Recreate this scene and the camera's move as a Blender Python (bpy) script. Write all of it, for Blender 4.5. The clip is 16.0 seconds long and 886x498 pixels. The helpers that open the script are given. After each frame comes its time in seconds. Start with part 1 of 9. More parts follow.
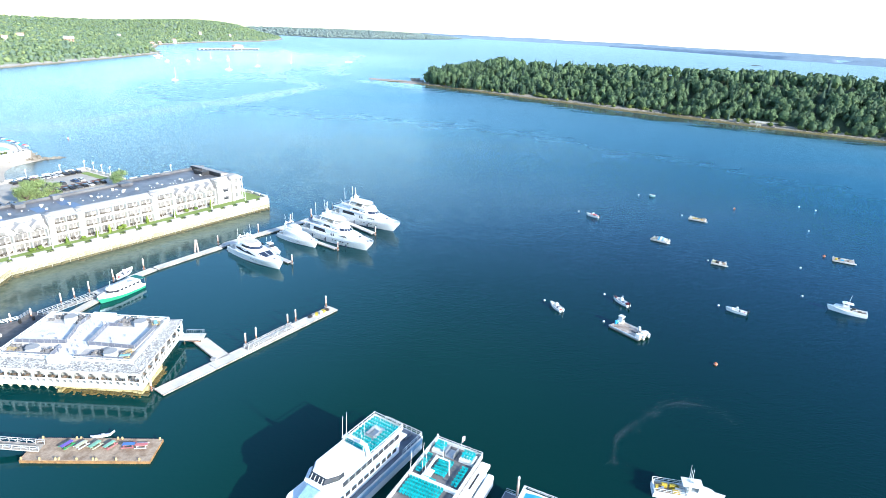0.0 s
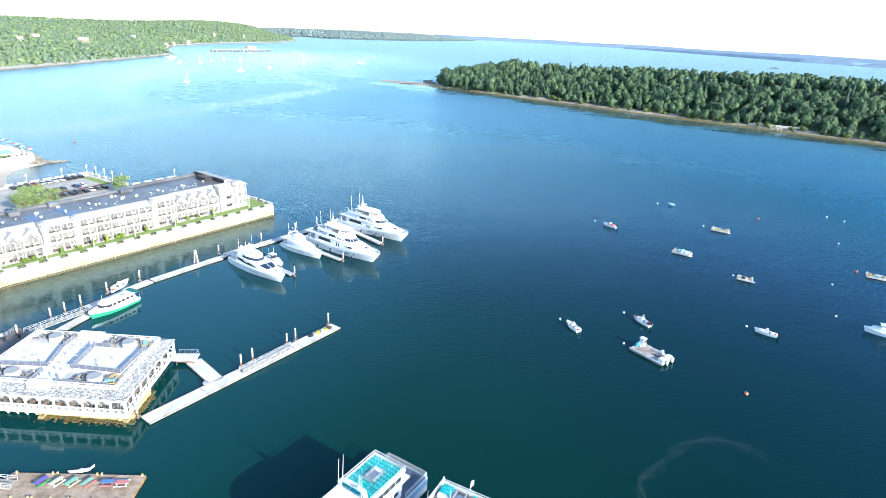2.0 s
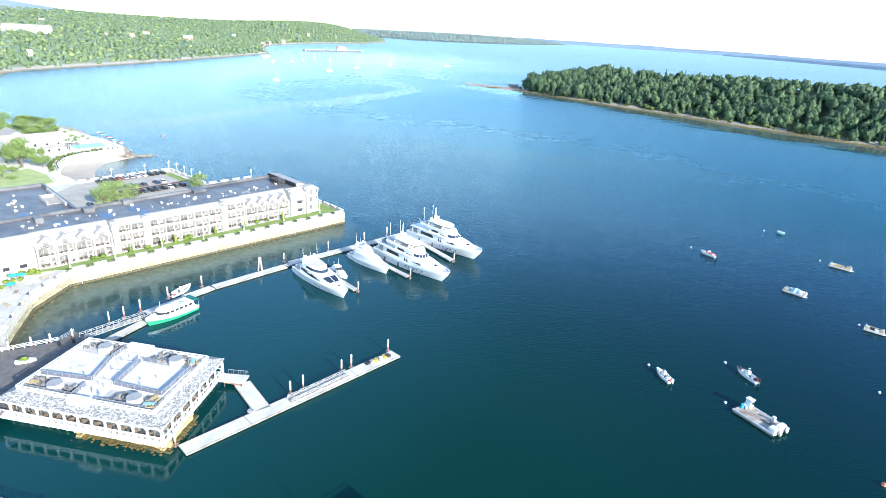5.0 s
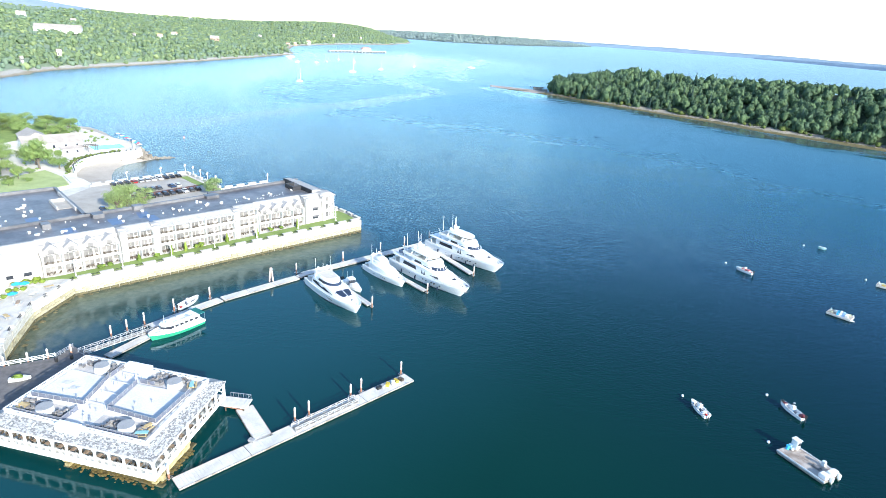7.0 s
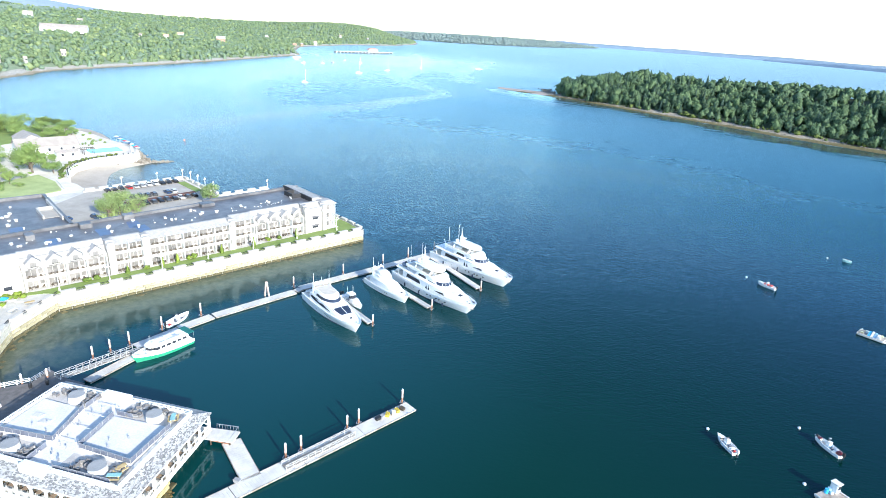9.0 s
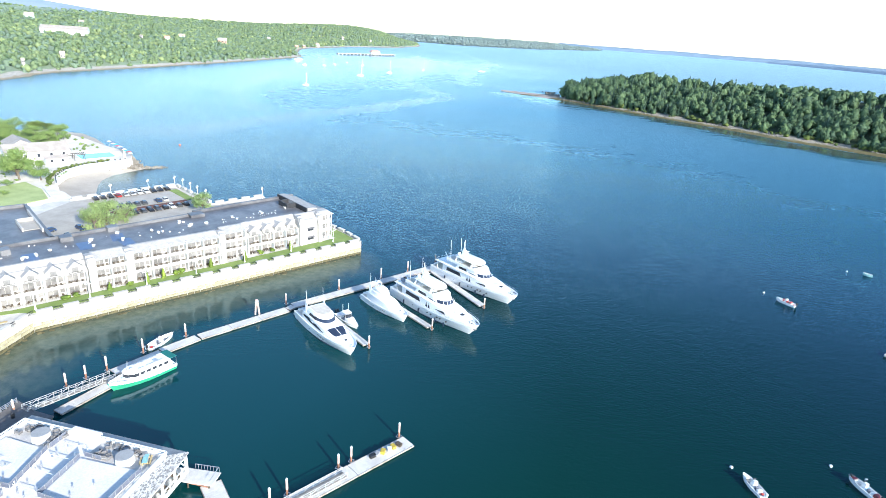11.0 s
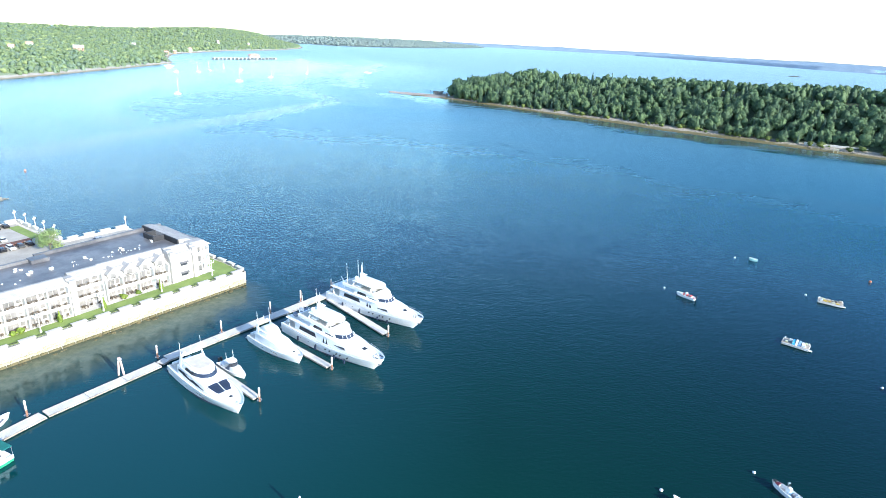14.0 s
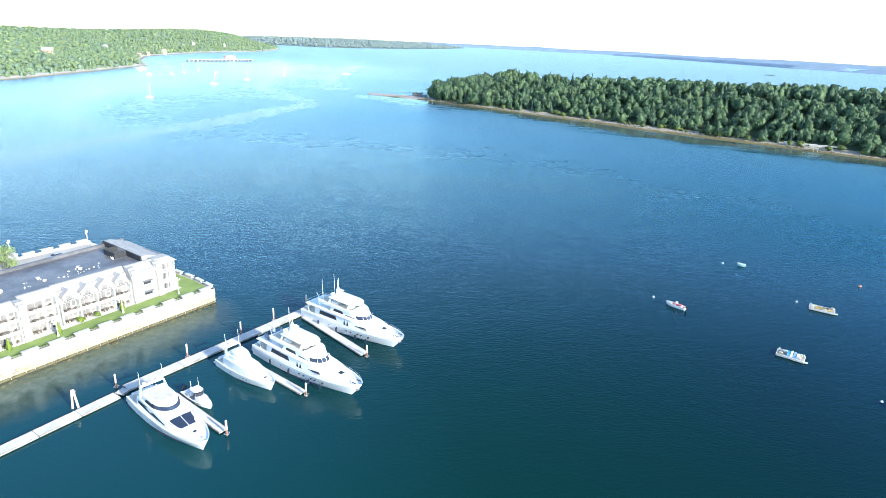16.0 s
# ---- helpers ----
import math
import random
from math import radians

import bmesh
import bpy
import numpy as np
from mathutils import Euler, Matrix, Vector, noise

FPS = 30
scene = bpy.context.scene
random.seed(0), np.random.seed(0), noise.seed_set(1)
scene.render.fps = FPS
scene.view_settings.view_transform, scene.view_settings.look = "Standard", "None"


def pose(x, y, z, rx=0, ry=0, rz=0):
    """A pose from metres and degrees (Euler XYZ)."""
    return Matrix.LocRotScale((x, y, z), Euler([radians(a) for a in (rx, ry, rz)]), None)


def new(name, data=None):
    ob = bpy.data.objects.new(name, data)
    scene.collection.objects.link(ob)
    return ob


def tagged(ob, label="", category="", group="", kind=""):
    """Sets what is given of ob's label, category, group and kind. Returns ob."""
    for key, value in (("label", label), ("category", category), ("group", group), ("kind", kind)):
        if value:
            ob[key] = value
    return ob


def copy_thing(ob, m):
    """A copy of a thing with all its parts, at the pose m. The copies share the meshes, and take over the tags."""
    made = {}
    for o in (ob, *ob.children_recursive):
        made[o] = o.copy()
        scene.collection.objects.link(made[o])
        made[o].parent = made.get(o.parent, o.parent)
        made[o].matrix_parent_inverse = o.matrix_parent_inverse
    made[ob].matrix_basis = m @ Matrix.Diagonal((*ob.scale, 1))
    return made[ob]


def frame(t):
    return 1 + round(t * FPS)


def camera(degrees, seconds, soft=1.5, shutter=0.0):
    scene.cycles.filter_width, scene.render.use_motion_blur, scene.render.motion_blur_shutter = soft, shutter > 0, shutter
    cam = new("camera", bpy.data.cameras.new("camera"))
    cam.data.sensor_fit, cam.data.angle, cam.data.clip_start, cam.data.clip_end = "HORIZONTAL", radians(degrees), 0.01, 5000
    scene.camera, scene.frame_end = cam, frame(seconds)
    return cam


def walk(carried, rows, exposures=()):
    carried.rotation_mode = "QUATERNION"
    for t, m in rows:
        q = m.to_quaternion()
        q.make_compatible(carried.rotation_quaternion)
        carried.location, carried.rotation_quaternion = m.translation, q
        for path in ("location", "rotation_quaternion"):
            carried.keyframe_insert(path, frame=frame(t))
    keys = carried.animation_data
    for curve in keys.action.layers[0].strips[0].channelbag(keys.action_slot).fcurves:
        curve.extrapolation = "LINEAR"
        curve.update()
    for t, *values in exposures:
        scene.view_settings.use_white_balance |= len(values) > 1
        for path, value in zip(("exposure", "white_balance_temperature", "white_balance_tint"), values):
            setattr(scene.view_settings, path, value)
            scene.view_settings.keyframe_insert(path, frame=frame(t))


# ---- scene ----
cam = camera(74.01, 16.0, soft=0.6)
PATH = [
    (0.0, 0.00, 0.00, 77.53, 1.309, -20.720, 3.011),
    (0.5, 0.03, 2.80, 77.53, 1.431, -20.665, 3.012),
    (1.0, 0.07, 5.28, 77.56, 1.557, -20.589, 3.013),
    (1.5, -0.01, 7.93, 77.63, 2.042, -20.667, 3.017),
    (2.0, 0.05, 10.64, 77.61, 2.518, -20.654, 3.075),
    (2.5, 0.08, 13.39, 77.61, 2.942, -20.601, 3.078),
    (3.0, -0.12, 16.05, 77.57, 3.165, -20.601, 3.152),
    (3.5, -0.60, 18.97, 77.49, 4.478, -20.640, 3.306),
    (4.0, -0.75, 21.77, 77.39, 6.370, -20.633, 3.496),
    (4.5, -1.11, 24.76, 77.26, 8.615, -20.751, 3.695),
    (7.0, -2.92, 37.77, 77.41, 12.588, -20.872, 4.007),
    (7.5, -3.68, 40.44, 77.29, 12.746, -20.867, 4.100),
    (8.0, -4.24, 43.15, 77.33, 12.962, -20.841, 4.090),
    (8.5, -4.74, 45.79, 77.28, 13.135, -20.817, 4.080),
    (9.0, -5.52, 48.40, 77.34, 13.202, -20.828, 4.152),
    (11.5, -8.42, 61.34, 77.60, 13.472, -20.632, 4.224),
    (12.0, -8.85, 63.79, 77.98, 12.017, -20.601, 4.079),
    (12.5, -9.25, 66.37, 77.95, 9.726, -20.441, 3.819),
    (13.0, -9.48, 68.86, 78.07, 6.821, -20.280, 3.483),
    (13.5, -9.73, 71.60, 78.24, 4.344, -20.153, 3.224),
    (14.0, -9.88, 74.17, 78.37, 3.252, -20.105, 3.063),
    (14.5, -10.03, 76.67, 78.57, 2.351, -20.063, 2.979),
    (15.0, -10.08, 79.07, 78.58, 1.932, -20.026, 2.968),
    (15.5, -9.99, 81.77, 78.66, 1.650, -20.008, 2.893),
    (16.0, -10.12, 83.52, 78.77, 1.414, -19.980, 2.836),
]



def flight(x, y, z, yaw, pitch, roll):
    return pose(x, y, z, 0, 0, yaw) @ pose(0, 0, 0, 90 + pitch) @ pose(0, 0, 0, 0, 0, roll)


walk(cam, [(t, flight(*row)) for t, *row in PATH], exposures=[(0.0, 1.57, 6250, 7), (4.0, 1.57, 6250, 7), (7.0, 1.5, 6250, 7), (9.0, 1.45, 6250, 7), (12.5, 1.46, 6250, 7), (13.6, 1.57, 6250, 7), (16.0, 1.62, 6250, 7)])

# ---- sky and sun ----
SUN_WAY = Vector((0.783, -0.622, 0.0)).normalized()
SUN_HEIGHT = radians(21.5)
world = bpy.data.worlds.new("sky")
scene.world = world
world.use_nodes = True
wn, wl = world.node_tree.nodes, world.node_tree.links
sky = wn.new("ShaderNodeTexSky")
sky.sky_type = "NISHITA"
sky.sun_disc = False
sky.sun_elevation = SUN_HEIGHT
sky.sun_rotation = math.atan2(SUN_WAY.x, SUN_WAY.y)
sky.air_density, sky.dust_density, sky.ozone_density = 1.0, 0.4, 3.0
wn["Background"].inputs["Strength"].default_value = 0.14
deep = wn.new("ShaderNodeHueSaturation")
deep.inputs["Saturation"].default_value = 1.0
wl.new(sky.outputs[0], deep.inputs["Color"])
wl.new(deep.outputs[0], wn["Background"].inputs["Color"])
sun = new("sun", bpy.data.lights.new("sun", "SUN"))
sun.data.energy, sun.data.angle, sun.data.color = 3.4, radians(0.53), (1.0, 0.95, 0.88)
sun.rotation_mode = "QUATERNION"
sun.rotation_quaternion = (SUN_WAY * math.cos(SUN_HEIGHT) + Vector((0, 0, math.sin(SUN_HEIGHT)))).to_track_quat("Z", "Y")
sun.location = (60, -40, 200)

# ---- materials ----
def ramp_node(nt, fac, stops):
    r = nt.nodes.new("ShaderNodeValToRGB")
    while len(r.color_ramp.elements) < len(stops):
        r.color_ramp.elements.new(0.5)
    for e, (p, c) in zip(r.color_ramp.elements, stops):
        e.position, e.color = p, (*c, 1) if len(c) == 3 else c
    nt.links.new(fac, r.inputs[0])
    return r.outputs[0]


def noise_node(nt, scale, detail=4.0, rough=0.55, where=None, stretch=None):
    n = nt.nodes.new("ShaderNodeTexNoise")
    n.inputs["Scale"].default_value, n.inputs["Detail"].default_value, n.inputs["Roughness"].default_value = scale, detail, rough
    c = nt.nodes.new("ShaderNodeTexCoord").outputs["Object"] if where is None else where
    if stretch:
        m = nt.nodes.new("ShaderNodeMapping")
        m.inputs["Rotation"].default_value = (0, 0, radians(stretch[3]) if len(stretch) > 3 else 0)
        m.inputs["Scale"].default_value = stretch[:3]
        nt.links.new(c, m.inputs[0])
        c = m.outputs[0]
    nt.links.new(c, n.inputs["Vector"])
    return n.outputs[0]


def mixed(nt, a, b, fac, mode="MIX"):
    m = nt.nodes.new("ShaderNodeMix")
    m.data_type, m.blend_type = "RGBA", mode
    for s, v in ((m.inputs[0], fac), (m.inputs[6], a), (m.inputs[7], b)):
        if isinstance(v, (int, float)):
            s.default_value = v
        elif isinstance(v, tuple):
            s.default_value = (*v, 1)
        else:
            nt.links.new(v, s)
    return m.outputs[2]


def calc(nt, op, a, b=0.0, clamp=False):
    m = nt.nodes.new("ShaderNodeMath")
    m.operation, m.use_clamp = op, clamp
    for s, v in zip(m.inputs, (a, b)):
        if isinstance(v, (int, float)):
            s.default_value = v
        else:
            nt.links.new(v, s)
    return m.outputs[0]


def material(name, base, dark=None, scale=1.0, fine=8.0, rough=0.6, metal=0.0, bump=0.2, spread=(0.35, 0.65), depth=0.02, vary=0.0, spec=0.5, stretch=None):
    """A surface of colour base that turns towards dark in patches, with fine grain and relief."""
    m = bpy.data.materials.new(name)
    m.use_nodes = True
    nt = m.node_tree
    b = nt.nodes["Principled BSDF"]
    dark = dark or tuple(0.75 * v for v in base)
    big = noise_node(nt, scale, 5, 0.6, stretch=stretch)
    small = noise_node(nt, scale * fine, 3, 0.6, stretch=stretch)
    colour = ramp_node(nt, big, [(spread[0], dark), (spread[1], base)])
    colour = mixed(nt, colour, ramp_node(nt, small, [(0.3, (0.8, 0.8, 0.8)), (0.7, (1.12, 1.12, 1.12))]), 0.6, "MULTIPLY")
    if vary:
        info = nt.nodes.new("ShaderNodeObjectInfo")
        colour = mixed(nt, colour, ramp_node(nt, info.outputs["Random"], [(0, (1 - vary,) * 3), (1, (1 + vary,) * 3)]), 1.0, "MULTIPLY")
    nt.links.new(colour, b.inputs["Base Color"])
    b.inputs["Roughness"].default_value, b.inputs["Metallic"].default_value = rough, metal
    b.inputs["Specular IOR Level"].default_value = spec
    if bump:
        bp = nt.nodes.new("ShaderNodeBump")
        bp.inputs["Strength"].default_value, bp.inputs["Distance"].default_value = bump, depth
        nt.links.new(small, bp.inputs["Height"])
        nt.links.new(bp.outputs[0], b.inputs["Normal"])
    return m


def leaf_material(name, light, deep, mottle=0.8, through_light=0.25):
    m = bpy.data.materials.new(name)
    m.use_nodes = True
    nt = m.node_tree
    b = nt.nodes["Principled BSDF"]
    geo = nt.nodes.new("ShaderNodeNewGeometry")
    pos = geo.outputs["Position"]
    tone = ramp_node(nt, noise_node(nt, 0.09, 3, 0.6, where=pos), [(0.33, deep), (0.66, light)])
    fine = ramp_node(nt, noise_node(nt, 1.1, 3, 0.7, where=pos), [(0.3, (0.6, 0.6, 0.6)), (0.7, (1.35, 1.35, 1.25))])
    tone = mixed(nt, tone, fine, mottle, "MULTIPLY")
    isle = ramp_node(nt, geo.outputs["Random Per Island"], [(0, (0.65, 0.7, 0.7)), (1, (1.3, 1.25, 1.1))])
    nt.links.new(mixed(nt, tone, isle, mottle, "MULTIPLY"), b.inputs["Base Color"])
    b.inputs["Roughness"].default_value = 0.65
    b.inputs["Specular IOR Level"].default_value = 0.27
    # thin leaves pass part of the light on
    thin = nt.nodes.new("ShaderNodeBsdfTranslucent")
    nt.links.new(b.inputs["Base Color"].links[0].from_socket, thin.inputs["Color"])
    both = nt.nodes.new("ShaderNodeMixShader")
    both.inputs[0].default_value = through_light
    nt.links.new(b.outputs[0], both.inputs[1])
    nt.links.new(thin.outputs[0], both.inputs[2])
    nt.links.new(both.outputs[0], nt.nodes["Material Output"].inputs["Surface"])
    return m


def shore_material(name, ground, weed=(0.13, 0.095, 0.02), rock=(0.37, 0.315, 0.245)):
    """Golden weed at the tide line, pale rock above it, then forest floor."""
    m = bpy.data.materials.new(name)
    m.use_nodes = True
    nt = m.node_tree
    b = nt.nodes["Principled BSDF"]
    pos = nt.nodes.new("ShaderNodeNewGeometry").outputs["Position"]
    sep = nt.nodes.new("ShaderNodeSeparateXYZ")
    nt.links.new(pos, sep.inputs[0])
    ragged = calc(nt, "ADD", sep.outputs["Z"], calc(nt, "MULTIPLY", calc(nt, "SUBTRACT", noise_node(nt, 0.15, 5, 0.7, where=pos), 0.5), 2.2))
    bands = ramp_node(nt, calc(nt, "DIVIDE", ragged, 5.0), [(0.0, weed), (0.18, tuple(1.45 * c for c in weed)), (0.26, rock), (0.5, rock), (0.62, ground)])
    grain = ramp_node(nt, noise_node(nt, 0.7, 4, 0.7, where=pos), [(0.3, (0.5, 0.5, 0.5)), (0.7, (1.25, 1.25, 1.25))])
    nt.links.new(mixed(nt, bands, grain, 0.9, "MULTIPLY"), b.inputs["Base Color"])
    b.inputs["Roughness"].default_value = 0.9
    bp = nt.nodes.new("ShaderNodeBump")
    bp.inputs["Strength"].default_value, bp.inputs["Distance"].default_value = 0.8, 0.8
    nt.links.new(noise_node(nt, 0.8, 4, 0.7, where=pos), bp.inputs["Height"])
    nt.links.new(bp.outputs[0], b.inputs["Normal"])
    return m


def shingle_material():
    m = bpy.data.materials.new("mixed_grey_shingle")
    m.use_nodes = True
    nt = m.node_tree
    b = nt.nodes["Principled BSDF"]
    geo = nt.nodes.new("ShaderNodeNewGeometry")
    tone = ramp_node(nt, geo.outputs["Random Per Island"], [(0.0, (0.14, 0.14, 0.145)), (0.33, (0.2, 0.2, 0.205)), (0.5, (0.34, 0.34, 0.34)), (1.0, (0.44, 0.43, 0.42))])
    grain = ramp_node(nt, noise_node(nt, 6.0, 3, 0.6), [(0.3, (0.8, 0.8, 0.8)), (0.7, (1.1, 1.1, 1.1))])
    nt.links.new(mixed(nt, tone, grain, 0.7, "MULTIPLY"), b.inputs["Base Color"])
    b.inputs["Roughness"].default_value = 0.85
    return m


def segment_distance(nt, pos, a, b):
    """Distance in plan from pos to the line from a to b."""
    ab = Vector((b[0] - a[0], b[1] - a[1], 0))
    sub = nt.nodes.new("ShaderNodeVectorMath"); sub.operation = "SUBTRACT"
    nt.links.new(pos, sub.inputs[0]); sub.inputs[1].default_value = (a[0], a[1], 0)
    dot = nt.nodes.new("ShaderNodeVectorMath"); dot.operation = "DOT_PRODUCT"
    nt.links.new(sub.outputs[0], dot.inputs[0]); dot.inputs[1].default_value = ab / ab.length_squared
    h = calc(nt, "ADD", dot.outputs["Value"], 0.0, True)
    mul = nt.nodes.new("ShaderNodeVectorMath"); mul.operation = "SCALE"
    mul.inputs[0].default_value = ab; nt.links.new(h, mul.inputs["Scale"])
    dis = nt.nodes.new("ShaderNodeVectorMath"); dis.operation = "DISTANCE"
    nt.links.new(sub.outputs[0], dis.inputs[0]); nt.links.new(mul.outputs[0], dis.inputs[1])
    return dis.outputs["Value"]


def nearest_segment(nt, pos, line):
    """Distance in plan from pos to the nearest run of a broken line."""
    best = None
    for a, b in zip(line, line[1:]):
        d = segment_distance(nt, pos, a, b)
        best = calc(nt, "MINIMUM", best, d) if best else d
    return best


def water_material():
    m = bpy.data.materials.new("harbour_water")
    m.use_nodes = True
    nt = m.node_tree
    pos = nt.nodes.new("ShaderNodeNewGeometry").outputs["Position"]
    black, white = (0, 0, 0), (1, 1, 1)
    murk = ramp_node(nt, noise_node(nt, 0.012, 4, 0.55, where=pos), [(0.35, (0.0022, 0.03, 0.0195)), (0.65, (0.003, 0.041, 0.025))])
    # body colour turns bluer away from the near water, greener close to it
    deep = ramp_node(nt, calc(nt, "DIVIDE", segment_distance(nt, pos, (-40, 60), (60, 110)), 400.0), [(0.12, black), (0.5, white)])
    murk = mixed(nt, murk, (0.0018, 0.027, 0.034), deep)
    # the right side is painted darker for dim reflected sky and lens fall-off
    dim_side = ramp_node(nt, calc(nt, "DIVIDE", segment_distance(nt, pos, (85, -60), (118, 205)), 400.0), [(0.12, white), (0.5, black)])
    murk = mixed(nt, murk, (0.0005, 0.0135, 0.0115), dim_side)
    # shallow, stony bottom along the sea wall, the cove and the island
    near = calc(nt, "MINIMUM", segment_distance(nt, pos, (-88, 230), (-134, 156)), segment_distance(nt, pos, (-134, 156), (-120, 124)))
    near = calc(nt, "MINIMUM", near, calc(nt, "MULTIPLY", segment_distance(nt, pos, (-205, 262), (-228, 285)), 0.5))
    isle = nearest_segment(nt, pos, [(-110, 866), (60, 752), (164, 644), (382, 530)])
    near = calc(nt, "MINIMUM", near, calc(nt, "MULTIPLY", isle, 0.6))
    near = calc(nt, "ADD", near, calc(nt, "MULTIPLY", noise_node(nt, 0.12, 4, 0.6, where=pos), 9.0))
    shoal = ramp_node(nt, calc(nt, "DIVIDE", near, 24.0), [(0.25, white), (0.95, black)])
    bottom = ramp_node(nt, noise_node(nt, 0.5, 5, 0.7, where=pos), [(0.3, (0.08, 0.085, 0.05)), (0.7, (0.2, 0.18, 0.115))])
    # slicks: long lines where currents meet
    wander = calc(nt, "MULTIPLY", noise_node(nt, 0.014, 1.5, 0.45, where=pos), 26.0)
    lane = nearest_segment(nt, pos, [(-300, 368), (-277, 405), (-262, 470), (-227, 564), (-186, 725)])
    curls = calc(nt, "MINIMUM", nearest_segment(nt, pos, [(-444, 805), (-390, 640), (-340, 570), (-297, 525)]), nearest_segment(nt, pos, [(-500, 1650), (-353, 1247), (-322, 1037), (-285, 890), (-183, 755)]))
    curls = calc(nt, "MINIMUM", curls, nearest_segment(nt, pos, [(-560, 2220), (-376, 1801), (-275, 1560), (-250, 1145), (-200, 933)]))
    curls = calc(nt, "MINIMUM", curls, nearest_segment(nt, pos, [(-146, 850), (-100, 826), (-52, 757)]))
    lane = ramp_node(nt, calc(nt, "DIVIDE", calc(nt, "ADD", lane, wander), 60.0), [(0.2, (0.7, 0.7, 0.7)), (0.65, black)])
    curls = ramp_node(nt, calc(nt, "DIVIDE", calc(nt, "ADD", curls, wander), 60.0), [(0.2, (0.36, 0.36, 0.36)), (0.7, black)])
    patch = ramp_node(nt, noise_node(nt, 0.004, 2, 0.5, where=pos, stretch=(1.0, 2.4, 1.0, 25)), [(0.5, black), (0.7, white)])
    slick = calc(nt, "ADD", calc(nt, "ADD", lane, curls, True), calc(nt, "MULTIPLY", patch, 0.2), True)
    # the bay behind the point: calmer, and paled for glow opposite the sun
    calm_paling = ramp_node(nt, calc(nt, "DIVIDE", nearest_segment(nt, pos, [(-225, 300), (-330, 350), (-500, 560), (-430, 1300)]), 600.0), [(0.1, (0.75, 0.75, 0.75)), (0.9, black)])
    slick = calc(nt, "ADD", slick, calc(nt, "MULTIPLY", calm_paling, calc(nt, "SUBTRACT", 1.0, slick)), True)
    # calm under the lee of the island
    lee = calc(nt, "ADD", isle, calc(nt, "MULTIPLY", noise_node(nt, 0.02, 2, 0.45, where=pos, stretch=(1.0, 3.0, 1.0, 36)), 90.0))
    lee = ramp_node(nt, calc(nt, "DIVIDE", lee, 120.0), [(0.38, white), (0.74, black)])
    basin = ramp_node(nt, calc(nt, "DIVIDE", segment_distance(nt, pos, (-150, 60), (-108, 165)), 110.0), [(0.45, white), (0.95, black)])
    lull = ramp_node(nt, calc(nt, "DIVIDE", segment_distance(nt, pos, (-90, 60), (10, 82)), 200.0), [(0.25, white), (0.8, black)])
    # blue of the mirrored sky is added to the basin's body colour
    murk = mixed(nt, murk, (0.002, 0.038, 0.048), calc(nt, "MULTIPLY", basin, 0.7))
    murk = mixed(nt, murk, (0.0045, 0.053, 0.036), calc(nt, "MULTIPLY", lull, 0.14))
    colour = mixed(nt, murk, bottom, calc(nt, "MULTIPLY", shoal, 0.62))
    chop = calc(nt, "SUBTRACT", 1.0, calc(nt, "MULTIPLY", basin, 0.66))
    chop = calc(nt, "MULTIPLY", chop, calc(nt, "SUBTRACT", 1.0, calc(nt, "MULTIPLY", lull, 0.65)))
    chop = calc(nt, "MULTIPLY", chop, calc(nt, "SUBTRACT", 1.0, calc(nt, "MULTIPLY", slick, 0.6)))
    chop = calc(nt, "MULTIPLY", chop, calc(nt, "SUBTRACT", 1.0, calc(nt, "MULTIPLY", lee, 0.76)))
    chop = calc(nt, "MULTIPLY", chop, calc(nt, "SUBTRACT", 1.0, calc(nt, "MULTIPLY", dim_side, 0.45)))
    gust = ramp_node(nt, noise_node(nt, 0.03, 3, 0.6, where=pos, stretch=(1.0, 2.0, 1.0, -30)), [(0.3, (0.9, 0.9, 0.9)), (0.7, (1.1, 1.1, 1.1))])
    chop = calc(nt, "MULTIPLY", chop, gust)
    ripple = noise_node(nt, 0.75, 3, 0.58, where=pos, stretch=(1.0, 2.2, 1.0, -35))
    swell = noise_node(nt, 0.22, 3, 0.6, where=pos, stretch=(1.0, 2.0, 1.0, -35))
    height = calc(nt, "ADD", calc(nt, "MULTIPLY", ripple, 0.55), calc(nt, "MULTIPLY", swell, 0.45))
    # long low waves turn the mirror image, the steeper wavelets on them set how strongly it shows
    normals = []
    for steep in (0.36, 0.55):
        bp = nt.nodes.new("ShaderNodeBump")
        bp.inputs["Distance"].default_value = 1.0
        nt.links.new(calc(nt, "MULTIPLY", chop, steep), bp.inputs["Strength"])
        nt.links.new(height, bp.inputs["Height"])
        normals.append(bp.outputs[0])
    body = nt.nodes.new("ShaderNodeBsdfDiffuse")
    nt.links.new(colour, body.inputs["Color"])
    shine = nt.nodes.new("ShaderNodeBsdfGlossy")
    # sky and haze put in the tint: blue near, paler afar and on slicks
    sky_tint = ramp_node(nt, calc(nt, "DIVIDE", segment_distance(nt, pos, (0, 0), (60, 100)), 2000.0), [(0.05, (0.1, 0.42, 0.84)), (0.12, (0.18, 0.64, 1.0)), (0.17, (0.3, 0.75, 1.0)), (0.26, (0.48, 0.86, 1.0)), (0.75, (0.8, 0.98, 1.0))])
    nt.links.new(mixed(nt, mixed(nt, sky_tint, (0.96, 0.98, 1.0), slick), (0.7, 0.92, 1.0), basin), shine.inputs["Color"])
    # many small wave faces blur the mirror image, less so on calm water
    open_water = ramp_node(nt, calc(nt, "DIVIDE", segment_distance(nt, pos, (-120, 60), (-20, 160)), 1000.0), [(0.05, (0.05, 0.05, 0.05)), (0.2, (0.28, 0.28, 0.28)), (0.45, (0.42, 0.42, 0.42))])
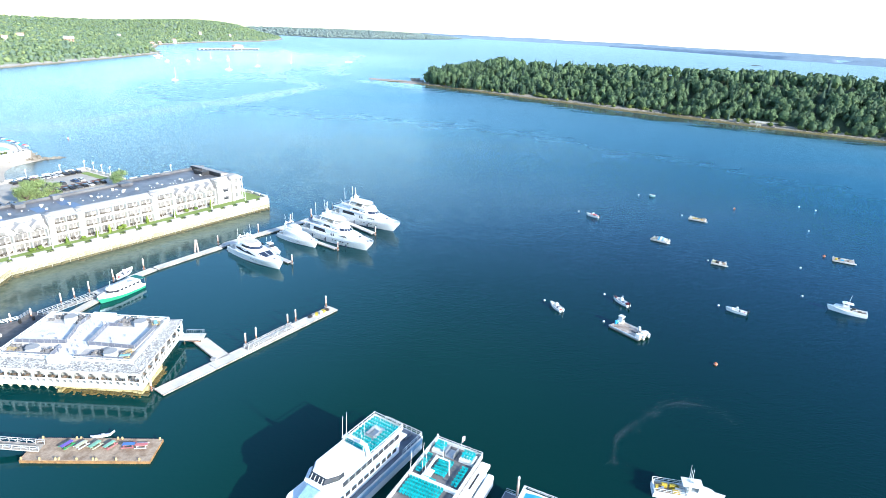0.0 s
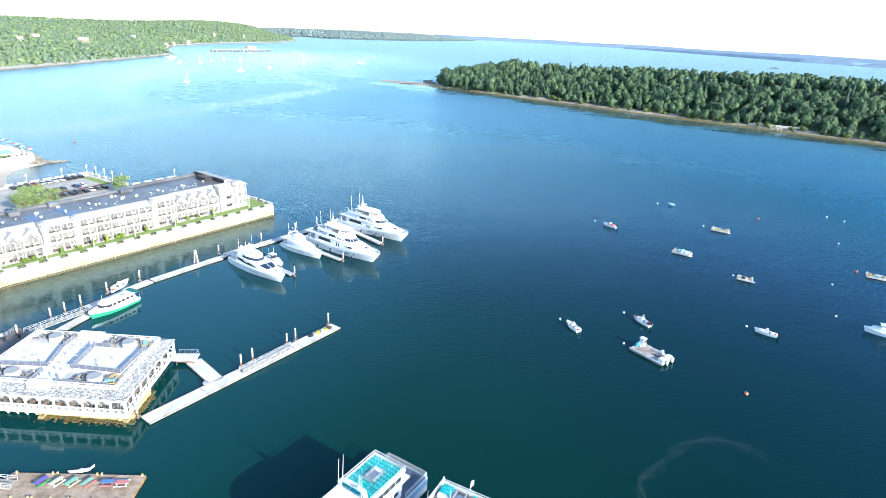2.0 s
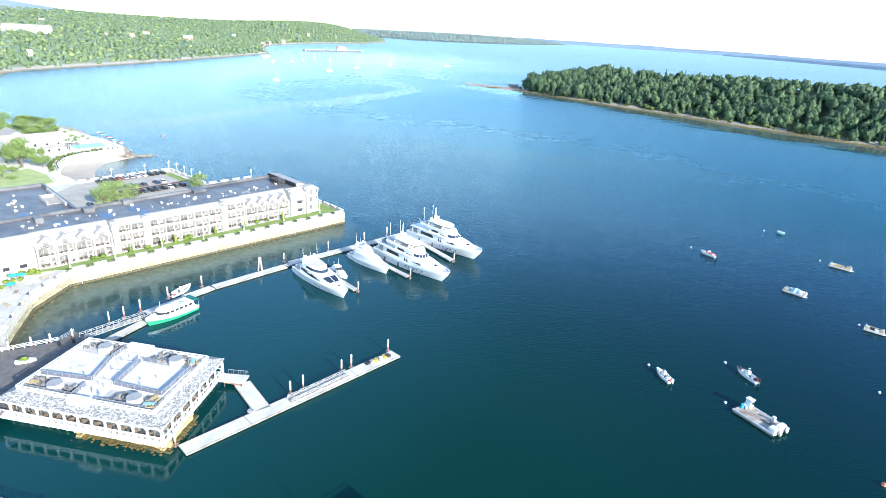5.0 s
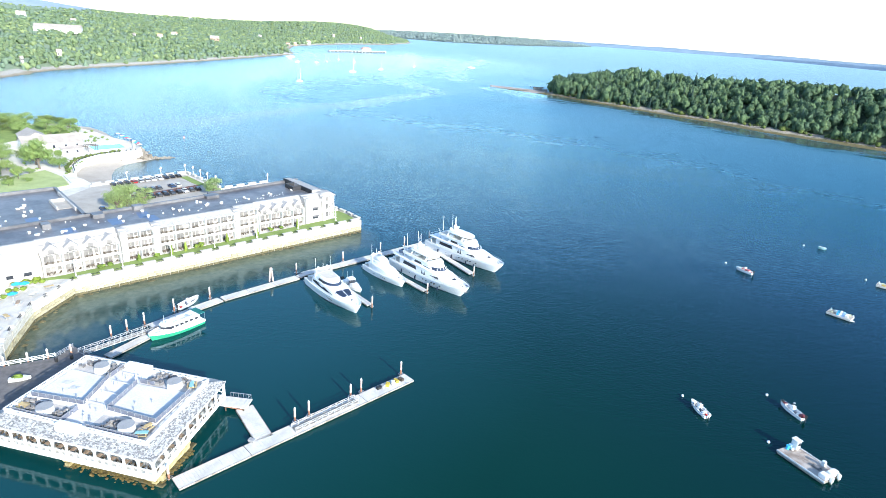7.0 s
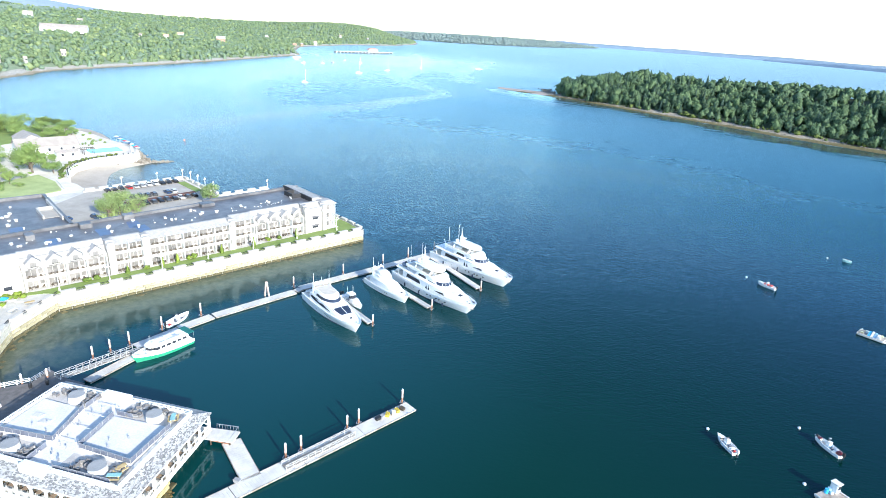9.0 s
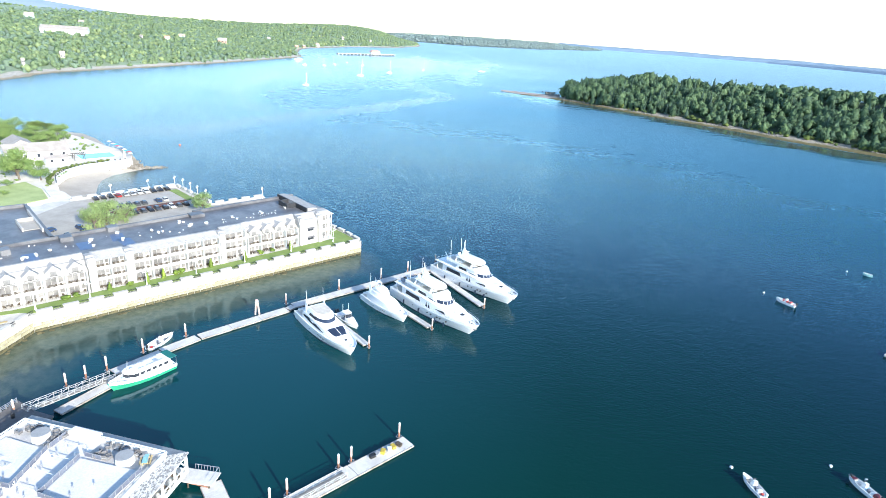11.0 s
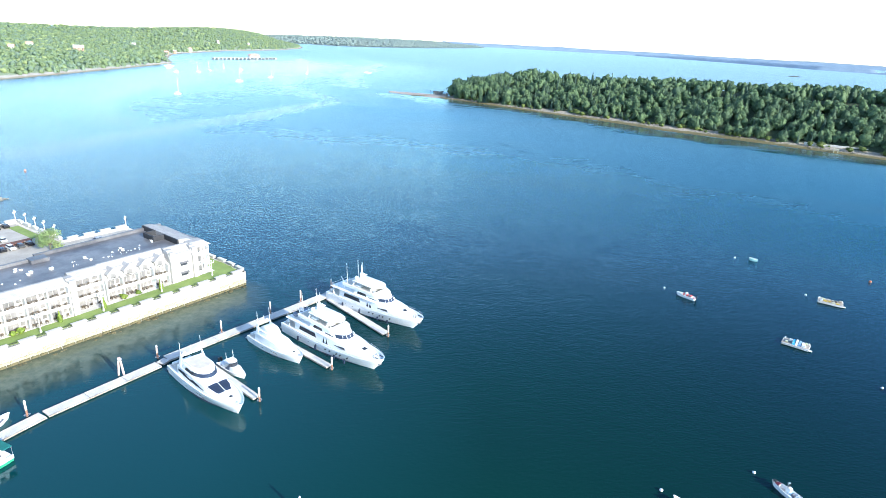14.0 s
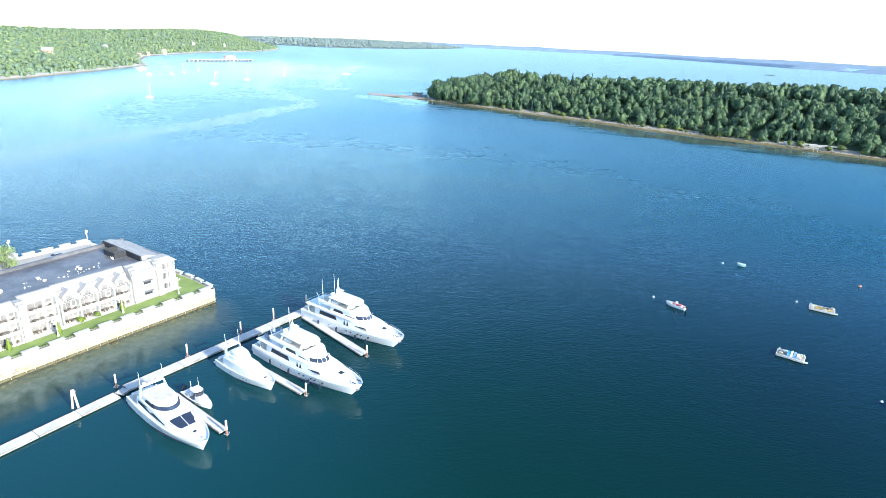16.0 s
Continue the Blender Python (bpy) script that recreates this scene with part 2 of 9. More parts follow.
    nt.links.new(calc(nt, "MULTIPLY", calc(nt, "MULTIPLY", open_water, chop), calc(nt, "SUBTRACT", 1.0, basin)), shine.inputs["Roughness"])
    nt.links.new(normals[0], shine.inputs["Normal"])
    fres = nt.nodes.new("ShaderNodeFresnel")
    fres.inputs["IOR"].default_value = 1.33
    nt.links.new(normals[1], fres.inputs["Normal"])
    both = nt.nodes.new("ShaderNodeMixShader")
    # extra mirror strength in the basin for the glare of white walls
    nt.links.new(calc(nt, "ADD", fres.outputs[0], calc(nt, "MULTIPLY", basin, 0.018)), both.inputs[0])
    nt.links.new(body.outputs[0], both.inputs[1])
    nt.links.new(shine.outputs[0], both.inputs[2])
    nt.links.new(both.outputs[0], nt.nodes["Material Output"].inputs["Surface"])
    nt.nodes.remove(nt.nodes["Principled BSDF"])
    return m


M = {
    "water": water_material(),
    "white_paint": material("white_paint", (0.8, 0.8, 0.78), (0.68, 0.68, 0.65), 0.3, 12, 0.55, bump=0.1),
    "gelcoat": material("white_gelcoat", (0.88, 0.88, 0.87), (0.83, 0.83, 0.82), 0.4, 20, 0.22, bump=0.02),
    "stone": material("pale_granite", (0.58, 0.55, 0.48), (0.42, 0.39, 0.32), 0.5, 9, 0.85, bump=0.5, depth=0.06),
    "wet_stone": material("weedy_stone", (0.15, 0.125, 0.06), (0.05, 0.045, 0.02), 0.5, 7, 0.7, bump=0.6, depth=0.08),
    "siding": material("shingle_siding", (0.5, 0.47, 0.435), (0.42, 0.395, 0.365), 0.5, 14, 0.8, bump=0.2),
    "roof_membrane": material("dark_roof_membrane", (0.17, 0.168, 0.172), (0.085, 0.085, 0.094), 0.16, 9, 0.42, bump=0.15, spread=(0.38, 0.62)),
    "shingle": material("grey_roof_shingle", (0.4, 0.385, 0.37), (0.31, 0.3, 0.29), 0.9, 6, 0.85, bump=0.3),
    "grass": material("mown_grass", (0.24, 0.31, 0.085), (0.18, 0.25, 0.065), 0.25, 20, 0.95, bump=0.5, depth=0.05),
    "asphalt": material("sun_bleached_asphalt", (0.46, 0.42, 0.365), (0.35, 0.32, 0.28), 0.15, 30, 0.9, bump=0.2),
    "concrete": material("pale_concrete", (0.64, 0.6, 0.54), (0.5, 0.47, 0.42), 0.3, 14, 0.85, bump=0.2),
    "deck": material("weathered_deck_wood", (0.44, 0.34, 0.25), (0.24, 0.165, 0.11), 0.8, 10, 0.8, bump=0.3),
    "dock": material("pale_dock_decking", (0.66, 0.63, 0.59), (0.52, 0.49, 0.45), 0.5, 12, 0.8, bump=0.25),
    "timber": material("dark_wet_timber", (0.12, 0.09, 0.06), (0.05, 0.04, 0.03), 0.8, 8, 0.7, bump=0.4),
    "pile": material("rust_brown_pile", (0.38, 0.2, 0.13), (0.22, 0.1, 0.06), 0.7, 8, 0.75, bump=0.3),
    "sand": material("wet_beach_sand", (0.48, 0.42, 0.35), (0.37, 0.32, 0.265), 0.08, 30, 0.9, bump=0.3),
    "rock": material("shore_rock", (0.3, 0.265, 0.22), (0.15, 0.13, 0.1), 0.12, 14, 0.9, bump=0.7, depth=0.3),
    "earth": material("forest_floor", (0.1, 0.1, 0.045), (0.05, 0.06, 0.025), 0.05, 20, 0.95, bump=0.3),
    "glass": material("dark_window_glass", (0.05, 0.055, 0.065), (0.035, 0.04, 0.05), 0.5, 4, 0.12, bump=0.0, spec=0.25),
    "curtain": material("curtained_glass", (0.3, 0.285, 0.27), (0.15, 0.145, 0.14), 0.35, 5, 0.15, bump=0.0),
    "bronze": material("brown_railing_paint", (0.2, 0.17, 0.14), None, 2, 6, 0.5, bump=0.05),
    "black": material("black_rubber", (0.025, 0.025, 0.027), None, 2, 8, 0.5, bump=0.1),
    "steel": material("galvanised_steel", (0.6, 0.61, 0.62), (0.48, 0.49, 0.5), 1, 10, 0.35, 0.7, bump=0.05),
    "teal": material("teal_plastic_seat", (0.02, 0.45, 0.46), (0.015, 0.36, 0.38), 1, 9, 0.4, bump=0.05, vary=0.15),
    "blue": material("bright_blue_paint", (0.05, 0.3, 0.72), (0.04, 0.24, 0.6), 0.5, 9, 0.4, bump=0.05),
    "green": material("green_hull_paint", (0.05, 0.36, 0.21), (0.04, 0.3, 0.17), 0.5, 9, 0.35, bump=0.05),
    "red": material("red_paint", (0.6, 0.06, 0.05), None, 1, 9, 0.4, bump=0.05),
    "pool": material("pool_water", (0.2, 0.72, 0.72), (0.16, 0.64, 0.66), 0.2, 8, 0.1, bump=0.1),
    # island conifer green is raised and blued for haze
    "pine": leaf_material("conifer_leaves", (0.125, 0.195, 0.11), (0.072, 0.125, 0.082), 0.5, 0.38),
    "leaf": leaf_material("broad_leaves", (0.18, 0.225, 0.065), (0.1, 0.14, 0.045), 0.6),
    "park_leaf": leaf_material("car_park_leaves", (0.34, 0.42, 0.18), (0.21, 0.3, 0.13), 0.55),
    "bright_leaf": leaf_material("sunlit_leaves", (0.34, 0.43, 0.15), (0.21, 0.31, 0.11), 0.5, 0.35),
    # pale blue haze put into the peninsula's leaf and ground colour
    "hazed_leaf": leaf_material("hazed_distant_leaves", (0.42, 0.51, 0.49), (0.38, 0.465, 0.45), 0.08, 0.6),
    "cedar": material("pale_cedar_post", (0.6, 0.45, 0.22), (0.42, 0.3, 0.15), 0.8, 8, 0.75, bump=0.2),
    "orange": material("orange_buoy_plastic", (0.7, 0.16, 0.06), None, 1, 8, 0.45, bump=0.05),
    "darkgreen": material("dark_green_canvas", (0.01, 0.16, 0.14), None, 1, 8, 0.8, bump=0.1),
    "pale_deck": material("pale_roof_decking", (0.72, 0.69, 0.66), (0.62, 0.59, 0.56), 0.25, 10, 0.7, bump=0.1),
    "paleteal": material("pale_teal_paint", (0.3, 0.55, 0.56), None, 1, 8, 0.6, bump=0.1),
    "shingle_tile": shingle_material(),
    "weedy_granite": material("yellow_granite", (0.52, 0.44, 0.24), (0.3, 0.24, 0.1), 0.5, 9, 0.85, bump=0.5, depth=0.06, vary=0.15),
    "pale_timber": material("pale_lichen_timber", (0.6, 0.58, 0.42), (0.38, 0.36, 0.24), 0.8, 8, 0.8, bump=0.3),
    "teak": material("sun_bleached_teak", (0.62, 0.57, 0.5), (0.52, 0.46, 0.38), 0.8, 9, 0.7, bump=0.15),
    # the other island leaves, with the same haze mixed into their greens
    "mid_leaf": leaf_material("island_broad_leaves", (0.165, 0.25, 0.125), (0.1, 0.165, 0.092), 0.48, 0.38),
    "spruce": leaf_material("spruce_needles", (0.1, 0.165, 0.12), (0.06, 0.105, 0.085), 0.55, 0.3),
    # far coast leaf colours are lightened to carry the haze
    "far_spruce": leaf_material("hazed_conifer_needles", (0.29, 0.385, 0.28), (0.24, 0.335, 0.25), 0.25, 0.5),
    "far_bright": leaf_material("hazed_bright_leaves", (0.42, 0.5, 0.25), (0.34, 0.42, 0.22), 0.2, 0.5),
    "far_leaf": leaf_material("hazed_coast_leaves", (0.34, 0.435, 0.235), (0.27, 0.365, 0.215), 0.15, 0.58),
    # blue-grey of haze put into the colour of the horizon woods
    "far_woods": material("hazed_distant_woods", (0.2, 0.28, 0.36), (0.165, 0.235, 0.31), 0.012, 14, 0.95, bump=0.1, depth=1.0),
    "steel_deck": material("blue_grey_deck_paint", (0.16, 0.18, 0.22), (0.1, 0.115, 0.15), 0.5, 9, 0.6, bump=0.15),
    "pale_steel": material("dark_grey_deck", (0.2, 0.19, 0.19), (0.14, 0.135, 0.135), 0.5, 9, 0.7, bump=0.15),
    "flag_cloth": material("red_white_cloth", (0.75, 0.7, 0.7), (0.55, 0.08, 0.08), 2.0, 3, 0.9, bump=0.05, spread=(0.48, 0.52)),
    "island_shore": shore_material("island_shore", (0.04, 0.062, 0.026), (0.12, 0.098, 0.035)),
    # coast ground lifted towards the haze-paled tree colours
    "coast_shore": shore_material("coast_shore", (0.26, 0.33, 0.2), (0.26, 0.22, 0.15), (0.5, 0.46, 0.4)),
    "coral_roof": material("faded_coral_roof", (0.6, 0.34, 0.26), (0.5, 0.28, 0.22), 0.3, 6, 0.8, bump=0.1),
    "bark": material("tree_bark", (0.2, 0.16, 0.12), (0.11, 0.09, 0.07), 1.5, 8, 0.9, bump=0.5),
}

# ---- mesh helpers ----
I4 = Matrix.Identity(4)


def mesh_of(name, bm, mat):
    me = bpy.data.meshes.new(name)
    bmesh.ops.recalc_face_normals(bm, faces=bm.faces)
    bm.to_mesh(me)
    bm.free()
    me.materials.append(M[mat] if isinstance(mat, str) else mat)
    return me


def part(name, bm, mat, parent, label="", smooth=False):
    ob = new(name, mesh_of(name, bm, mat))
    if smooth:
        ob.data.shade_smooth()
    ob.parent = parent
    if label:
        ob["label"] = label
    return ob


def thing(name, m, label, category, group="", kind=""):
    ob = new(name)
    ob.matrix_basis = m
    return tagged(ob, label, category, group, kind)


def solid(name, bm, mat, label, category, group="", kind="", m=None, smooth=False):
    ob = new(name, mesh_of(name, bm, mat))
    if m is not None:
        ob.matrix_basis = m
    if smooth:
        ob.data.shade_smooth()
    return tagged(ob, label, category, group, kind)


def B(*boxes, bm=None, m=I4):
    """A bmesh of boxes x0, x1, y0, y1, z0, z1."""
    bm = bm or bmesh.new()
    for x0, x1, y0, y1, z0, z1 in boxes:
        v = [bm.verts.new(m @ Vector(p)) for p in ((x0, y0, z0), (x1, y0, z0), (x1, y1, z0), (x0, y1, z0), (x0, y0, z1), (x1, y0, z1), (x1, y1, z1), (x0, y1, z1))]
        for f in ((3, 2, 1, 0), (4, 5, 6, 7), (0, 1, 5, 4), (1, 2, 6, 5), (2, 3, 7, 6), (3, 0, 4, 7)):
            bm.faces.new([v[i] for i in f])
    return bm


def C(p0, p1, r0, r1=None, n=10, bm=None):
    """A capped tube or cone from p0 to p1."""
    bm = bm or bmesh.new()
    p0, p1 = Vector(p0), Vector(p1)
    q = (p1 - p0).to_track_quat("Z", "Y")
    r1 = r0 if r1 is None else r1
    rings = []
    for p, r in ((p0, r0), (p1, r1)):
        rings.append([bm.verts.new(p + q @ Vector((r * math.cos(k * math.tau / n), r * math.sin(k * math.tau / n), 0))) for k in range(n)])
    for k in range(n):
        bm.faces.new((rings[0][k], rings[0][(k + 1) % n], rings[1][(k + 1) % n], rings[1][k]))
    bm.faces.new(rings[0][::-1])
    bm.faces.new(rings[1])
    return bm


def prism(poly, z0, z1, bm=None, top=None):
    """A solid on a plan outline; top: an outline of its own for the upper face."""
    bm = bm or bmesh.new()
    lo = [bm.verts.new((x, y, z0)) for x, y in poly]
    hi = [bm.verts.new((x, y, z1)) for x, y in (top or poly)]
    n = len(poly)
    for k in range(n):
        bm.faces.new((lo[k], lo[(k + 1) % n], hi[(k + 1) % n], hi[k]))
    bm.faces.new(lo[::-1])
    bm.faces.new(hi)
    return bm


def loft(rings, bm=None, closed=True, caps=True):
    """A skin over rings of equal count."""
    bm = bm or bmesh.new()
    vs = [[bm.verts.new(p) for p in r] for r in rings]
    n = len(rings[0])
    for a, b in zip(vs, vs[1:]):
        for k in range(n if closed else n - 1):
            bm.faces.new((a[k], a[(k + 1) % n], b[(k + 1) % n], b[k]))
    if caps and closed:
        bm.faces.new(vs[0][::-1])
        bm.faces.new(vs[-1])
    return bm


def bevelled(bm, w=0.05, seg=2):
    bmesh.ops.bevel(bm, geom=list(bm.edges), offset=w, segments=seg, affect="EDGES", clamp_overlap=True)
    return bm


def sphere(bm, c, r, squash=1.0, sub=2):
    bmesh.ops.create_icosphere(bm, subdivisions=sub, radius=r, matrix=Matrix.Translation(c) @ Matrix.Diagonal((1, 1, squash, 1)))
    return bm


def from_arrays(name, verts, tris, mat):
    me = bpy.data.meshes.new(name)
    me.vertices.add(len(verts))
    me.vertices.foreach_set("co", np.asarray(verts, np.float32).ravel())
    me.loops.add(3 * len(tris))
    me.loops.foreach_set("vertex_index", np.asarray(tris, np.int32).ravel())
    me.polygons.add(len(tris))
    me.polygons.foreach_set("loop_start", np.arange(0, 3 * len(tris), 3, dtype=np.int32))
    me.update(calc_edges=True)
    me.validate()
    me.materials.append(M[mat] if isinstance(mat, str) else mat)
    return me


RNG = np.random.default_rng(7)


def crown(kind, n, rng, tuft=1.0):
    """Verts and triangles of a tree crown one unit high and one unit wide: many small tufts on uneven lobes or tapering whorls round a rough core."""
    pts, tris = [], []
    lobes = [(np.array([0.0, 0.0, 0.74]), 0.26)]
    for k in range(6):
        a = k * 1.05 + rng.uniform(-0.4, 0.4)
        lobes.append((np.array([rng.uniform(0.16, 0.3) * math.cos(a), rng.uniform(0.16, 0.3) * math.sin(a), rng.uniform(0.34, 0.72)]), rng.uniform(0.17, 0.27)))
    for k in range(n):
        a = rng.uniform(0, math.tau)
        if kind == "pine":
            h = rng.uniform(0.08, 1.0) ** 1.1
            ring = 1.0 + 0.22 * math.sin(h * 34)
            r = 0.46 * (1.03 - h) ** 0.85 * ring * rng.uniform(0.75, 1.1)
            c = np.array([r * math.cos(a), r * math.sin(a), h])
            out = np.array([math.cos(a), math.sin(a), 0.45])
            s = tuft * 0.17 * (0.5 + 0.7 * (1 - h)) * rng.uniform(0.7, 1.3)
        else:
            mid, lr = lobes[int(rng.integers(len(lobes)))]
            z = rng.uniform(-0.55, 1.0)
            w = math.sqrt(1 - z * z)
            out = np.array([w * math.cos(a), w * math.sin(a), z])
            c = mid + out * lr * rng.uniform(0.82, 1.1)
            s = tuft * 0.2 * rng.uniform(0.55, 1.3)
        side = np.array([-math.sin(a), math.cos(a), 0])
        up = np.cross(out, side)
        b = len(pts)
        tw = rng.uniform(0, math.tau)
        for j in range(5):
            g = tw + j * math.tau / 5
            pts.append(c + s * rng.uniform(0.6, 1.25) * (math.cos(g) * side + math.sin(g) * up * 0.85) - 0.3 * s * out)
        pts.append(c + 0.4 * s * out)
        tris += [(b + j, b + (j + 1) % 5, b + 5) for j in range(5)]
    # a rough inner core, to keep the crown from being see-through
    b, ring = len(pts), 5
    for z, w in ((0.06, 0.1), (0.3, 0.32), (0.62, 0.32), (0.93, 0.06)) if kind == "leaf" else ((0.05, 0.3), (0.35, 0.24), (0.7, 0.1), (0.97, 0.02)):
        for j in range(ring):
            g = j * math.tau / ring
            w2 = w * rng.uniform(0.8, 1.2)
            pts.append(np.array([w2 * math.cos(g), w2 * math.sin(g), z]))
    for lv in range(3):
        for j in range(ring):
            p, q = b + lv * ring + j, b + lv * ring + (j + 1) % ring
            tris += [(p, q, q + ring), (p, q + ring, p + ring)]
    return np.array(pts), np.array(tris)


def woods(name, spots, mat, label, kinds=("leaf", "pine"), tufts=40, tuft=1.0):
    """Woods as one mesh. spots: rows of x, y, z, height, width."""
    rng = np.random.default_rng(len(spots))
    shapes = [crown(k, tufts, rng, tuft) for k in kinds for _ in range(4)]
    vs, ts, at = [], [], 0
    for x, y, z, h, w in spots:
        v, t = shapes[rng.integers(len(shapes))]
        a = rng.uniform(0, math.tau)
        c, s = math.cos(a), math.sin(a)
        p = np.stack([(v[:, 0] * c - v[:, 1] * s) * w + x, (v[:, 0] * s + v[:, 1] * c) * w + y, v[:, 2] * h + z], 1)
        vs.append(p)
        ts.append(t + at)
        at += len(v)
    ob = new(name, from_arrays(name, np.concatenate(vs), np.concatenate(ts), mat))
    return tagged(ob, label, "woods", kind="stuff")


def inside(x, y, poly):
    hit = False
    for (x0, y0), (x1, y1) in zip(poly, poly[1:] + poly[:1]):
        if (y0 > y) != (y1 > y) and x < (x1 - x0) * (y - y0) / (y1 - y0) + x0:
            hit = not hit
    return hit


def edge_distance(x, y, poly):
    best = 1e9
    for (x0, y0), (x1, y1) in zip(poly, poly[1:] + poly[:1]):
        dx, dy = x1 - x0, y1 - y0
        k = max(0, min(1, ((x - x0) * dx + (y - y0) * dy) / (dx * dx + dy * dy)))
        best = min(best, math.hypot(x - x0 - k * dx, y - y0 - k * dy))
    return best


def land(name, poly, step, profile, mat, label, beach=None):
    """A land mass on a plan outline, its height by the distance from the shore, as one sheet that dips below the water."""
    xs, ys = [p[0] for p in poly], [p[1] for p in poly]
    pad = 2 * step
    nx, ny = int((max(xs) - min(xs) + 2 * pad) / step) + 1, int((max(ys) - min(ys) + 2 * pad) / step) + 1
    bm = bmesh.new()
    grid = {}
    for i in range(nx):
        for j in range(ny):
            x, y = min(xs) - pad + i * step, min(ys) - pad + j * step
            d = edge_distance(x, y, poly)
            d = d if inside(x, y, poly) else -d
            if d > -2.3 * step:
                wob = noise.noise(Vector((x, y, 0)) * 0.02) + 0.5 * noise.noise(Vector((x, y, 3)) * 0.07)
                grid[i, j] = bm.verts.new((x, y, profile(d, x, y) + wob * min(1.5, max(0, d * 0.03))))
    for (i, j), v in grid.items():
        q = [grid.get(k) for k in ((i, j), (i + 1, j), (i + 1, j + 1), (i, j + 1))]
        if all(q):
            bm.faces.new(q)
    return solid(name, bm, mat, label, "land", kind="structure", smooth=True)

# ---- water, island, coast and distance ----
bm = bmesh.new()
bmesh.ops.create_circle(bm, cap_ends=True, segments=96, radius=4950)
solid("water", bm, "water", "deep teal harbour water with small ripples", "water", kind="structure", m=pose(0, 60, 0))

ISLAND = [(-120, 867), (-80, 860), (-46, 836), (0, 800), (60, 753), (118, 711), (164, 668), (207, 642), (251, 616), (300, 582), (382, 532), (520, 440), (700, 420), (760, 560), (620, 720), (430, 830), (250, 930), (90, 1000), (-20, 1000), (-60, 930), (-58, 880)]


def shelf(x):
    """Width of the weedy flat that the ebb lays bare."""
    return float(np.interp(x, (-60, 40, 100, 160, 210, 255, 310, 380), (2, 3, 5, 12, 12, 9, 5, 4)))


def island_height(d, x, y):
    flat = shelf(x)
    if d < flat:
        return max(-3.0, 0.9 * d / flat - 0.12)
    d -= flat
    return 0.78 + min(0.11 * d, 2.2) + (0.29 + 0.1 * max(0.0, min(1.0, (x - 120) / 250))) * max(0, min(d, 100) - 16)


island = land("island", ISLAND, 7, island_height, "island_shore", "wooded island with a pale stony shore")
rng = np.random.default_rng(3)
front, back = [], []
SHORE = ISLAND[2:12]
for _ in range(15000):
    x, y = rng.uniform(-70, 640), rng.uniform(430, 1010)
    if not inside(x, y, ISLAND):
        continue
    d = edge_distance(x, y, ISLAND)
    if d - shelf(x) < 8 + 7 * noise.noise(Vector((x, y, 0)) * 0.02) or x < -62:
        continue
    if 272 < x < 326 and -12 < y - 623 + 0.51 * (x - 276) < 1.5:
        continue
    # distance from the shore that faces the harbour
    e = edge_distance(x, y, SHORE + SHORE[-2:0:-1]) - shelf(x)
    if (e < 75 and rng.random() < 0.3) or (e > 75 and rng.random() < 0.66) or (e > 150 and rng.random() < 0.5):
        continue
    h = (rng.uniform(6, 11) + 4.0 * min(1.0, e / 60) + 6.5 * max(0.0, min(1.0, (50 - x) / 90))) * (1.0 + 0.22 * noise.noise(Vector((x, y, 5)) * 0.035))
    (front if e < 75 else back).append((x, y, island_height(d, x, y) - 0.8, h, h * rng.uniform(0.66, 1.0)))
for spots, n, size in ((front, 108, 0.43), (back, 30, 0.8)):
    woods("island_woods", [s for k, s in enumerate(spots) if k % 10 < 4], "pine", "dense dark green mixed woods on the island", kinds=("leaf", "leaf", "leaf", "pine"), tufts=n, tuft=size)
    woods("island_woods", [s for k, s in enumerate(spots) if 4 <= k % 10 < 9], "mid_leaf", "lighter green broadleaf trees in the island woods", kinds=("leaf", "leaf"), tufts=n, tuft=size)
    woods("island_woods", [(x, y, z, h * 1.08, w * 0.62) for x, y, z, h, w in (s for k, s in enumerate(spots) if k % 10 == 9)], "spruce", "bluish spruces among the island trees", kinds=("pine", "pine"), tufts=n, tuft=size)
# low bushes along the edge of the wood
spots = []
while len(spots) < 170:
    x, y = rng.uniform(-50, 480), rng.uniform(470, 850)
    if inside(x, y, ISLAND) and 6 < edge_distance(x, y, ISLAND) - shelf(x) < 15:
        h = rng.uniform(2.0, 5.5)
        spots.append((x, y, island_height(edge_distance(x, y, ISLAND), x, y) - 0.5, h, h * rng.uniform(1.0, 1.7)))
woods("shore_bushes", spots, "leaf", "yellow green bushes at the foot of the island woods", kinds=("leaf",), tufts=60, tuft=0.6)

spit_bm = bmesh.new()
line = [(-141, 889, 0.6), (-128, 888, 7), (-112, 885, 12), (-95, 880, 16), (-78, 874, 19), (-60, 864, 22)]
rows = [[spit_bm.verts.new((x + dx * w, y + dy * w, z)) for dx, dy, z in ((-0.7, -0.9, -0.4), (-0.25, -0.35, 1.1), (0, 0, 1.7), (0.3, 0.5, 1.1), (0.7, 1.0, -0.4))] for x, y, w in line]
for a, b in zip(rows, rows[1:]):
    for k in range(4):
        spit_bm.faces.new((a[k], a[k + 1], b[k + 1], b[k]))
solid("gravel_spit", spit_bm, material("pink_gravel", (0.4, 0.33, 0.29), (0.27, 0.22, 0.19), 0.1, 12, 0.95, bump=0.5, depth=0.2), "low pinkish gravel spit off the island", "beach", kind="structure")

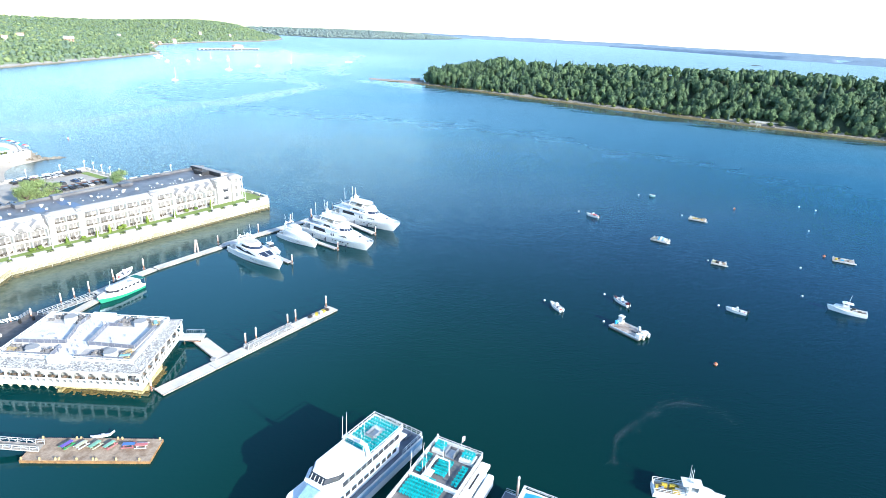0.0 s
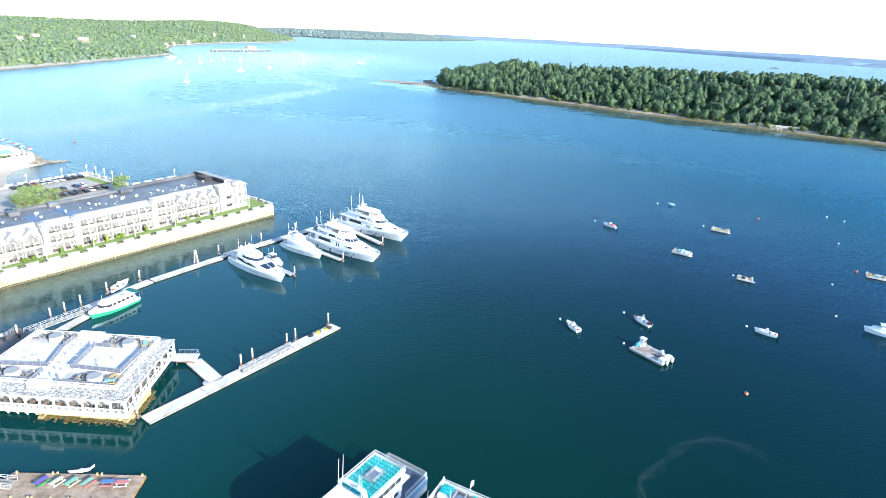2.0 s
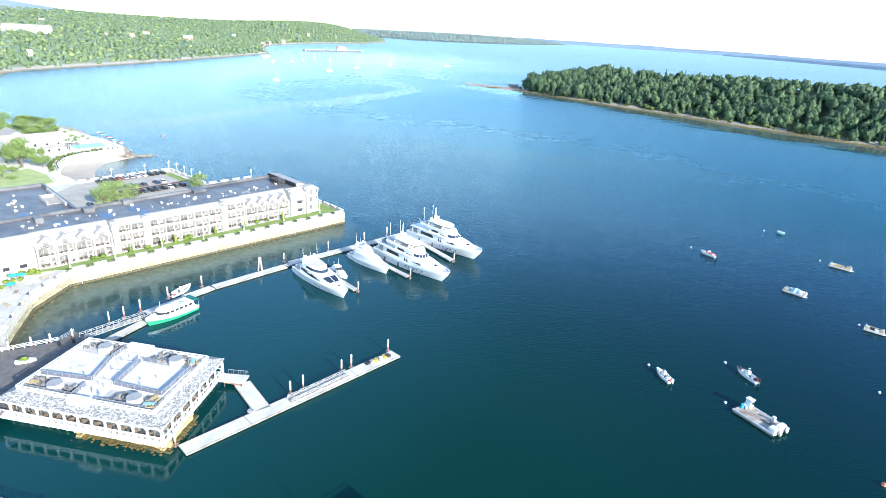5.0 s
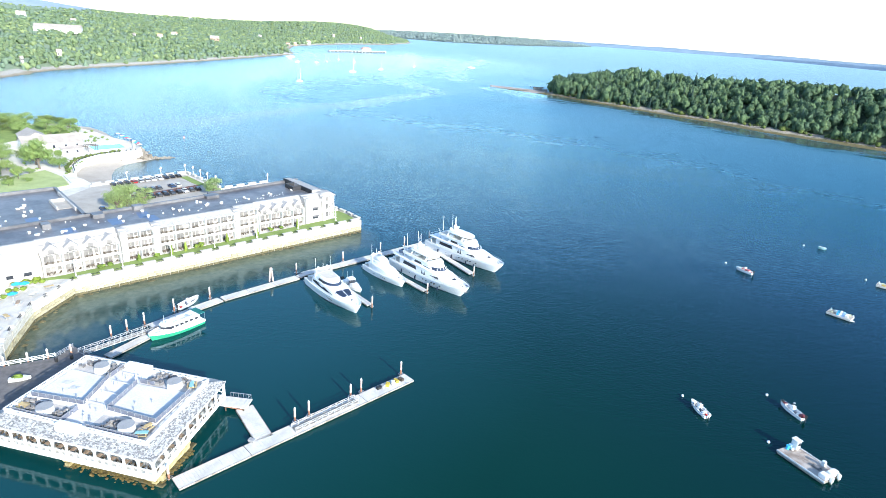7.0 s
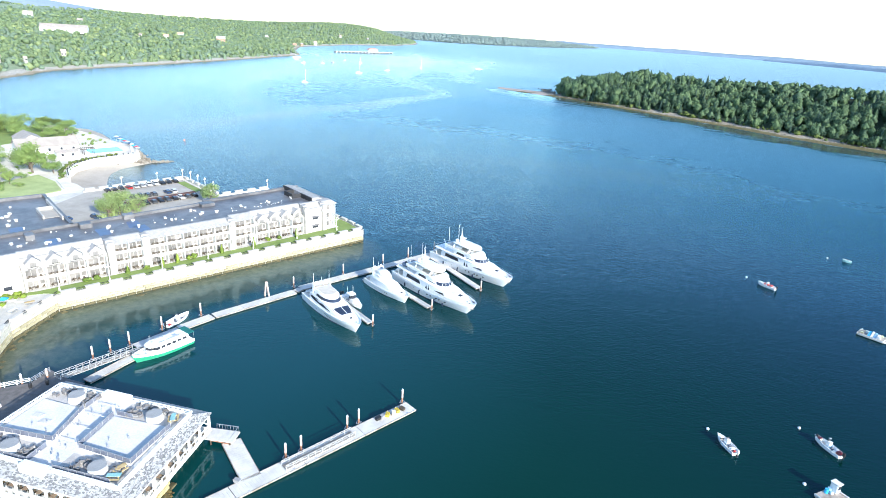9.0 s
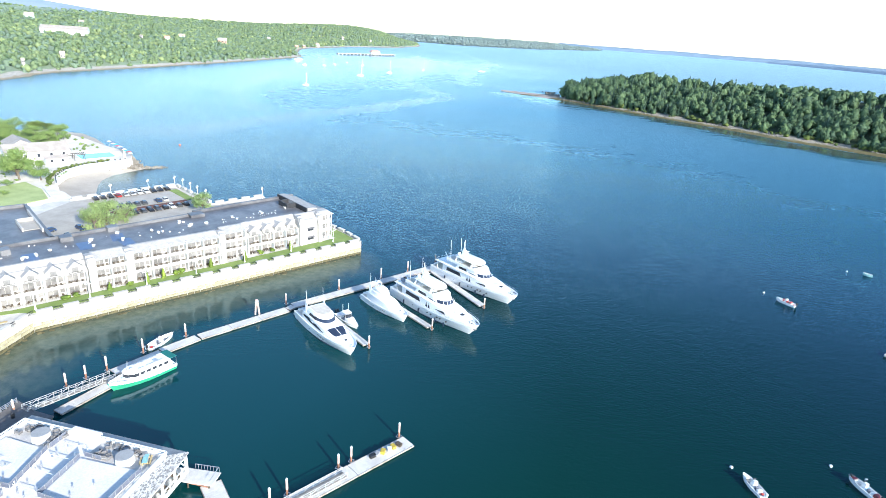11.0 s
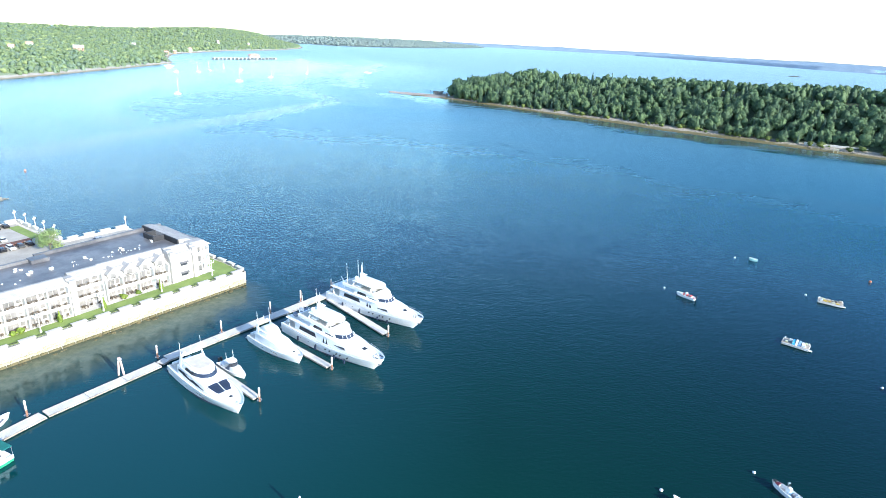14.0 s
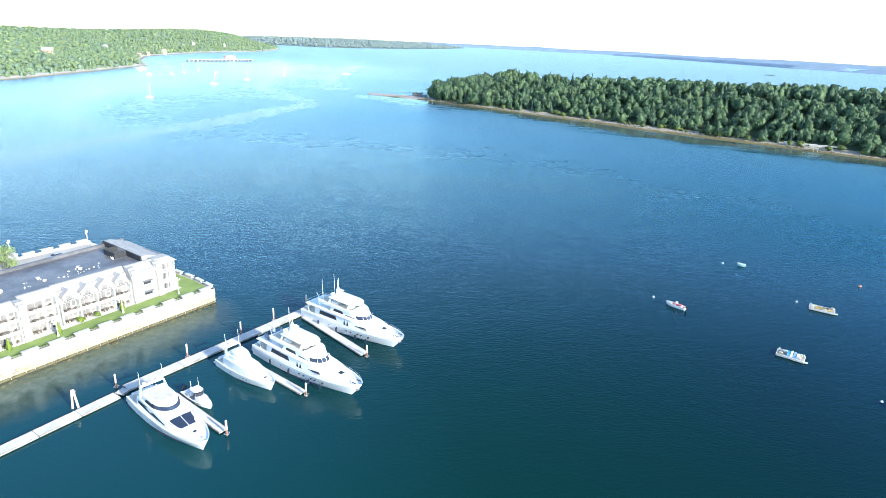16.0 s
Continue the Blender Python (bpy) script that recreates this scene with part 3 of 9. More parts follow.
COAST = [(-470, 380), (-530, 470), (-560, 500), (-596, 600), (-593, 680), (-589, 780), (-591, 918), (-596, 1069), (-602, 1195), (-640, 1260), (-690, 1340), (-760, 1500), (-760, 1800), (-690, 2060), (-700, 2300), (-747, 2490), (-960, 2720), (-1500, 2900), (-2600, 2500), (-2600, 200), (-1200, 100), (-700, 280)]


def coast_height(d, x, y):
    rise = max(-4.0, min(0.2 * d, 5.0)) + min(0.055 * max(0, d - 20), 40) * (0.85 + 0.3 * noise.noise(Vector((x, y, 0)) * 0.0016))
    inland = min(1, max(0, d) / 150)
    for cx, cy, wx, wy, high in ((-1010, 2130, 230, 260, 18), (-985, 2440, 200, 260, 28), (-1500, 1500, 420, 420, 8)):
        rise += inland * high * math.exp(-((x - cx) / wx) ** 2 - ((y - cy) / wy) ** 2)
    return rise


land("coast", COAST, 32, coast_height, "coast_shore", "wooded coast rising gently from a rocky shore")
spots = []
while len(spots) < 15000:
    x, y = rng.uniform(-1900, -560), rng.uniform(380, 2750)
    if not inside(x, y, COAST):
        continue
    d = edge_distance(x, y, COAST)
    if d < 8 or rng.random() < (d - 120) / 700:
        continue
    k = 1.0 + min(0.7, d / 1300)
    h = rng.uniform(5.5, 9)
    spots.append((x, y, coast_height(d, x, y) - 1.2, h, h * rng.uniform(1.1, 1.5) * k))
woods("coast_woods", [s for k, s in enumerate(spots) if k % 10 < 6], "far_leaf", "haze-paled green mixed woods on the far coast", tufts=7, tuft=1.25, kinds=("leaf", "leaf", "leaf", "pine"))
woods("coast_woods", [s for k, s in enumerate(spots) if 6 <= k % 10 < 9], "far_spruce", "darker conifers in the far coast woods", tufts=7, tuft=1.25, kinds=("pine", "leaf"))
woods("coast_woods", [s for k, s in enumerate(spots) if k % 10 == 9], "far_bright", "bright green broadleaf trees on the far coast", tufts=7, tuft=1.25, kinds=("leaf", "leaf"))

# farther shores
PENINSULA = [(-864, 2930), (-690, 2880), (-466, 3140), (-347, 3350), (-150, 3900), (-34, 4350), (-300, 4500), (-1000, 4300), (-1500, 3300), (-1100, 2800)]


def low_height(d, x, y):
    return max(-5.0, min(0.15 * d, 4.0)) + min(0.06 * max(0, d - 20), 18)


land("far_peninsula", PENINSULA, 60, low_height, "hazed_leaf", "low wooded peninsula across the bay")
spots = []
while len(spots) < 2700:
    x, y = rng.uniform(-1500, 0), rng.uniform(2800, 4500)
    if inside(x, y, PENINSULA) and edge_distance(x, y, PENINSULA) < 420:
        h = rng.uniform(8, 11)
        spots.append((x, y, low_height(edge_distance(x, y, PENINSULA), x, y) - 1, h, h * rng.uniform(1.6, 2.3)))
woods("peninsula_woods", spots, "hazed_leaf", "distant woods along the low peninsula", tufts=6, kinds=("leaf",), tuft=1.5)


def along(az0, az1, near, far, n=9):
    """A strip of land between two distances from the harbour, over a range of bearings."""
    way = [radians(az0 + (az1 - az0) * k / n) for k in range(n + 1)]
    front = [(near(k / n) * math.sin(a), near(k / n) * math.cos(a)) for k, a in enumerate(way)]
    back = [(far(k / n) * math.sin(a), far(k / n) * math.cos(a)) for k, a in enumerate(way)]
    return front + back[::-1]


FAR_SHORE = along(-5.0, 42.0, lambda k: 4720, lambda k: 4890)
FAR_ISLAND = along(12.6, 30.5, lambda k: 4560 - 850 * min(1.0, k * 1.3), lambda k: 4610 - 760 * min(1.0, k * 1.3))
FAR_POINT = along(29.6, 42.0, lambda k: 3620 - 60 * k, lambda k: 3640 + 500 * k)
# haze over the mountain is mixed into its colour
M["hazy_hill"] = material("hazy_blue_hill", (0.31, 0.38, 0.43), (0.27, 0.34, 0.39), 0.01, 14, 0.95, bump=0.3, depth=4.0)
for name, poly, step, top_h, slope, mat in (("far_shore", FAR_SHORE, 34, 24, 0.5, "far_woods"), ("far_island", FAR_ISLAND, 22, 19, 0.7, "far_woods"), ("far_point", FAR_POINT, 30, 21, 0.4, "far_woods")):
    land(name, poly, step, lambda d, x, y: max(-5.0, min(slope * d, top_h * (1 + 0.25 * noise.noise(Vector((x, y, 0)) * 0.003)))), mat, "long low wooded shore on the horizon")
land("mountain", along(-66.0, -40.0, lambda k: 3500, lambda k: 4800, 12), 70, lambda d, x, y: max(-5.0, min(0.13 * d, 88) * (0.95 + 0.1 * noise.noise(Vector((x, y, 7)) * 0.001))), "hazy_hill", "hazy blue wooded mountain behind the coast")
land("islet", [(1010, 2240), (1036, 2232), (1060, 2238), (1050, 2254), (1020, 2256)], 6, lambda d, x, y: max(-1.5, min(0.3 * d, 2.6)), "wet_stone", "low bare rock islet in the bay")

# ---- quay, hotel, car park ----
QUAY = pose(-133.7, 158.3, 0, 0, 0, 58)
LAWN = 4.6
YARD = [(98.3, 0), (99.0, 10), (98.2, 26), (95.0, 66), (73.0, 66), (71.0, 99), (30.0, 97), (4.0, 99), (-40, 150), (-110, 120), (-120, 30), (-70, -20), (-44, -46), (-26, -37), (-20.6, -27.5), (-18.0, -22.1), (-11.7, -10.4), (0, 0)]
WALL_LINE = [(-20.6, -27.5), (-18.0, -22.1), (-11.7, -10.4), (0, 0), (98.3, 0), (99.0, 10), (98.2, 26)]


def at(u, v, z=0.0, turn=0.0):
    return QUAY @ pose(u, v, z, 0, 0, turn)


quay = solid("quay_ground", prism(YARD, -3, LAWN - 0.05), "concrete", "pale paved ground behind the sea wall", "ground", kind="structure", m=QUAY)

sea_wall = thing("sea_wall", QUAY, "pale granite sea wall with raised blocks and weedy foot", "wall", kind="structure")
rng = np.random.default_rng(11)
block = B((-1.0, 1.0, -0.35, 0.35, -0.42, 0.42))
bevelled(block, 0.05, 1)
block_me = mesh_of("block", block, "stone")
wet_me = block_me.copy()
wet_me.materials[0] = M["wet_stone"]
weedy_me = block_me.copy()
weedy_me.materials[0] = material("cream_stained_granite", (0.44, 0.39, 0.25), (0.24, 0.2, 0.1), 0.35, 7, 0.85, bump=0.5, depth=0.06, vary=0.2, spread=(0.3, 0.55))
merlon_bm = bevelled(B((-1.65, 1.65, -0.45, 0.45, 0, 0.72)), 0.06, 1)
B((-1.8, 1.8, -0.58, 0.58, 0.72, 0.86), bm=merlon_bm)
merlon_me = mesh_of("merlon", merlon_bm, "concrete")
rail_bm = B((-1.2, 1.2, -0.04, 0.04, 0.7, 0.78), (-1.2, 1.2, -0.03, 0.03, 0.15, 0.2))
for k in range(13):
    B((-1.2 + k * 0.2 - 0.015, -1.2 + k * 0.2 + 0.015, -0.015, 0.015, 0.0, 0.75), bm=rail_bm)
rail_me = mesh_of("railing", rail_bm, "black")
for (u0, v0), (u1, v1) in zip(WALL_LINE, WALL_LINE[1:]):
    run, ang = math.hypot(u1 - u0, v1 - v0), math.degrees(math.atan2(v1 - v0, u1 - u0))
    base = pose(u0, v0, 0, 0, 0, ang)
    part("wall_core", B((0, run, 0.0, 0.9, -3, LAWN - 0.1)), "rock", sea_wall, "dark mortar and rubble behind the blocks").matrix_basis = base
    part("coping", B((-0.1, run, -0.06, 0.96, LAWN - 0.1, LAWN + 0.04)), "concrete", sea_wall).matrix_basis = base
    courses = 6 if run > 50 else 5
    for row in range(courses):
        z = 0.35 + row * (LAWN / courses)
        x = 0.1 + (row % 2) * -0.6
        while x < run - 0.4:
            w = rng.uniform(1.7, 3.2) if run > 50 else 2.4
            a, b = max(x, 0.03), min(x + w, run - 0.03)
            if b - a > 0.5:
                ob = new("block", wet_me if row == 0 else weedy_me if row < 3 else block_me)
                ob.parent = sea_wall
                ob.matrix_basis = base @ pose((a + b) / 2, 0.27 - rng.uniform(0, 0.07), z) @ Matrix.Diagonal(((b - a - (0.14 if row < 3 else 0.06)) / 2, 1, (LAWN / courses - (0.1 if row < 3 else 0.05)) / 0.84, 1))
            x += w
    foot = bmesh.new()
    for k in range(int(run / 1.3)):
        sphere(foot, (k * 1.3 + rng.uniform(0, 1), rng.uniform(-1.6, -0.1), rng.uniform(-0.45, -0.1)), rng.uniform(0.5, 1.0), 0.55, 1)
    part("weedy_foot", foot, "wet_stone", sea_wall, "weed covered stones at the waterline").matrix_basis = base
    n = max(1, round(run / 5.9))
    for k in range(n):
        c = (k + 0.5) * run / n
        ob = new("merlon", merlon_me)
        ob.parent, ob.matrix_basis = sea_wall, base @ pose(c, 0.45, LAWN + 0.04)
        if k < n - 1 or run < 50:
            ob = new("railing", rail_me)
            ob.parent, ob.matrix_basis = sea_wall, base @ pose(c + run / n / 2, 0.5, LAWN + 0.04)

grass_bm = prism([(0.5, 1.4), (97.2, 1.4), (97.8, 10), (97.0, 24), (92.5, 24), (92.5, 7.4), (79, 7.0), (52, 6.2), (-3, 5.6), (-13, 8.5), (-16, 7.0), (-2, 3.4)], LAWN - 0.06, LAWN + 0.03)
solid("lawn", grass_bm, "grass", "mown green lawn strip along the sea wall", "lawn", kind="structure", m=QUAY)

# hotel, in the quay's frame: x along the front, y inland
hotel = thing("hotel", at(0, 0, LAWN), "three storey white shingled hotel with balconies and flat dark roof", "hotel")
TOP, FLOOR = 9.9, 3.05
BODY = [(-14, 8.2), (51.4, 8.2), (51.4, 10.0), (78.5, 10.0), (78.5, 7.6), (86.0, 7.6), (86.0, 10.2), (92.0, 10.2), (90.0, 33.0), (-14, 26.0)]
body = part("wall", prism(BODY, 0, TOP - 1.2), "siding", hotel)
roof = part("roof", prism([(-13.6, 10.2), (51.8, 10.2), (51.8, 12.0), (92.0, 11.2), (90.0, 33.0), (52, 31.0), (52, 28.5), (-13.6, 25.8)], TOP - 1.2, TOP - 0.5), "roof_membrane", hotel, "flat dark grey membrane roof")
WING = [(-30, 26.0), (11.5, 26.0), (11.5, 64.0), (-60, 64.0), (-60, 8.0), (-14, 8.0), (-14, 26.0)]
wing = part("wall", prism(WING, 0, TOP - 1.2), "siding", hotel)
part("roof", prism([(-59.5, 8.5), (-14.2, 8.5), (-14.2, 26.3), (11.1, 26.3), (11.1, 63.6), (-59.5, 63.6)], TOP - 1.2, TOP - 0.6), "roof_membrane", hotel)
for a, b in (((-13.6, 25.8), (52, 28.5)), ((52, 31.0), (90, 33.0)), ((11.1, 26.5), (11.1, 63.6)), ((-59.5, 63.6), (11.1, 63.6))):
    run, ang = math.dist(a, b), math.degrees(math.atan2(b[1] - a[1], b[0] - a[0]))
    part("roof_curb", B((0, run, -0.6, 0.35, TOP - 1.3, TOP + 0.35)), "roof_membrane", hotel).matrix_basis = pose(a[0], a[1], 0, 0, 0, ang)
# the shade on the parapet's inner faces is given as black colour
M["shade_membrane"] = material("shade_black_membrane", (0.035, 0.036, 0.04), (0.02, 0.02, 0.024), 0.4, 10, 0.6, bump=0.1)
for x0, x1, y0, y1, z1 in ((84.0, 84.4, 12.6, 20.0, 1.5), (80.6, 84.4, 20.0, 20.4, 1.5), (80.6, 81.0, 20.4, 26.0, 1.5), (81.0, 84.4, 25.6, 26.0, 1.5), (84.0, 84.4, 26.0, 33.2, 1.5)):
    part("roof_parapet", bevelled(B((x0, x1, y0, y1, TOP - 0.6, TOP - 0.4 + z1)), 0.04, 1), "shade_membrane", hotel, "membrane parapet coloured black for shade")
part("end_roof", loft([[Vector((84.41, v, TOP - 0.6)), Vector((84.41, v, TOP + 1.1)), Vector((86.6, v, TOP + 0.95)), Vector((91.6, v, TOP - 0.9)), Vector((91.6, v, TOP - 1.15))] for v in (12.6, 33.0)]), "shingle", hotel, "sloping grey shingled end roof")
for x0, x1, y0, y1, z1 in ((25.0, 28.0, 25.0, 27.6, 1.4), (49.5, 54, 25.5, 29, 1.0), (-1.6, 0.6, 19.6, 22.8, 1.5), (12.4, 15.6, 22.6, 25.4, 1.3)):
    part("roof_curb", bevelled(B((x0, x1, y0, y1, TOP - 0.6, TOP - 0.5 + z1)), 0.05, 1), "roof_membrane", hotel)
vent_me = mesh_of("roof_vent", bevelled(B((-0.45, 0.45, -0.45, 0.45, 0, 0.8), (-0.6, 0.6, -0.6, 0.6, 0.8, 1.0)), 0.03, 1), "white_paint")
rng = np.random.default_rng(5)
clusters = [(45.4, 23.0), (46.0, 19.1), (51.8, 17.9), (61.8, 20.7), (62.1, 17.9), (71.2, 21.8), (71.5, 18.9), (80.1, 21.6), (-0.2, 55.0), (-2.6, 44.2), (-3.1, 35.3), (-2.8, 27.5), (-4.4, 19.5), (-3.8, 16.6), (-0.3, 23.1), (-0.7, 47.4), (-0.3, 39.7), (-0.2, 30.9), (1.8, 15.5), (3.2, 15.5), (5.2, 15.6), (9.4, 17.8), (18.3, 19.9), (18.3, 15.0), (27.7, 21.3), (27.4, 16.3), (36.0, 20.5), (37.2, 17.2)]
vents = []
for u, v in clusters:
    for _ in range(int(rng.integers(1, 4))):
        vents.append((u + rng.normal() * 0.6, v + rng.normal() * 0.7, rng.uniform(0.35, 0.7)))
for _ in range(45):
    u, v = (rng.uniform(56, 76), rng.uniform(16, 20)) if rng.random() < 0.45 else (rng.uniform(-12, 78), rng.uniform(13.5, 24))
    vents.append((u, v, rng.uniform(0.12, 0.3)))
for _ in range(40):
    vents.append((rng.uniform(-50, 0), rng.uniform(14, 60), rng.uniform(0.2, 0.6)))
for u, v, size in vents:
    ob = new("roof_vent", vent_me)
    ob.parent, ob.matrix_basis = hotel, pose(u, v, TOP - 0.5, 0, 0, rng.uniform(0, 90)) @ Matrix.Diagonal((size, size * rng.uniform(0.7, 1.6), size * rng.uniform(0.7, 1.2), 1))
# blue slabs painted as the sky's sheen on the membrane
sheen_me = mesh_of("sheen_patch", bevelled(B((-1.7, 1.7, -3.2, 3.2, 0, 0.03)), 0.01, 1), material("blue_roof_sheen", (0.06, 0.1, 0.2), (0.05, 0.08, 0.15), 0.5, 8, 0.3, bump=0.05))
for u, v in ((17, 17), (26, 19.5), (27, 14.5), (4, 15), (-2, 30), (-30, 44)):
    ob = new("sheen_patch", sheen_me)
    ob.parent, ob.matrix_basis = hotel, pose(u, v, TOP - 0.5, 0, 0, rng.uniform(-8, 8))


# sunken white roof terrace at the corner of the wing
part("roof_terrace", B((6.4, 10.4, 38, 47, TOP - 0.55, TOP - 0.42)), "asphalt", hotel, "pale roof terrace floor")
for x0, x1, y0, y1 in ((6.0, 6.4, 37.6, 47.4), (10.4, 10.9, 34.6, 56.0), (6.4, 10.4, 47.0, 47.4)):
    part("terrace_wall", bevelled(B((x0, x1, y0, y1, TOP - 0.6, TOP + 0.55)), 0.03, 1), "siding", hotel)


# the pieces of the front
def mansard(u0, u1, v, z0, z1, depth=2.6):
    bm = bmesh.new()
    ring = [(u0, v, z0), (u1, v, z0), (u1, v + depth, z1), (u0, v + depth, z1)]
    back = [(x, v + depth + 0.8, z) for x, _, z in ring]
    return loft([[Vector(p) for p in ring], [Vector(p) for p in back]], bm)


def stand_in_bay(u0, u1, v, floors, top_mansard):
    """One bay: fins, slabs, parapets and glazed doors for each floor."""
    w = u1 - u0
    for f in range(floors):
        z = f * FLOOR
        if f:
            bal = part("balcony", B((u0, u1, v - 0.5, v + 1.35, z - 0.24, z)), "white_paint", hotel)
        else:
            bal = part("patio", B((u0, u1, v - 0.5, v + 1.35, 0.0, 0.06)), "concrete", hotel)
        if f:
            part("parapet", bevelled(B((u0 + 0.14, u1 - 0.14, v - 0.52, v - 0.38, z - 0.3, z + 0.62)), 0.02, 1), "siding", bal, "pale shingled balcony parapet")
            part("railing", B((u0 + 0.14, u1 - 0.14, v - 0.48, v - 0.42, z + 0.92, z + 0.99), *[(u0 + 0.14 + k * 0.55, u0 + 0.18 + k * 0.55, v - 0.47, v - 0.43, z + 0.6, z + 0.95) for k in range(int((w - 0.3) / 0.55) + 1)]), "bronze", bal)
        door = part("glazed_door", B((u0 + w * 0.14, u0 + w * 0.62, v + 1.34, v + 1.39, z + 0.08, z + 2.25)), "curtain", bal)
        frame_bm = B((u0 + w * 0.12, u0 + w * 0.14, v + 1.3, v + 1.4, z + 0.06, z + 2.35), (u0 + w * 0.62, u0 + w * 0.64, v + 1.3, v + 1.4, z + 0.06, z + 2.35), (u0 + w * 0.12, u0 + w * 0.64, v + 1.3, v + 1.4, z + 2.25, z + 2.35), (u0 + w * 0.375, u0 + w * 0.39, v + 1.31, v + 1.4, z + 0.06, z + 2.3))
        part("door_frame", frame_bm, "siding", bal)
        part("window", B((u0 + w * 0.72, u0 + w * 0.92, v + 1.34, v + 1.39, z + 0.9, z + 2.2)), "curtain", bal)
    part("fin_wall", bevelled(B((u0 - 0.14, u0 + 0.14, v - 0.55, v + 1.5, 0, floors * FLOOR)), 0.03, 1), "white_paint", hotel)


def dormer(u, v, z):
    d = part("dormer", prism([(-1.5, 0), (1.5, 0), (1.5, 2.2), (-1.5, 2.2)], 0, 1.7), "siding", hotel)
    d.matrix_basis = pose(u, v, z)
    roof_bm = loft([[Vector((-1.9, y, 1.6)), Vector((0, y, 3.3)), Vector((1.9, y, 1.6)), Vector((1.75, y, 1.5)), Vector((0, y, 3.1)), Vector((-1.75, y, 1.5))] for y in (-0.45, 3.0)])
    part("dormer_roof", roof_bm, "shingle", d)
    gable = loft([[Vector((-1.5, y, 1.68)), Vector((1.5, y, 1.68)), Vector((0, y, 3.02))] for y in (0.0, 0.2)])
    part("gable", gable, "white_paint", d)
    part("window", B((-0.7, 0.7, -0.05, 0.0, 0.35, 1.6)), "curtain", d)
    part("railing", B((-1.5, 1.5, -0.62, -0.56, 0.55, 0.62), (-1.5, 1.5, -0.62, -0.56, 0.1, 0.16), *[(-1.5 + 0.25 * k, -1.46 + 0.25 * k, -0.61, -0.57, 0.1, 0.6) for k in range(13)]), "black", d)


def pilaster(u, v):
    p = part("pilaster", prism([(u - 0.75, v - 0.9), (u + 0.75, v - 0.9), (u + 0.95, v + 1.6), (u - 0.95, v + 1.6)], 0, TOP - 0.3), "siding", hotel)
    cap = prism([(u - 0.95, v - 1.1), (u + 0.95, v - 1.1), (u + 1.1, v + 1.6), (u - 1.1, v + 1.6)], TOP - 2.8, TOP + 0.1, top=[(u - 0.9, v + 0.6), (u + 0.9, v + 0.6), (u + 0.9, v + 2.6), (u - 0.9, v + 2.6)])
    part("pilaster_cap", cap, "shingle", p)


for u0, u1, v, n, flat in ((-5.2, 14.4, 6.8, 4, False), (16.6, 24.2, 6.8, 2, True), (26.0, 50.3, 6.8, 5, True), (52.5, 59.5, 8.6, 1, True), (60.3, 78.0, 8.6, 4, False)):
    step = (u1 - u0) / n
    for k in range(n):
        stand_in_bay(u0 + k * step, u0 + (k + 1) * step, v, 3 if flat else 2, False)
    part("fin_wall", bevelled(B((u1 - 0.14, u1 + 0.14, v - 0.55, v + 1.5, 0, (3 if flat else 2) * FLOOR)), 0.03, 1), "white_paint", hotel)
    if flat:
        part("mansard_roof", mansard(u0 - 0.3, u1 + 0.3, v - 0.4, 3 * FLOOR - 0.6, TOP + 0.1, 3.2), "shingle", hotel, "pale shingled sloping eave")
    else:
        part("mansard_roof", mansard(u0 - 0.3, u1 + 0.3, v - 0.2, 2 * FLOOR - 0.2, TOP + 0.1, 3.6), "shingle", hotel, "pale shingled mansard roof")
        for k in range(n):
            dormer(u0 + (k + 0.5) * step, v - 0.05, 2 * FLOOR)
for u, v in ((15.6, 6.8), (25.1, 6.8), (51.4, 7.2), (79.0, 8.0), (86.0, 7.8)):
    pilaster(u, v)
# the end pavilion
part("pavilion_roof", mansard(78.2, 86.2, 7.2, 2.6 * FLOOR, TOP + 0.3, 3.4), "shingle", hotel)
for z in (1.4, 4.6):
    part("window", B((81.4, 83.6, 7.5, 7.56, z, z + 1.0)), "glass", hotel)
    part("awning", loft([[Vector((81.2, 7.55, z + 1.25)), Vector((81.2, 6.9, z + 0.95)), Vector((81.2, 6.95, z + 0.9)), Vector((81.2, 7.6, z + 1.15))], [Vector((83.8, 7.55, z + 1.25)), Vector((83.8, 6.9, z + 0.95)), Vector((83.8, 6.95, z + 0.9)), Vector((83.8, 7.6, z + 1.15))]]), "roof_membrane", hotel)
for z in (0, FLOOR, 2 * FLOOR):
    bal = part("balcony", prism([(86.2, 7.9), (91.4, 8.3), (91.6, 10.4), (86.2, 10.3)], z - 0.1, z + 0.12), "white_paint", hotel)
    for a, b in (((86.2, 7.9), (91.4, 8.3)), ((91.4, 8.3), (91.6, 10.4))):
        run, ang = math.dist(a, b), math.degrees(math.atan2(b[1] - a[1], b[0] - a[0]))
        r = B((0, run, 0, 0.06, 0.95, 1.05), (0, run, 0, 0.06, 0.1, 0.16), *[(k * 0.3, k * 0.3 + 0.05, 0, 0.05, 0.1, 1.0) for k in range(int(run / 0.3))])
        part("railing", r, "white_paint", bal).matrix_basis = pose(a[0], a[1], z + 0.12, 0, 0, ang)
    part("glazed_door", B((87.0, 90.6, 10.12, 10.18, z + 0.15, z + 2.3)), "curtain", bal)
for u, v in ((86.3, 8.0), (88.8, 8.2), (91.3, 8.4), (91.5, 10.2)):
    part("column", bevelled(B((u - 0.13, u + 0.13, v - 0.13, v + 0.13, 0, 3 * FLOOR)), 0.02, 1), "white_paint", hotel)
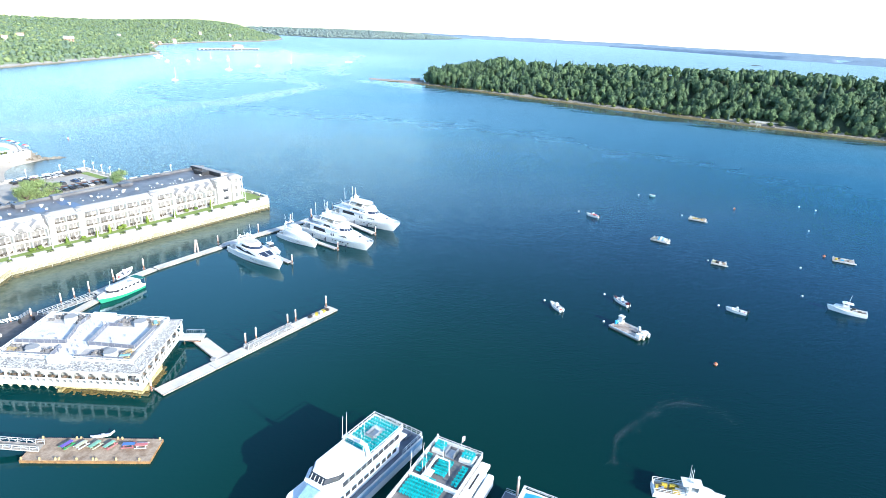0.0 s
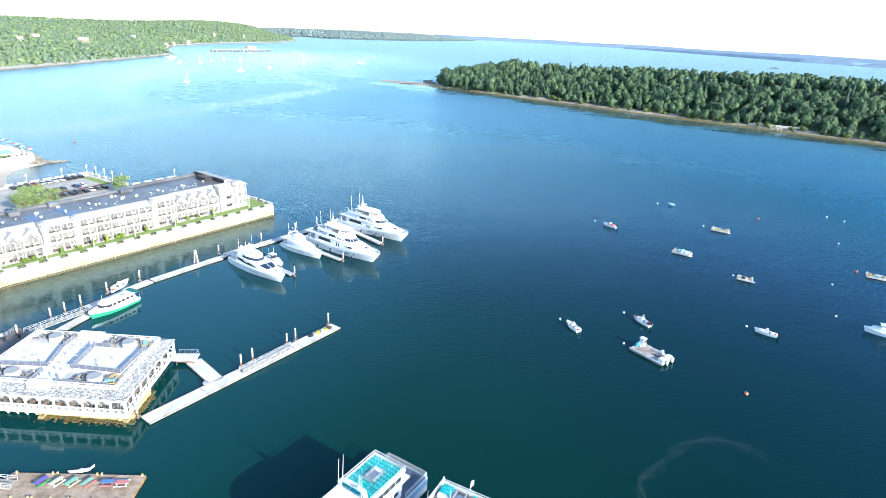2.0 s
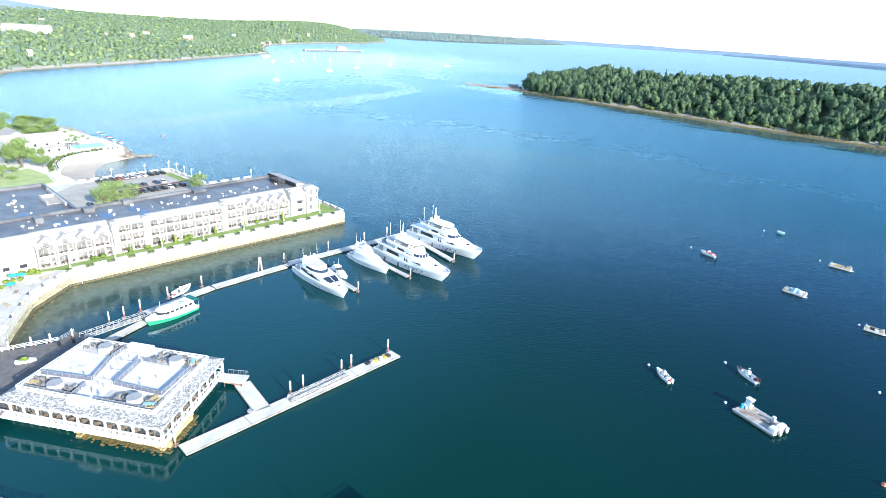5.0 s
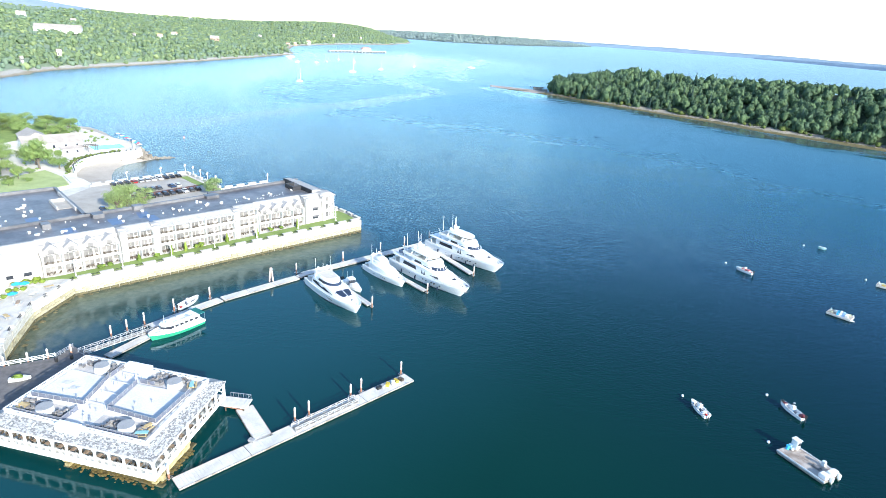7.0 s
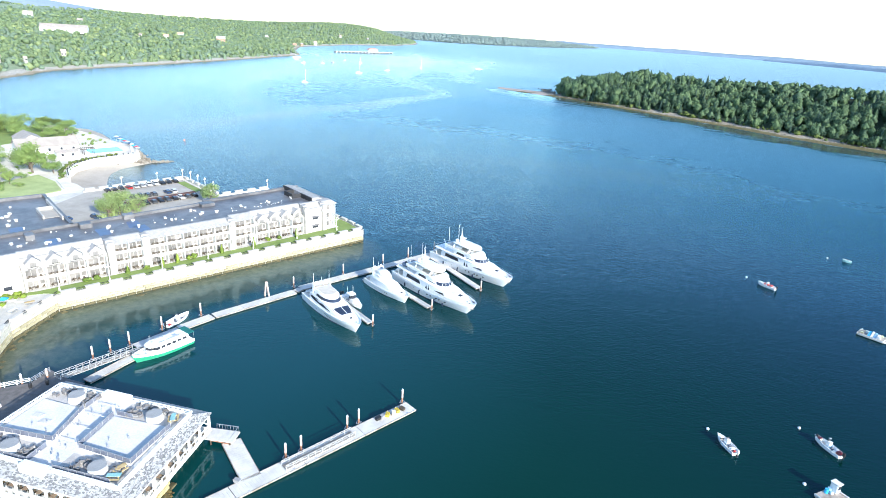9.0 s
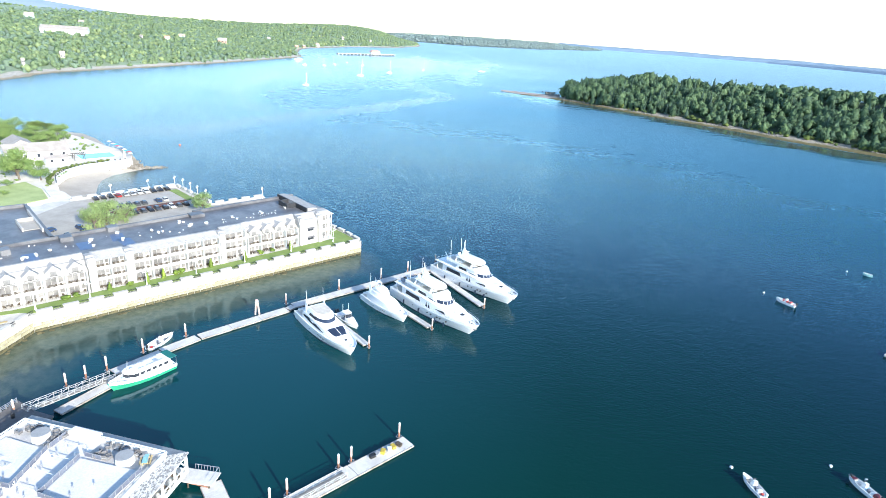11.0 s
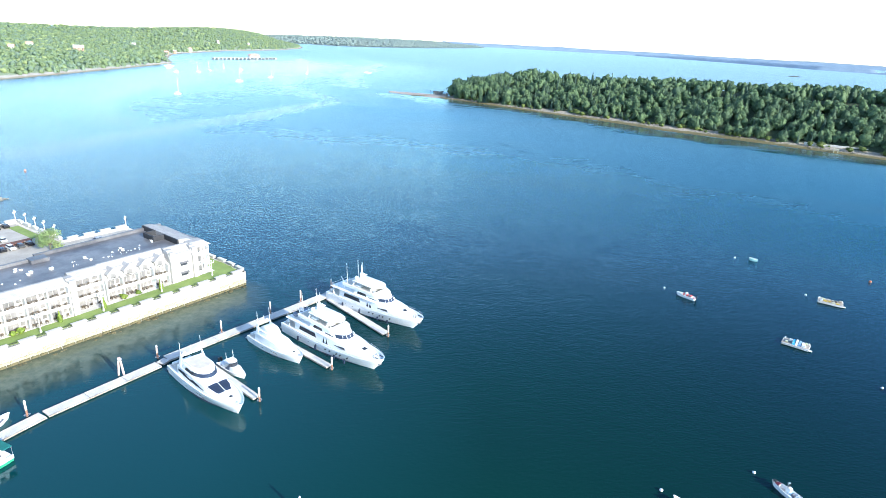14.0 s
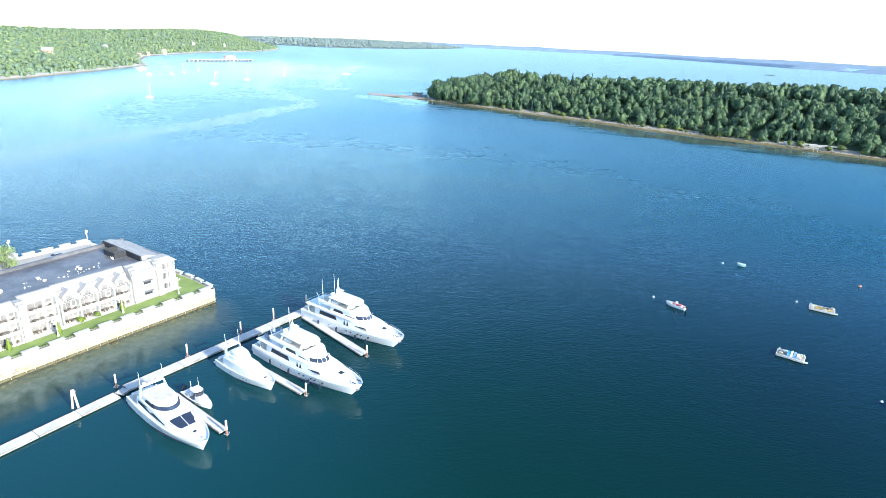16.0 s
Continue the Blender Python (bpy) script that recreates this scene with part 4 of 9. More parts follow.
part("pavilion_roof", prism([(86, 7.4), (92.0, 7.8), (92.2, 12.5), (86, 12.5)], 3 * FLOOR - 0.1, TOP + 0.3, top=[(86, 9.6), (90.4, 9.8), (90.6, 12.5), (86, 12.5)]), "shingle", hotel)
# blank west gable of the front
part("gable_wall", prism([(-15.5, 6.2), (-6.0, 6.2), (-6.0, 9.0), (-15.5, 9.0)], 0, TOP - 2.0, top=[(-15.5, 6.2), (-6.0, 6.2), (-6.0, 9.0), (-15.5, 9.0)]), "siding", hotel)
part("gable_roof", mansard(-15.8, -5.6, 6.0, TOP - 2.2, TOP + 0.2, 3.2), "shingle", hotel)
for u in (-13.2, -9.0):
    part("window", B((u - 0.9, u + 0.9, 6.14, 6.2, 1.6, 2.6)), "glass", hotel)
part("wall", prism([(-14, 5), (-60, 5), (-60, 9), (-14, 9)], 0, TOP - 1.2), "siding", hotel)

# furniture on the balconies
btable = thing("patio_table", at(0, 0, LAWN), "small brown patio table on a hotel balcony", "table", "balcony tables")
part("tabletop", bevelled(B((-0.45, 0.45, -0.4, 0.4, 0.68, 0.75)), 0.02, 1), "bronze", btable)
for x in (-0.38, 0.38):
    part("leg_frame", B((x - 0.03, x + 0.03, -0.34, 0.34, 0, 0.68)), "bronze", btable)
chair = thing("patio_chair", at(0, 0, LAWN), "dark patio chair on a hotel balcony", "chair", "balcony chairs")
part("seat", bevelled(B((-0.28, 0.28, -0.28, 0.28, 0.38, 0.46)), 0.02, 1), "timber", chair)
part("backrest", bevelled(B((-0.28, 0.28, 0.2, 0.27, 0.46, 1.0)), 0.02, 1), "timber", chair)
for x in (-0.24, 0.24):
    for y in (-0.24, 0.24):
        part("leg", C((x, y, 0), (x, y, 0.38), 0.025, n=6), "timber", chair)
rng = np.random.default_rng(9)
seats = []
for u0, u1, v, n, fl in ((-5.2, 14.4, 6.8, 4, 2), (16.6, 24.2, 6.8, 2, 3), (26.0, 50.3, 6.8, 5, 3), (52.5, 59.5, 8.6, 1, 3), (60.3, 78.0, 8.6, 4, 2)):
    for k in range(n):
        for f in range(fl):
            for j in range(3):
                seats.append((u0 + (k + 0.2 + 0.3 * j) * (u1 - u0) / n, v + 0.35 + rng.uniform(-0.2, 0.2), LAWN + f * FLOOR + (0.06 if f == 0 else 0.0), rng.uniform(-50, 50) + 180))
spots = [(u + 0.75, v - 0.1, z, 0) for u, v, z, _ in seats[::3]]
btable.matrix_basis = at(*spots[0])
for p in spots[1:]:
    copy_thing(btable, at(*p))
chair.matrix_basis = at(*seats[0])
for s in seats[1:]:
    copy_thing(chair, at(*s))


def lamp_post(u, v, z=LAWN):
    lp = thing("street_lamp", at(u, v, z), "white lamp post with two lantern arms by the wall", "lamp", "harbour lamps")
    part("base", C((0, 0, 0), (0, 0, 0.6), 0.28, 0.2), "white_paint", lp)
    part("pole", C((0, 0, 0.5), (0, 0, 4.6), 0.12, 0.09), "white_paint", lp)
    part("arm", B((-0.8, 0.8, -0.06, 0.06, 4.0, 4.14)), "white_paint", lp)
    for x in (-0.8, 0.8, 0):
        part("lantern", C((x, 0, 4.1 if x else 4.6), (x, 0, 4.6 if x else 5.0), 0.1, 0.19, 8), "white_paint", lp)
    return lp


lamp = lamp_post(73.2, 4.4)
for u, v in ((56.8, 4.0), (89.6, 4.6), (41.5, 3.2), (27.6, 2.6), (13.6, 2.8), (1.5, 3.2), (96.6, 22)):
    copy_thing(lamp, at(u, v, LAWN, 0))
for u, v in ((70, 97.5), (71.4, 92), (71.8, 85), (72.2, 78.5), (72.8, 71.5), (44.5, 96), (59, 97), (93.5, 64)):
    copy_thing(lamp, at(u, v, LAWN, 45))


def shrub(u, v, h, w, tall):
    rng2 = np.random.default_rng(int(u * 10) + 500)
    v0, t0 = crown("pine" if tall else "leaf", 90, rng2)
    me = from_arrays("foliage", v0 * np.array((w, w, h)), t0, "shrub")
    s = tagged(new("shrub", me), "clipped bright green conical shrub on the lawn" if tall else "low rounded green bush by the patios", "shrub", "garden shrubs")
    s.matrix_basis = at(u, v, LAWN)


M["shrub"] = leaf_material("shrub_leaves", (0.26, 0.34, 0.06), (0.15, 0.22, 0.05))
for u, v, h, w, tall in ((57.6, 5.2, 3.4, 1.5, 1), (74, 6.2, 3.4, 1.5, 1), (19, 5.2, 2.2, 1.5, 1), (28.6, 5.0, 3.4, 1.3, 1), (33, 5.2, 3.2, 1.5, 1), (46.8, 5.4, 3.2, 1.4, 1), (38, 5.6, 1.8, 2.4, 0), (36.5, 5.6, 1.4, 1.8, 0), (8.5, 5.0, 1.3, 2.4, 0), (-7.5, 5.0, 1.3, 2.6, 0), (-10.0, 5.4, 1.2, 2.4, 0), (-12.4, 5.2, 1.1, 2.2, 0), (64, 7.4, 1.4, 2.2, 0), (68, 7.4, 1.2, 1.8, 0), (24, 5.2, 1.2, 2.0, 0), (11.0, 5.2, 1.3, 2.2, 0)):
    shrub(u, v, h, w, tall)

# car park behind the hotel
solid("car_park", prism([(12.5, 35), (90, 37), (94, 64), (71.5, 64.5), (69.5, 96.8), (30, 95), (12.5, 80)], LAWN - 0.06, LAWN + 0.02), "asphalt", "pale worn asphalt car park beside the hotel", "car park", kind="structure", m=QUAY)
bed_bm = prism([(36, 70.3), (66, 73.0), (66, 75.2), (36, 72.5)], LAWN - 0.03, LAWN + 0.8)
part_bed = solid("planting_bed", bed_bm, material("red_brown_mulch", (0.16, 0.07, 0.05), (0.1, 0.045, 0.035), 0.4, 12, 0.95, bump=0.5, depth=0.05), "red brown planting bed between the car rows", "flower bed", m=QUAY)
solid("grass_strip", prism([(67, 76), (70.2, 77), (69.4, 94), (66, 94)], LAWN - 0.03, LAWN + 0.1), "grass", "narrow grass strip at the car park end", "lawn", kind="structure", m=QUAY)
back_wall = thing("parapet_wall", QUAY, "white parapet wall with raised blocks round the car park", "wall", kind="structure")
for (u0, v0), (u1, v1) in zip([(30, 97), (71, 99), (73, 66)], [(71, 99), (73, 66), (95, 66)]):
    run, ang = math.hypot(u1 - u0, v1 - v0), math.degrees(math.atan2(v1 - v0, u1 - u0))
    base = pose(u0, v0, 0, 0, 0, ang)
    part("wall_core", B((0, run, -0.6, 0.1, -3, LAWN + 0.5)), "concrete", back_wall).matrix_basis = base
    for k in range(round(run / 5.2)):
        ob = new("merlon", merlon_me)
        ob.parent, ob.matrix_basis = back_wall, base @ pose((k + 0.5) * run / round(run / 5.2), -0.25, LAWN + 0.5)


def car(body_mat, label):
    c = thing("car", at(0, 0, LAWN), label, "car", "parked cars")
    sec = [(-2.25, 0.45, 0.7), (-2.2, 0.35, 0.95), (-0.9, 0.3, 1.0), (1.0, 0.3, 0.95), (2.0, 0.32, 0.8), (2.3, 0.4, 0.62)]
    rings = [[Vector((x, -0.86, zb)), Vector((x, 0.86, zb)), Vector((x, 0.9, (zb + zt) / 2)), Vector((x, 0.8, zt)), Vector((x, -0.8, zt)), Vector((x, -0.9, (zb + zt) / 2))] for x, zb, zt in sec]
    part("body", loft(rings), body_mat, c)
    cab = prism([(-2.0, -0.78), (1.05, -0.78), (1.05, 0.78), (-2.0, 0.78)], 0.93, 1.42, top=[(-1.6, -0.62), (0.3, -0.62), (0.3, 0.62), (-1.6, 0.62)])
    part("cabin_glass", cab, "glass", c)
    part("roof", bevelled(B((-1.62, 0.34, -0.64, 0.64, 1.4, 1.48)), 0.03, 1), body_mat, c)
    for x in (-1.4, 1.4):
        for y in (-0.82, 0.82):
            w = part("wheel", C((x, y - 0.1, 0.33), (x, y + 0.1, 0.33), 0.33, n=12), "black", c)
            part("rim", C((x, y - 0.11, 0.33), (x, y + 0.11, 0.33), 0.2, n=8), "steel", w)
    return c


paints = [("white", (0.75, 0.75, 0.75)), ("black", (0.02, 0.02, 0.022)), ("silver", (0.45, 0.46, 0.48)), ("dark blue", (0.03, 0.06, 0.14)), ("red", (0.35, 0.03, 0.03)), ("dark grey", (0.08, 0.085, 0.09))]
models = [car(material(n.replace(" ", "_") + "_car_paint", c, None, 1, 8, 0.2, bump=0.0), "%s car parked in the asphalt lot" % n) for n, c in paints]
rng = np.random.default_rng(21)
slots = [(38 + k * 2.75, 93.2 + k * 0.17, 90) for k in range(11)] + [(38 + k * 2.7, 78.0 + k * 0.25, 90) for k in range(11)] + [(37 + k * 2.7, 68.0 + k * 0.22, 90) for k in range(11)] + [(80.5, 58.5, 2), (20, 53, 100), (16, 62, 10), (16, 37, 15), (21, 36, 15), (25, 60, 100)]
used = set()
for k, (u, v, a) in enumerate(slots):
    if 11 <= k < 33 and rng.random() < 0.07:
        continue
    i = (0, 1, 5, 3, 2, 5, 1, 0, 5, 1, 2, 3, 5, 1, 0, 5, 1, 3, 2, 1, 4)[int(rng.integers(21))] if k != 33 else 2
    m = at(u, v, LAWN + 0.02, a + rng.uniform(-3, 3) + (180 if rng.random() < 0.5 else 0))
    if i in used:
        copy_thing(models[i], m)
    else:
        models[i].matrix_basis = m
        used.add(i)
for i in range(6):
    if i not in used:
        models[i].matrix_basis = at(30 + 3 * i, 60, LAWN + 0.02, 90)


def tree(m, h, w, tufts=420, mat="leaf", label="leafy green tree beside the car park", seed=1, skirt=0.34):
    r = random.Random(seed)
    t = thing("tree", m, label, "tree", "shore trees")
    trunk = C((0, 0, -0.2), (0.1, 0, h * 0.32), 0.035 * h, 0.024 * h, 9)
    tips = []
    for k in range(7 if skirt > 0.3 else 12):
        a = k * 0.9 + r.uniform(-0.3, 0.3)
        p = Vector((w * 0.3 * math.cos(a), w * 0.3 * math.sin(a), h * r.uniform(skirt, 0.76)))
        C((0.1, 0, h * r.uniform(0.22, 0.32)), p, 0.015 * h, 0.006 * h, 6, bm=trunk)
        C(p, p + Vector((r.uniform(-1, 1), r.uniform(-1, 1), 1.2)) * h * 0.1, 0.007 * h, 0.003 * h, 5, bm=trunk)
        tips.append(p)
    part("trunk", trunk, "bark", t)
    rg = np.random.default_rng(seed)
    pts, tris = [], []
    tips.append(Vector((0, 0, h * 0.74)))
    for k in range((6 if h > 7 else 4) * tufts):
        c = np.array(tips[int(rg.integers(len(tips)))])
        d = rg.normal(size=3)
        d /= np.linalg.norm(d)
        d[2] *= 0.8
        c = c + d * np.array((w / h, w / h, 1.0)) * h * 0.24 * rg.uniform(0.3, 1.1)
        s = h * (0.026 if h > 7 else 0.034) * rg.uniform(0.5, 1.3)
        e1 = rg.normal(size=3)
        e1 /= np.linalg.norm(e1)
        e2 = np.cross(e1, d)
        b = len(pts)
        for j in range(5):
            g = j * math.tau / 5
            pts.append(c + s * rg.uniform(0.6, 1.2) * (math.cos(g) * e1 + math.sin(g) * e2))
        pts.append(c + 0.5 * s * d)
        tris += [(b + j, b + (j + 1) % 5, b + 5) for j in range(5)]
    ob = new("crown", from_arrays("crown", np.array(pts), np.array(tris), mat))
    ob.parent = t
    return t


tree(at(33, 60, LAWN), 10.0, 9.0, 640, "park_leaf", seed=2, skirt=0.16)
tree(at(28.5, 57, LAWN), 9.0, 8, 560, "park_leaf", seed=3, skirt=0.16)
tree(at(66.5, 60, LAWN), 8.0, 7.5, 520, "park_leaf", seed=4, skirt=0.14, label="small leafy tree at the car park end")
tree(at(40, 62, LAWN), 7.5, 7.5, 460, "park_leaf", seed=5, skirt=0.16)

# ---- beach, pool terrace and park beyond the hotel ----
POOL_LAND = [(-221, 249), (-230, 257), (-236, 268), (-237, 280), (-232, 292), (-228.5, 300), (-236, 309), (-250, 317), (-266, 322), (-285, 330), (-312, 338), (-345, 320), (-360, 240), (-300, 160), (-215, 205)]
M["cream_paving"] = material("cream_paving", (0.78, 0.72, 0.63), (0.6, 0.54, 0.46), 0.15, 14, 0.85, bump=0.3)
solid("terrace_ground", prism(POOL_LAND, -3, 4.3), "cream_paving", "pale paved terrace ground round the pool", "ground", kind="structure")
solid("cove_paving", prism([(-198, 235), (-195, 211), (-216, 204), (-223, 247), (-212, 244), (-204, 240)], -3, 4.24), "cream_paving", "pale paving between the car park and the cove", "ground", kind="structure")
wall_t = thing("curved_wall", pose(0, 0, 0), "curved white retaining wall above the beach", "wall", kind="structure")
for a, b in zip(POOL_LAND[:5], POOL_LAND[1:6]):
    run, ang = math.dist(a, b), math.degrees(math.atan2(b[1] - a[1], b[0] - a[0]))
    part("wall_core", B((-0.2, run + 0.2, -0.7, 0.1, -3, 5.2), (-0.25, run + 0.25, -0.8, 0.2, 5.2, 5.4)), "white_paint", wall_t).matrix_basis = pose(a[0], a[1], 0, 0, 0, ang)
    for k in range(int(run / 2.4)):
        part("post", B((-0.2, 0.2, -0.5, -0.1, 5.4, 6.1)), "black", wall_t).matrix_basis = pose(a[0], a[1], 0, 0, 0, ang) @ pose(k * 2.4 + 1, 0, 0)
bm = bmesh.new()
inner = [(-196, 238), (-205, 241), (-224, 247), (-233, 256), (-239, 268), (-240, 281), (-235, 293), (-230, 303)]
outer = [(-187, 254), (-196, 257), (-206, 264), (-213, 272), (-219, 279), (-222, 287), (-222, 296), (-221, 306)]
rows = []
for k in range(7):
    f = k / 6
    rows.append([bm.verts.new((a[0] * (1 - f) + b[0] * f, a[1] * (1 - f) + b[1] * f, 1.9 - 2.6 * f + 0.12 * noise.noise(Vector((a[0], a[1], k)) * 0.2))) for a, b in zip(inner, outer)])
for r0, r1 in zip(rows, rows[1:]):
    for k in range(len(r0) - 1):
        bm.faces.new((r0[k], r0[k + 1], r1[k + 1], r1[k]))
solid("beach", bm, "sand", "small brown sandy cove between the walls", "beach", kind="structure", smooth=True)
# far sandy point
point = [(-262, 322), (-276, 338), (-294, 350), (-312, 358), (-345, 356), (-350, 322), (-300, 318)]
solid("sand_point", prism(point, -2, 0.6, top=[(x * 0.94 - 18.5, y * 0.94 + 18) for x, y in point]), "sand", "low sandy point below the trees", "beach", kind="structure")


def rocks(name, line, n, spread, size, label, seed, mat="rock"):
    rg = np.random.default_rng(seed)
    bm = bmesh.new()
    for _ in range(n):
        f = rg.uniform(0, len(line) - 1.001)
        i = int(f)
        a, b = line[i], line[i + 1]
        k = f - i
        p = (a[0] + (b[0] - a[0]) * k + rg.normal() * spread, a[1] + (b[1] - a[1]) * k + rg.normal() * spread, a[2] + (b[2] - a[2]) * k + rg.uniform(-0.3, 0.3))
        r = size * rg.uniform(0.5, 1.3)
        m = Matrix.Translation(p) @ Euler(rg.uniform(0, 6, 3)).to_matrix().to_4x4() @ Matrix.Diagonal((1, rg.uniform(0.6, 1), rg.uniform(0.5, 0.8), 1))
        bmesh.ops.create_icosphere(bm, subdivisions=1, radius=r, matrix=m)
    return solid(name, bm, mat, label, "rocks", kind="stuff")


rocks("rock_revetment", [(-230, 299, 1.5), (-228, 303, 0.8), (-238, 310, 1.6), (-252, 319, 1.8), (-268, 325, 1.5)], 330, 1.3, 0.95, "tumbled grey boulders round the pool terrace", 4)
rocks("rock_revetment", [(-229.5, 300.5, 3.0), (-237, 309.5, 3.2), (-251, 317.5, 3.2), (-267, 322.5, 2.8)], 240, 0.9, 0.95, "dark boulders banked against the pool terrace", 14)
rocks("rock_spit", [(-234, 296, 0.6), (-228, 301, 0.5), (-222, 307, 0.0), (-218, 311, -0.3)], 150, 1.1, 0.7, "low spit of dark boulders in the water", 5)
M["boulder"] = material("pale_shore_boulder", (0.31, 0.275, 0.24), (0.13, 0.115, 0.095), 0.3, 6, 0.9, bump=0.5, depth=0.2)
rocks("island_boulders", [(-57, 854, 0.9), (4, 811, 1.1), (65, 767, 1.2), (123, 727, 1.2), (169, 692, 1.3), (212, 664, 1.3), (256, 635, 1.3), (305, 595, 1.3), (387, 543, 1.3), (475, 485, 1.3)], 2100, 3.4, 0.75, "weathered boulders strewn along the island shore", 8, "boulder")
isle_wall = thing("island_sea_wall", pose(275, 620, 0, 0, 0, -27), "long low grey stone wall at the island shore", "wall", kind="structure")
for k in range(17):
    part("wall_block", bevelled(B((k * 2.8, k * 2.8 + 2.74, -0.6, 0.6, -0.5, 4.3 + 0.12 * (k % 3))), 0.08, 1), "concrete", isle_wall)
ladder = thing("landing_stage", pose(289, 594, 0, 0, 0, -27), "small pale timber landing stage by the island", "landing")
for dx in (-1.5, 1.5):
    for dy in (-1.0, 1.0):
        part("post", C((dx, dy, -2), (dx, dy, 3.6), 0.28, n=8), "pale_timber", ladder)
part("cross_beam", B((-2.0, 2.0, -1.3, 1.3, 3.0, 3.3)), "pale_timber", ladder)
rocks("shore_rocks", [(-66, 866, 0.6), (-74, 893, 0.4), (-80, 930, 0.2)], 60, 5.0, 2.2, "dark rocks off the island end", 44)
rocks("beach_stones", [(-238, 276, 1.2), (-234, 291, 1.2), (-229, 299, 0.9)], 110, 0.9, 0.5, "pale stones at the foot of the terrace wall", 6)

pool = thing("swimming_pool", pose(-249.5, 300, 4.3, 0, 0, 58), "turquoise swimming pool with white paved edge", "pool")
part("pool_edge", B((-8.4, 8.4, 5.6, 6.4, 0, 0.12), (-8.4, 8.4, -6.4, -5.6, 0, 0.12), (-8.4, -7.6, -5.6, 5.6, 0, 0.12), (7.6, 8.4, -5.6, 5.6, 0, 0.12)), "white_paint", pool)
part("pool_water", B((-7.6, 7.6, -5.6, 5.6, 0, 0.05)), "pool", pool, "clear turquoise water")
lounger = thing("sun_lounger", pose(-258, 296, 4.3), "white sun lounger on the pool terrace", "lounger", "pool loungers")
part("mattress", bevelled(B((-0.35, 0.35, -1.0, 0.4, 0.3, 0.4)), 0.03, 1), "white_paint", lounger)
back = part("backrest", bevelled(B((-0.35, 0.35, 0, 0.75, 0, 0.1)), 0.03, 1), "white_paint", lounger)
back.matrix_basis = pose(0, 0.4, 0.3, 45)
for x in (-0.28, 0.28):
    for y in (-0.9, 0.3):
        part("leg", C((x, y, 0), (x, y, 0.3), 0.03, n=6), "steel", lounger)
for k in range(26):
    if k < 13:
        m = pose(-235.5 - 0.5 * k * 1.9, 303.5 + k * 1.05, 4.3, 0, 0, 60)
    else:
        m = pose(-262 + (k - 13) * 1.0, 291 + (k - 13) * 1.55, 4.3, 0, 0, -30) if k < 20 else pose(-243.0 - (k - 20) * 1.3, 288.5 - (k - 20) * 2.0 + 4, 4.3, 0, 0, 150)
    copy_thing(lounger, m)


def house(name, m, w, d, h, rise, label, wall="siding", roof_mat="shingle", group=""):
    hs = thing(name, m, label, "building", group)
    part("wall", B((-w / 2, w / 2, -d / 2, d / 2, -3.0 if group else -0.2, h)), wall, hs)
    rf = loft([[Vector((x, -d / 2 - 0.5, h - 0.15)), Vector((x, 0, h + rise)), Vector((x, d / 2 + 0.5, h - 0.15)), Vector((x, 0, h + rise - 0.4))] for x in (-w / 2 - 0.5, w / 2 + 0.5)])
    part("roof", rf, roof_mat, hs)
    for x in (-w / 2 + 0.05, w / 2 - 0.05):
        part("gable", loft([[Vector((x - 0.04, -d / 2, h)), Vector((x - 0.04, d / 2, h)), Vector((x - 0.04, 0, h + rise - 0.35))], [Vector((x + 0.04, -d / 2, h)), Vector((x + 0.04, d / 2, h)), Vector((x + 0.04, 0, h + rise - 0.35))]]), wall, hs)
    n = max(2, int(w / 4.6))
    for k in range(n):
        for s in (-1, 1):
            x = -w / 2 + (k + 0.5) * w / n
            part("window", B((x - 0.55, x + 0.55, s * d / 2 - 0.04, s * d / 2 + 0.04, h * 0.35, h * 0.75)), "glass", hs)
    return hs


hedge_rng = np.random.default_rng(61)
for k in range(34):
    f = k / 33 * 4.0
    i = min(3, int(f))
    a, b = POOL_LAND[i], POOL_LAND[i + 1]
    x, y = a[0] + (b[0] - a[0]) * (f - i), a[1] + (b[1] - a[1]) * (f - i)
    v0, t0 = crown("leaf", 60, hedge_rng)
    w_h = hedge_rng.uniform(1.2, 2.2)
    ob = tagged(new("shrub", from_arrays("foliage", v0 * np.array((w_h, w_h, w_h * 0.8)), t0, "leaf")), "dark clipped shrub along the curved terrace wall", "shrub", "terrace shrubs")
    ob.matrix_basis = pose(x - 2.4 - hedge_rng.uniform(0, 1.4), y + hedge_rng.uniform(-0.6, 0.6), 4.28)
pergola = thing("pergola", pose(-250.5, 287.5, 4.3, 0, 0, 58), "dark timber pergola beside the pool", "pergola")
for x in (-4.5, 0, 4.5):
    for y in (-1.8, 1.8):
        part("post", B((x - 0.12, x + 0.12, y - 0.12, y + 0.12, 0, 2.7)), "timber", pergola)
for y in (-1.8, 1.8):
    part("beam", B((-5.2, 5.2, y - 0.1, y + 0.1, 2.7, 2.95)), "timber", pergola)
for k in range(12):
    part("rafter", B((-5.0 + k * 0.9, -4.86 + k * 0.9, -2.4, 2.4, 2.96, 3.12)), "timber", pergola)

M["pale_roof"] = material("sunlit_pale_roof", (0.42, 0.37, 0.325), (0.33, 0.29, 0.255), 0.3, 9, 0.7, bump=0.2)
house("pool_house", pose(-268, 283, 4.3, 0, 0, 58), 26, 13, 4.2, 3.2, "long white pool building with pale roof", "white_paint", "pale_roof")
house("pool_house", pose(-289, 292, 4.3, 0, 0, -30), 16, 11, 3.3, 3.0, "white gabled building among the trees", "white_paint", "pale_roof")
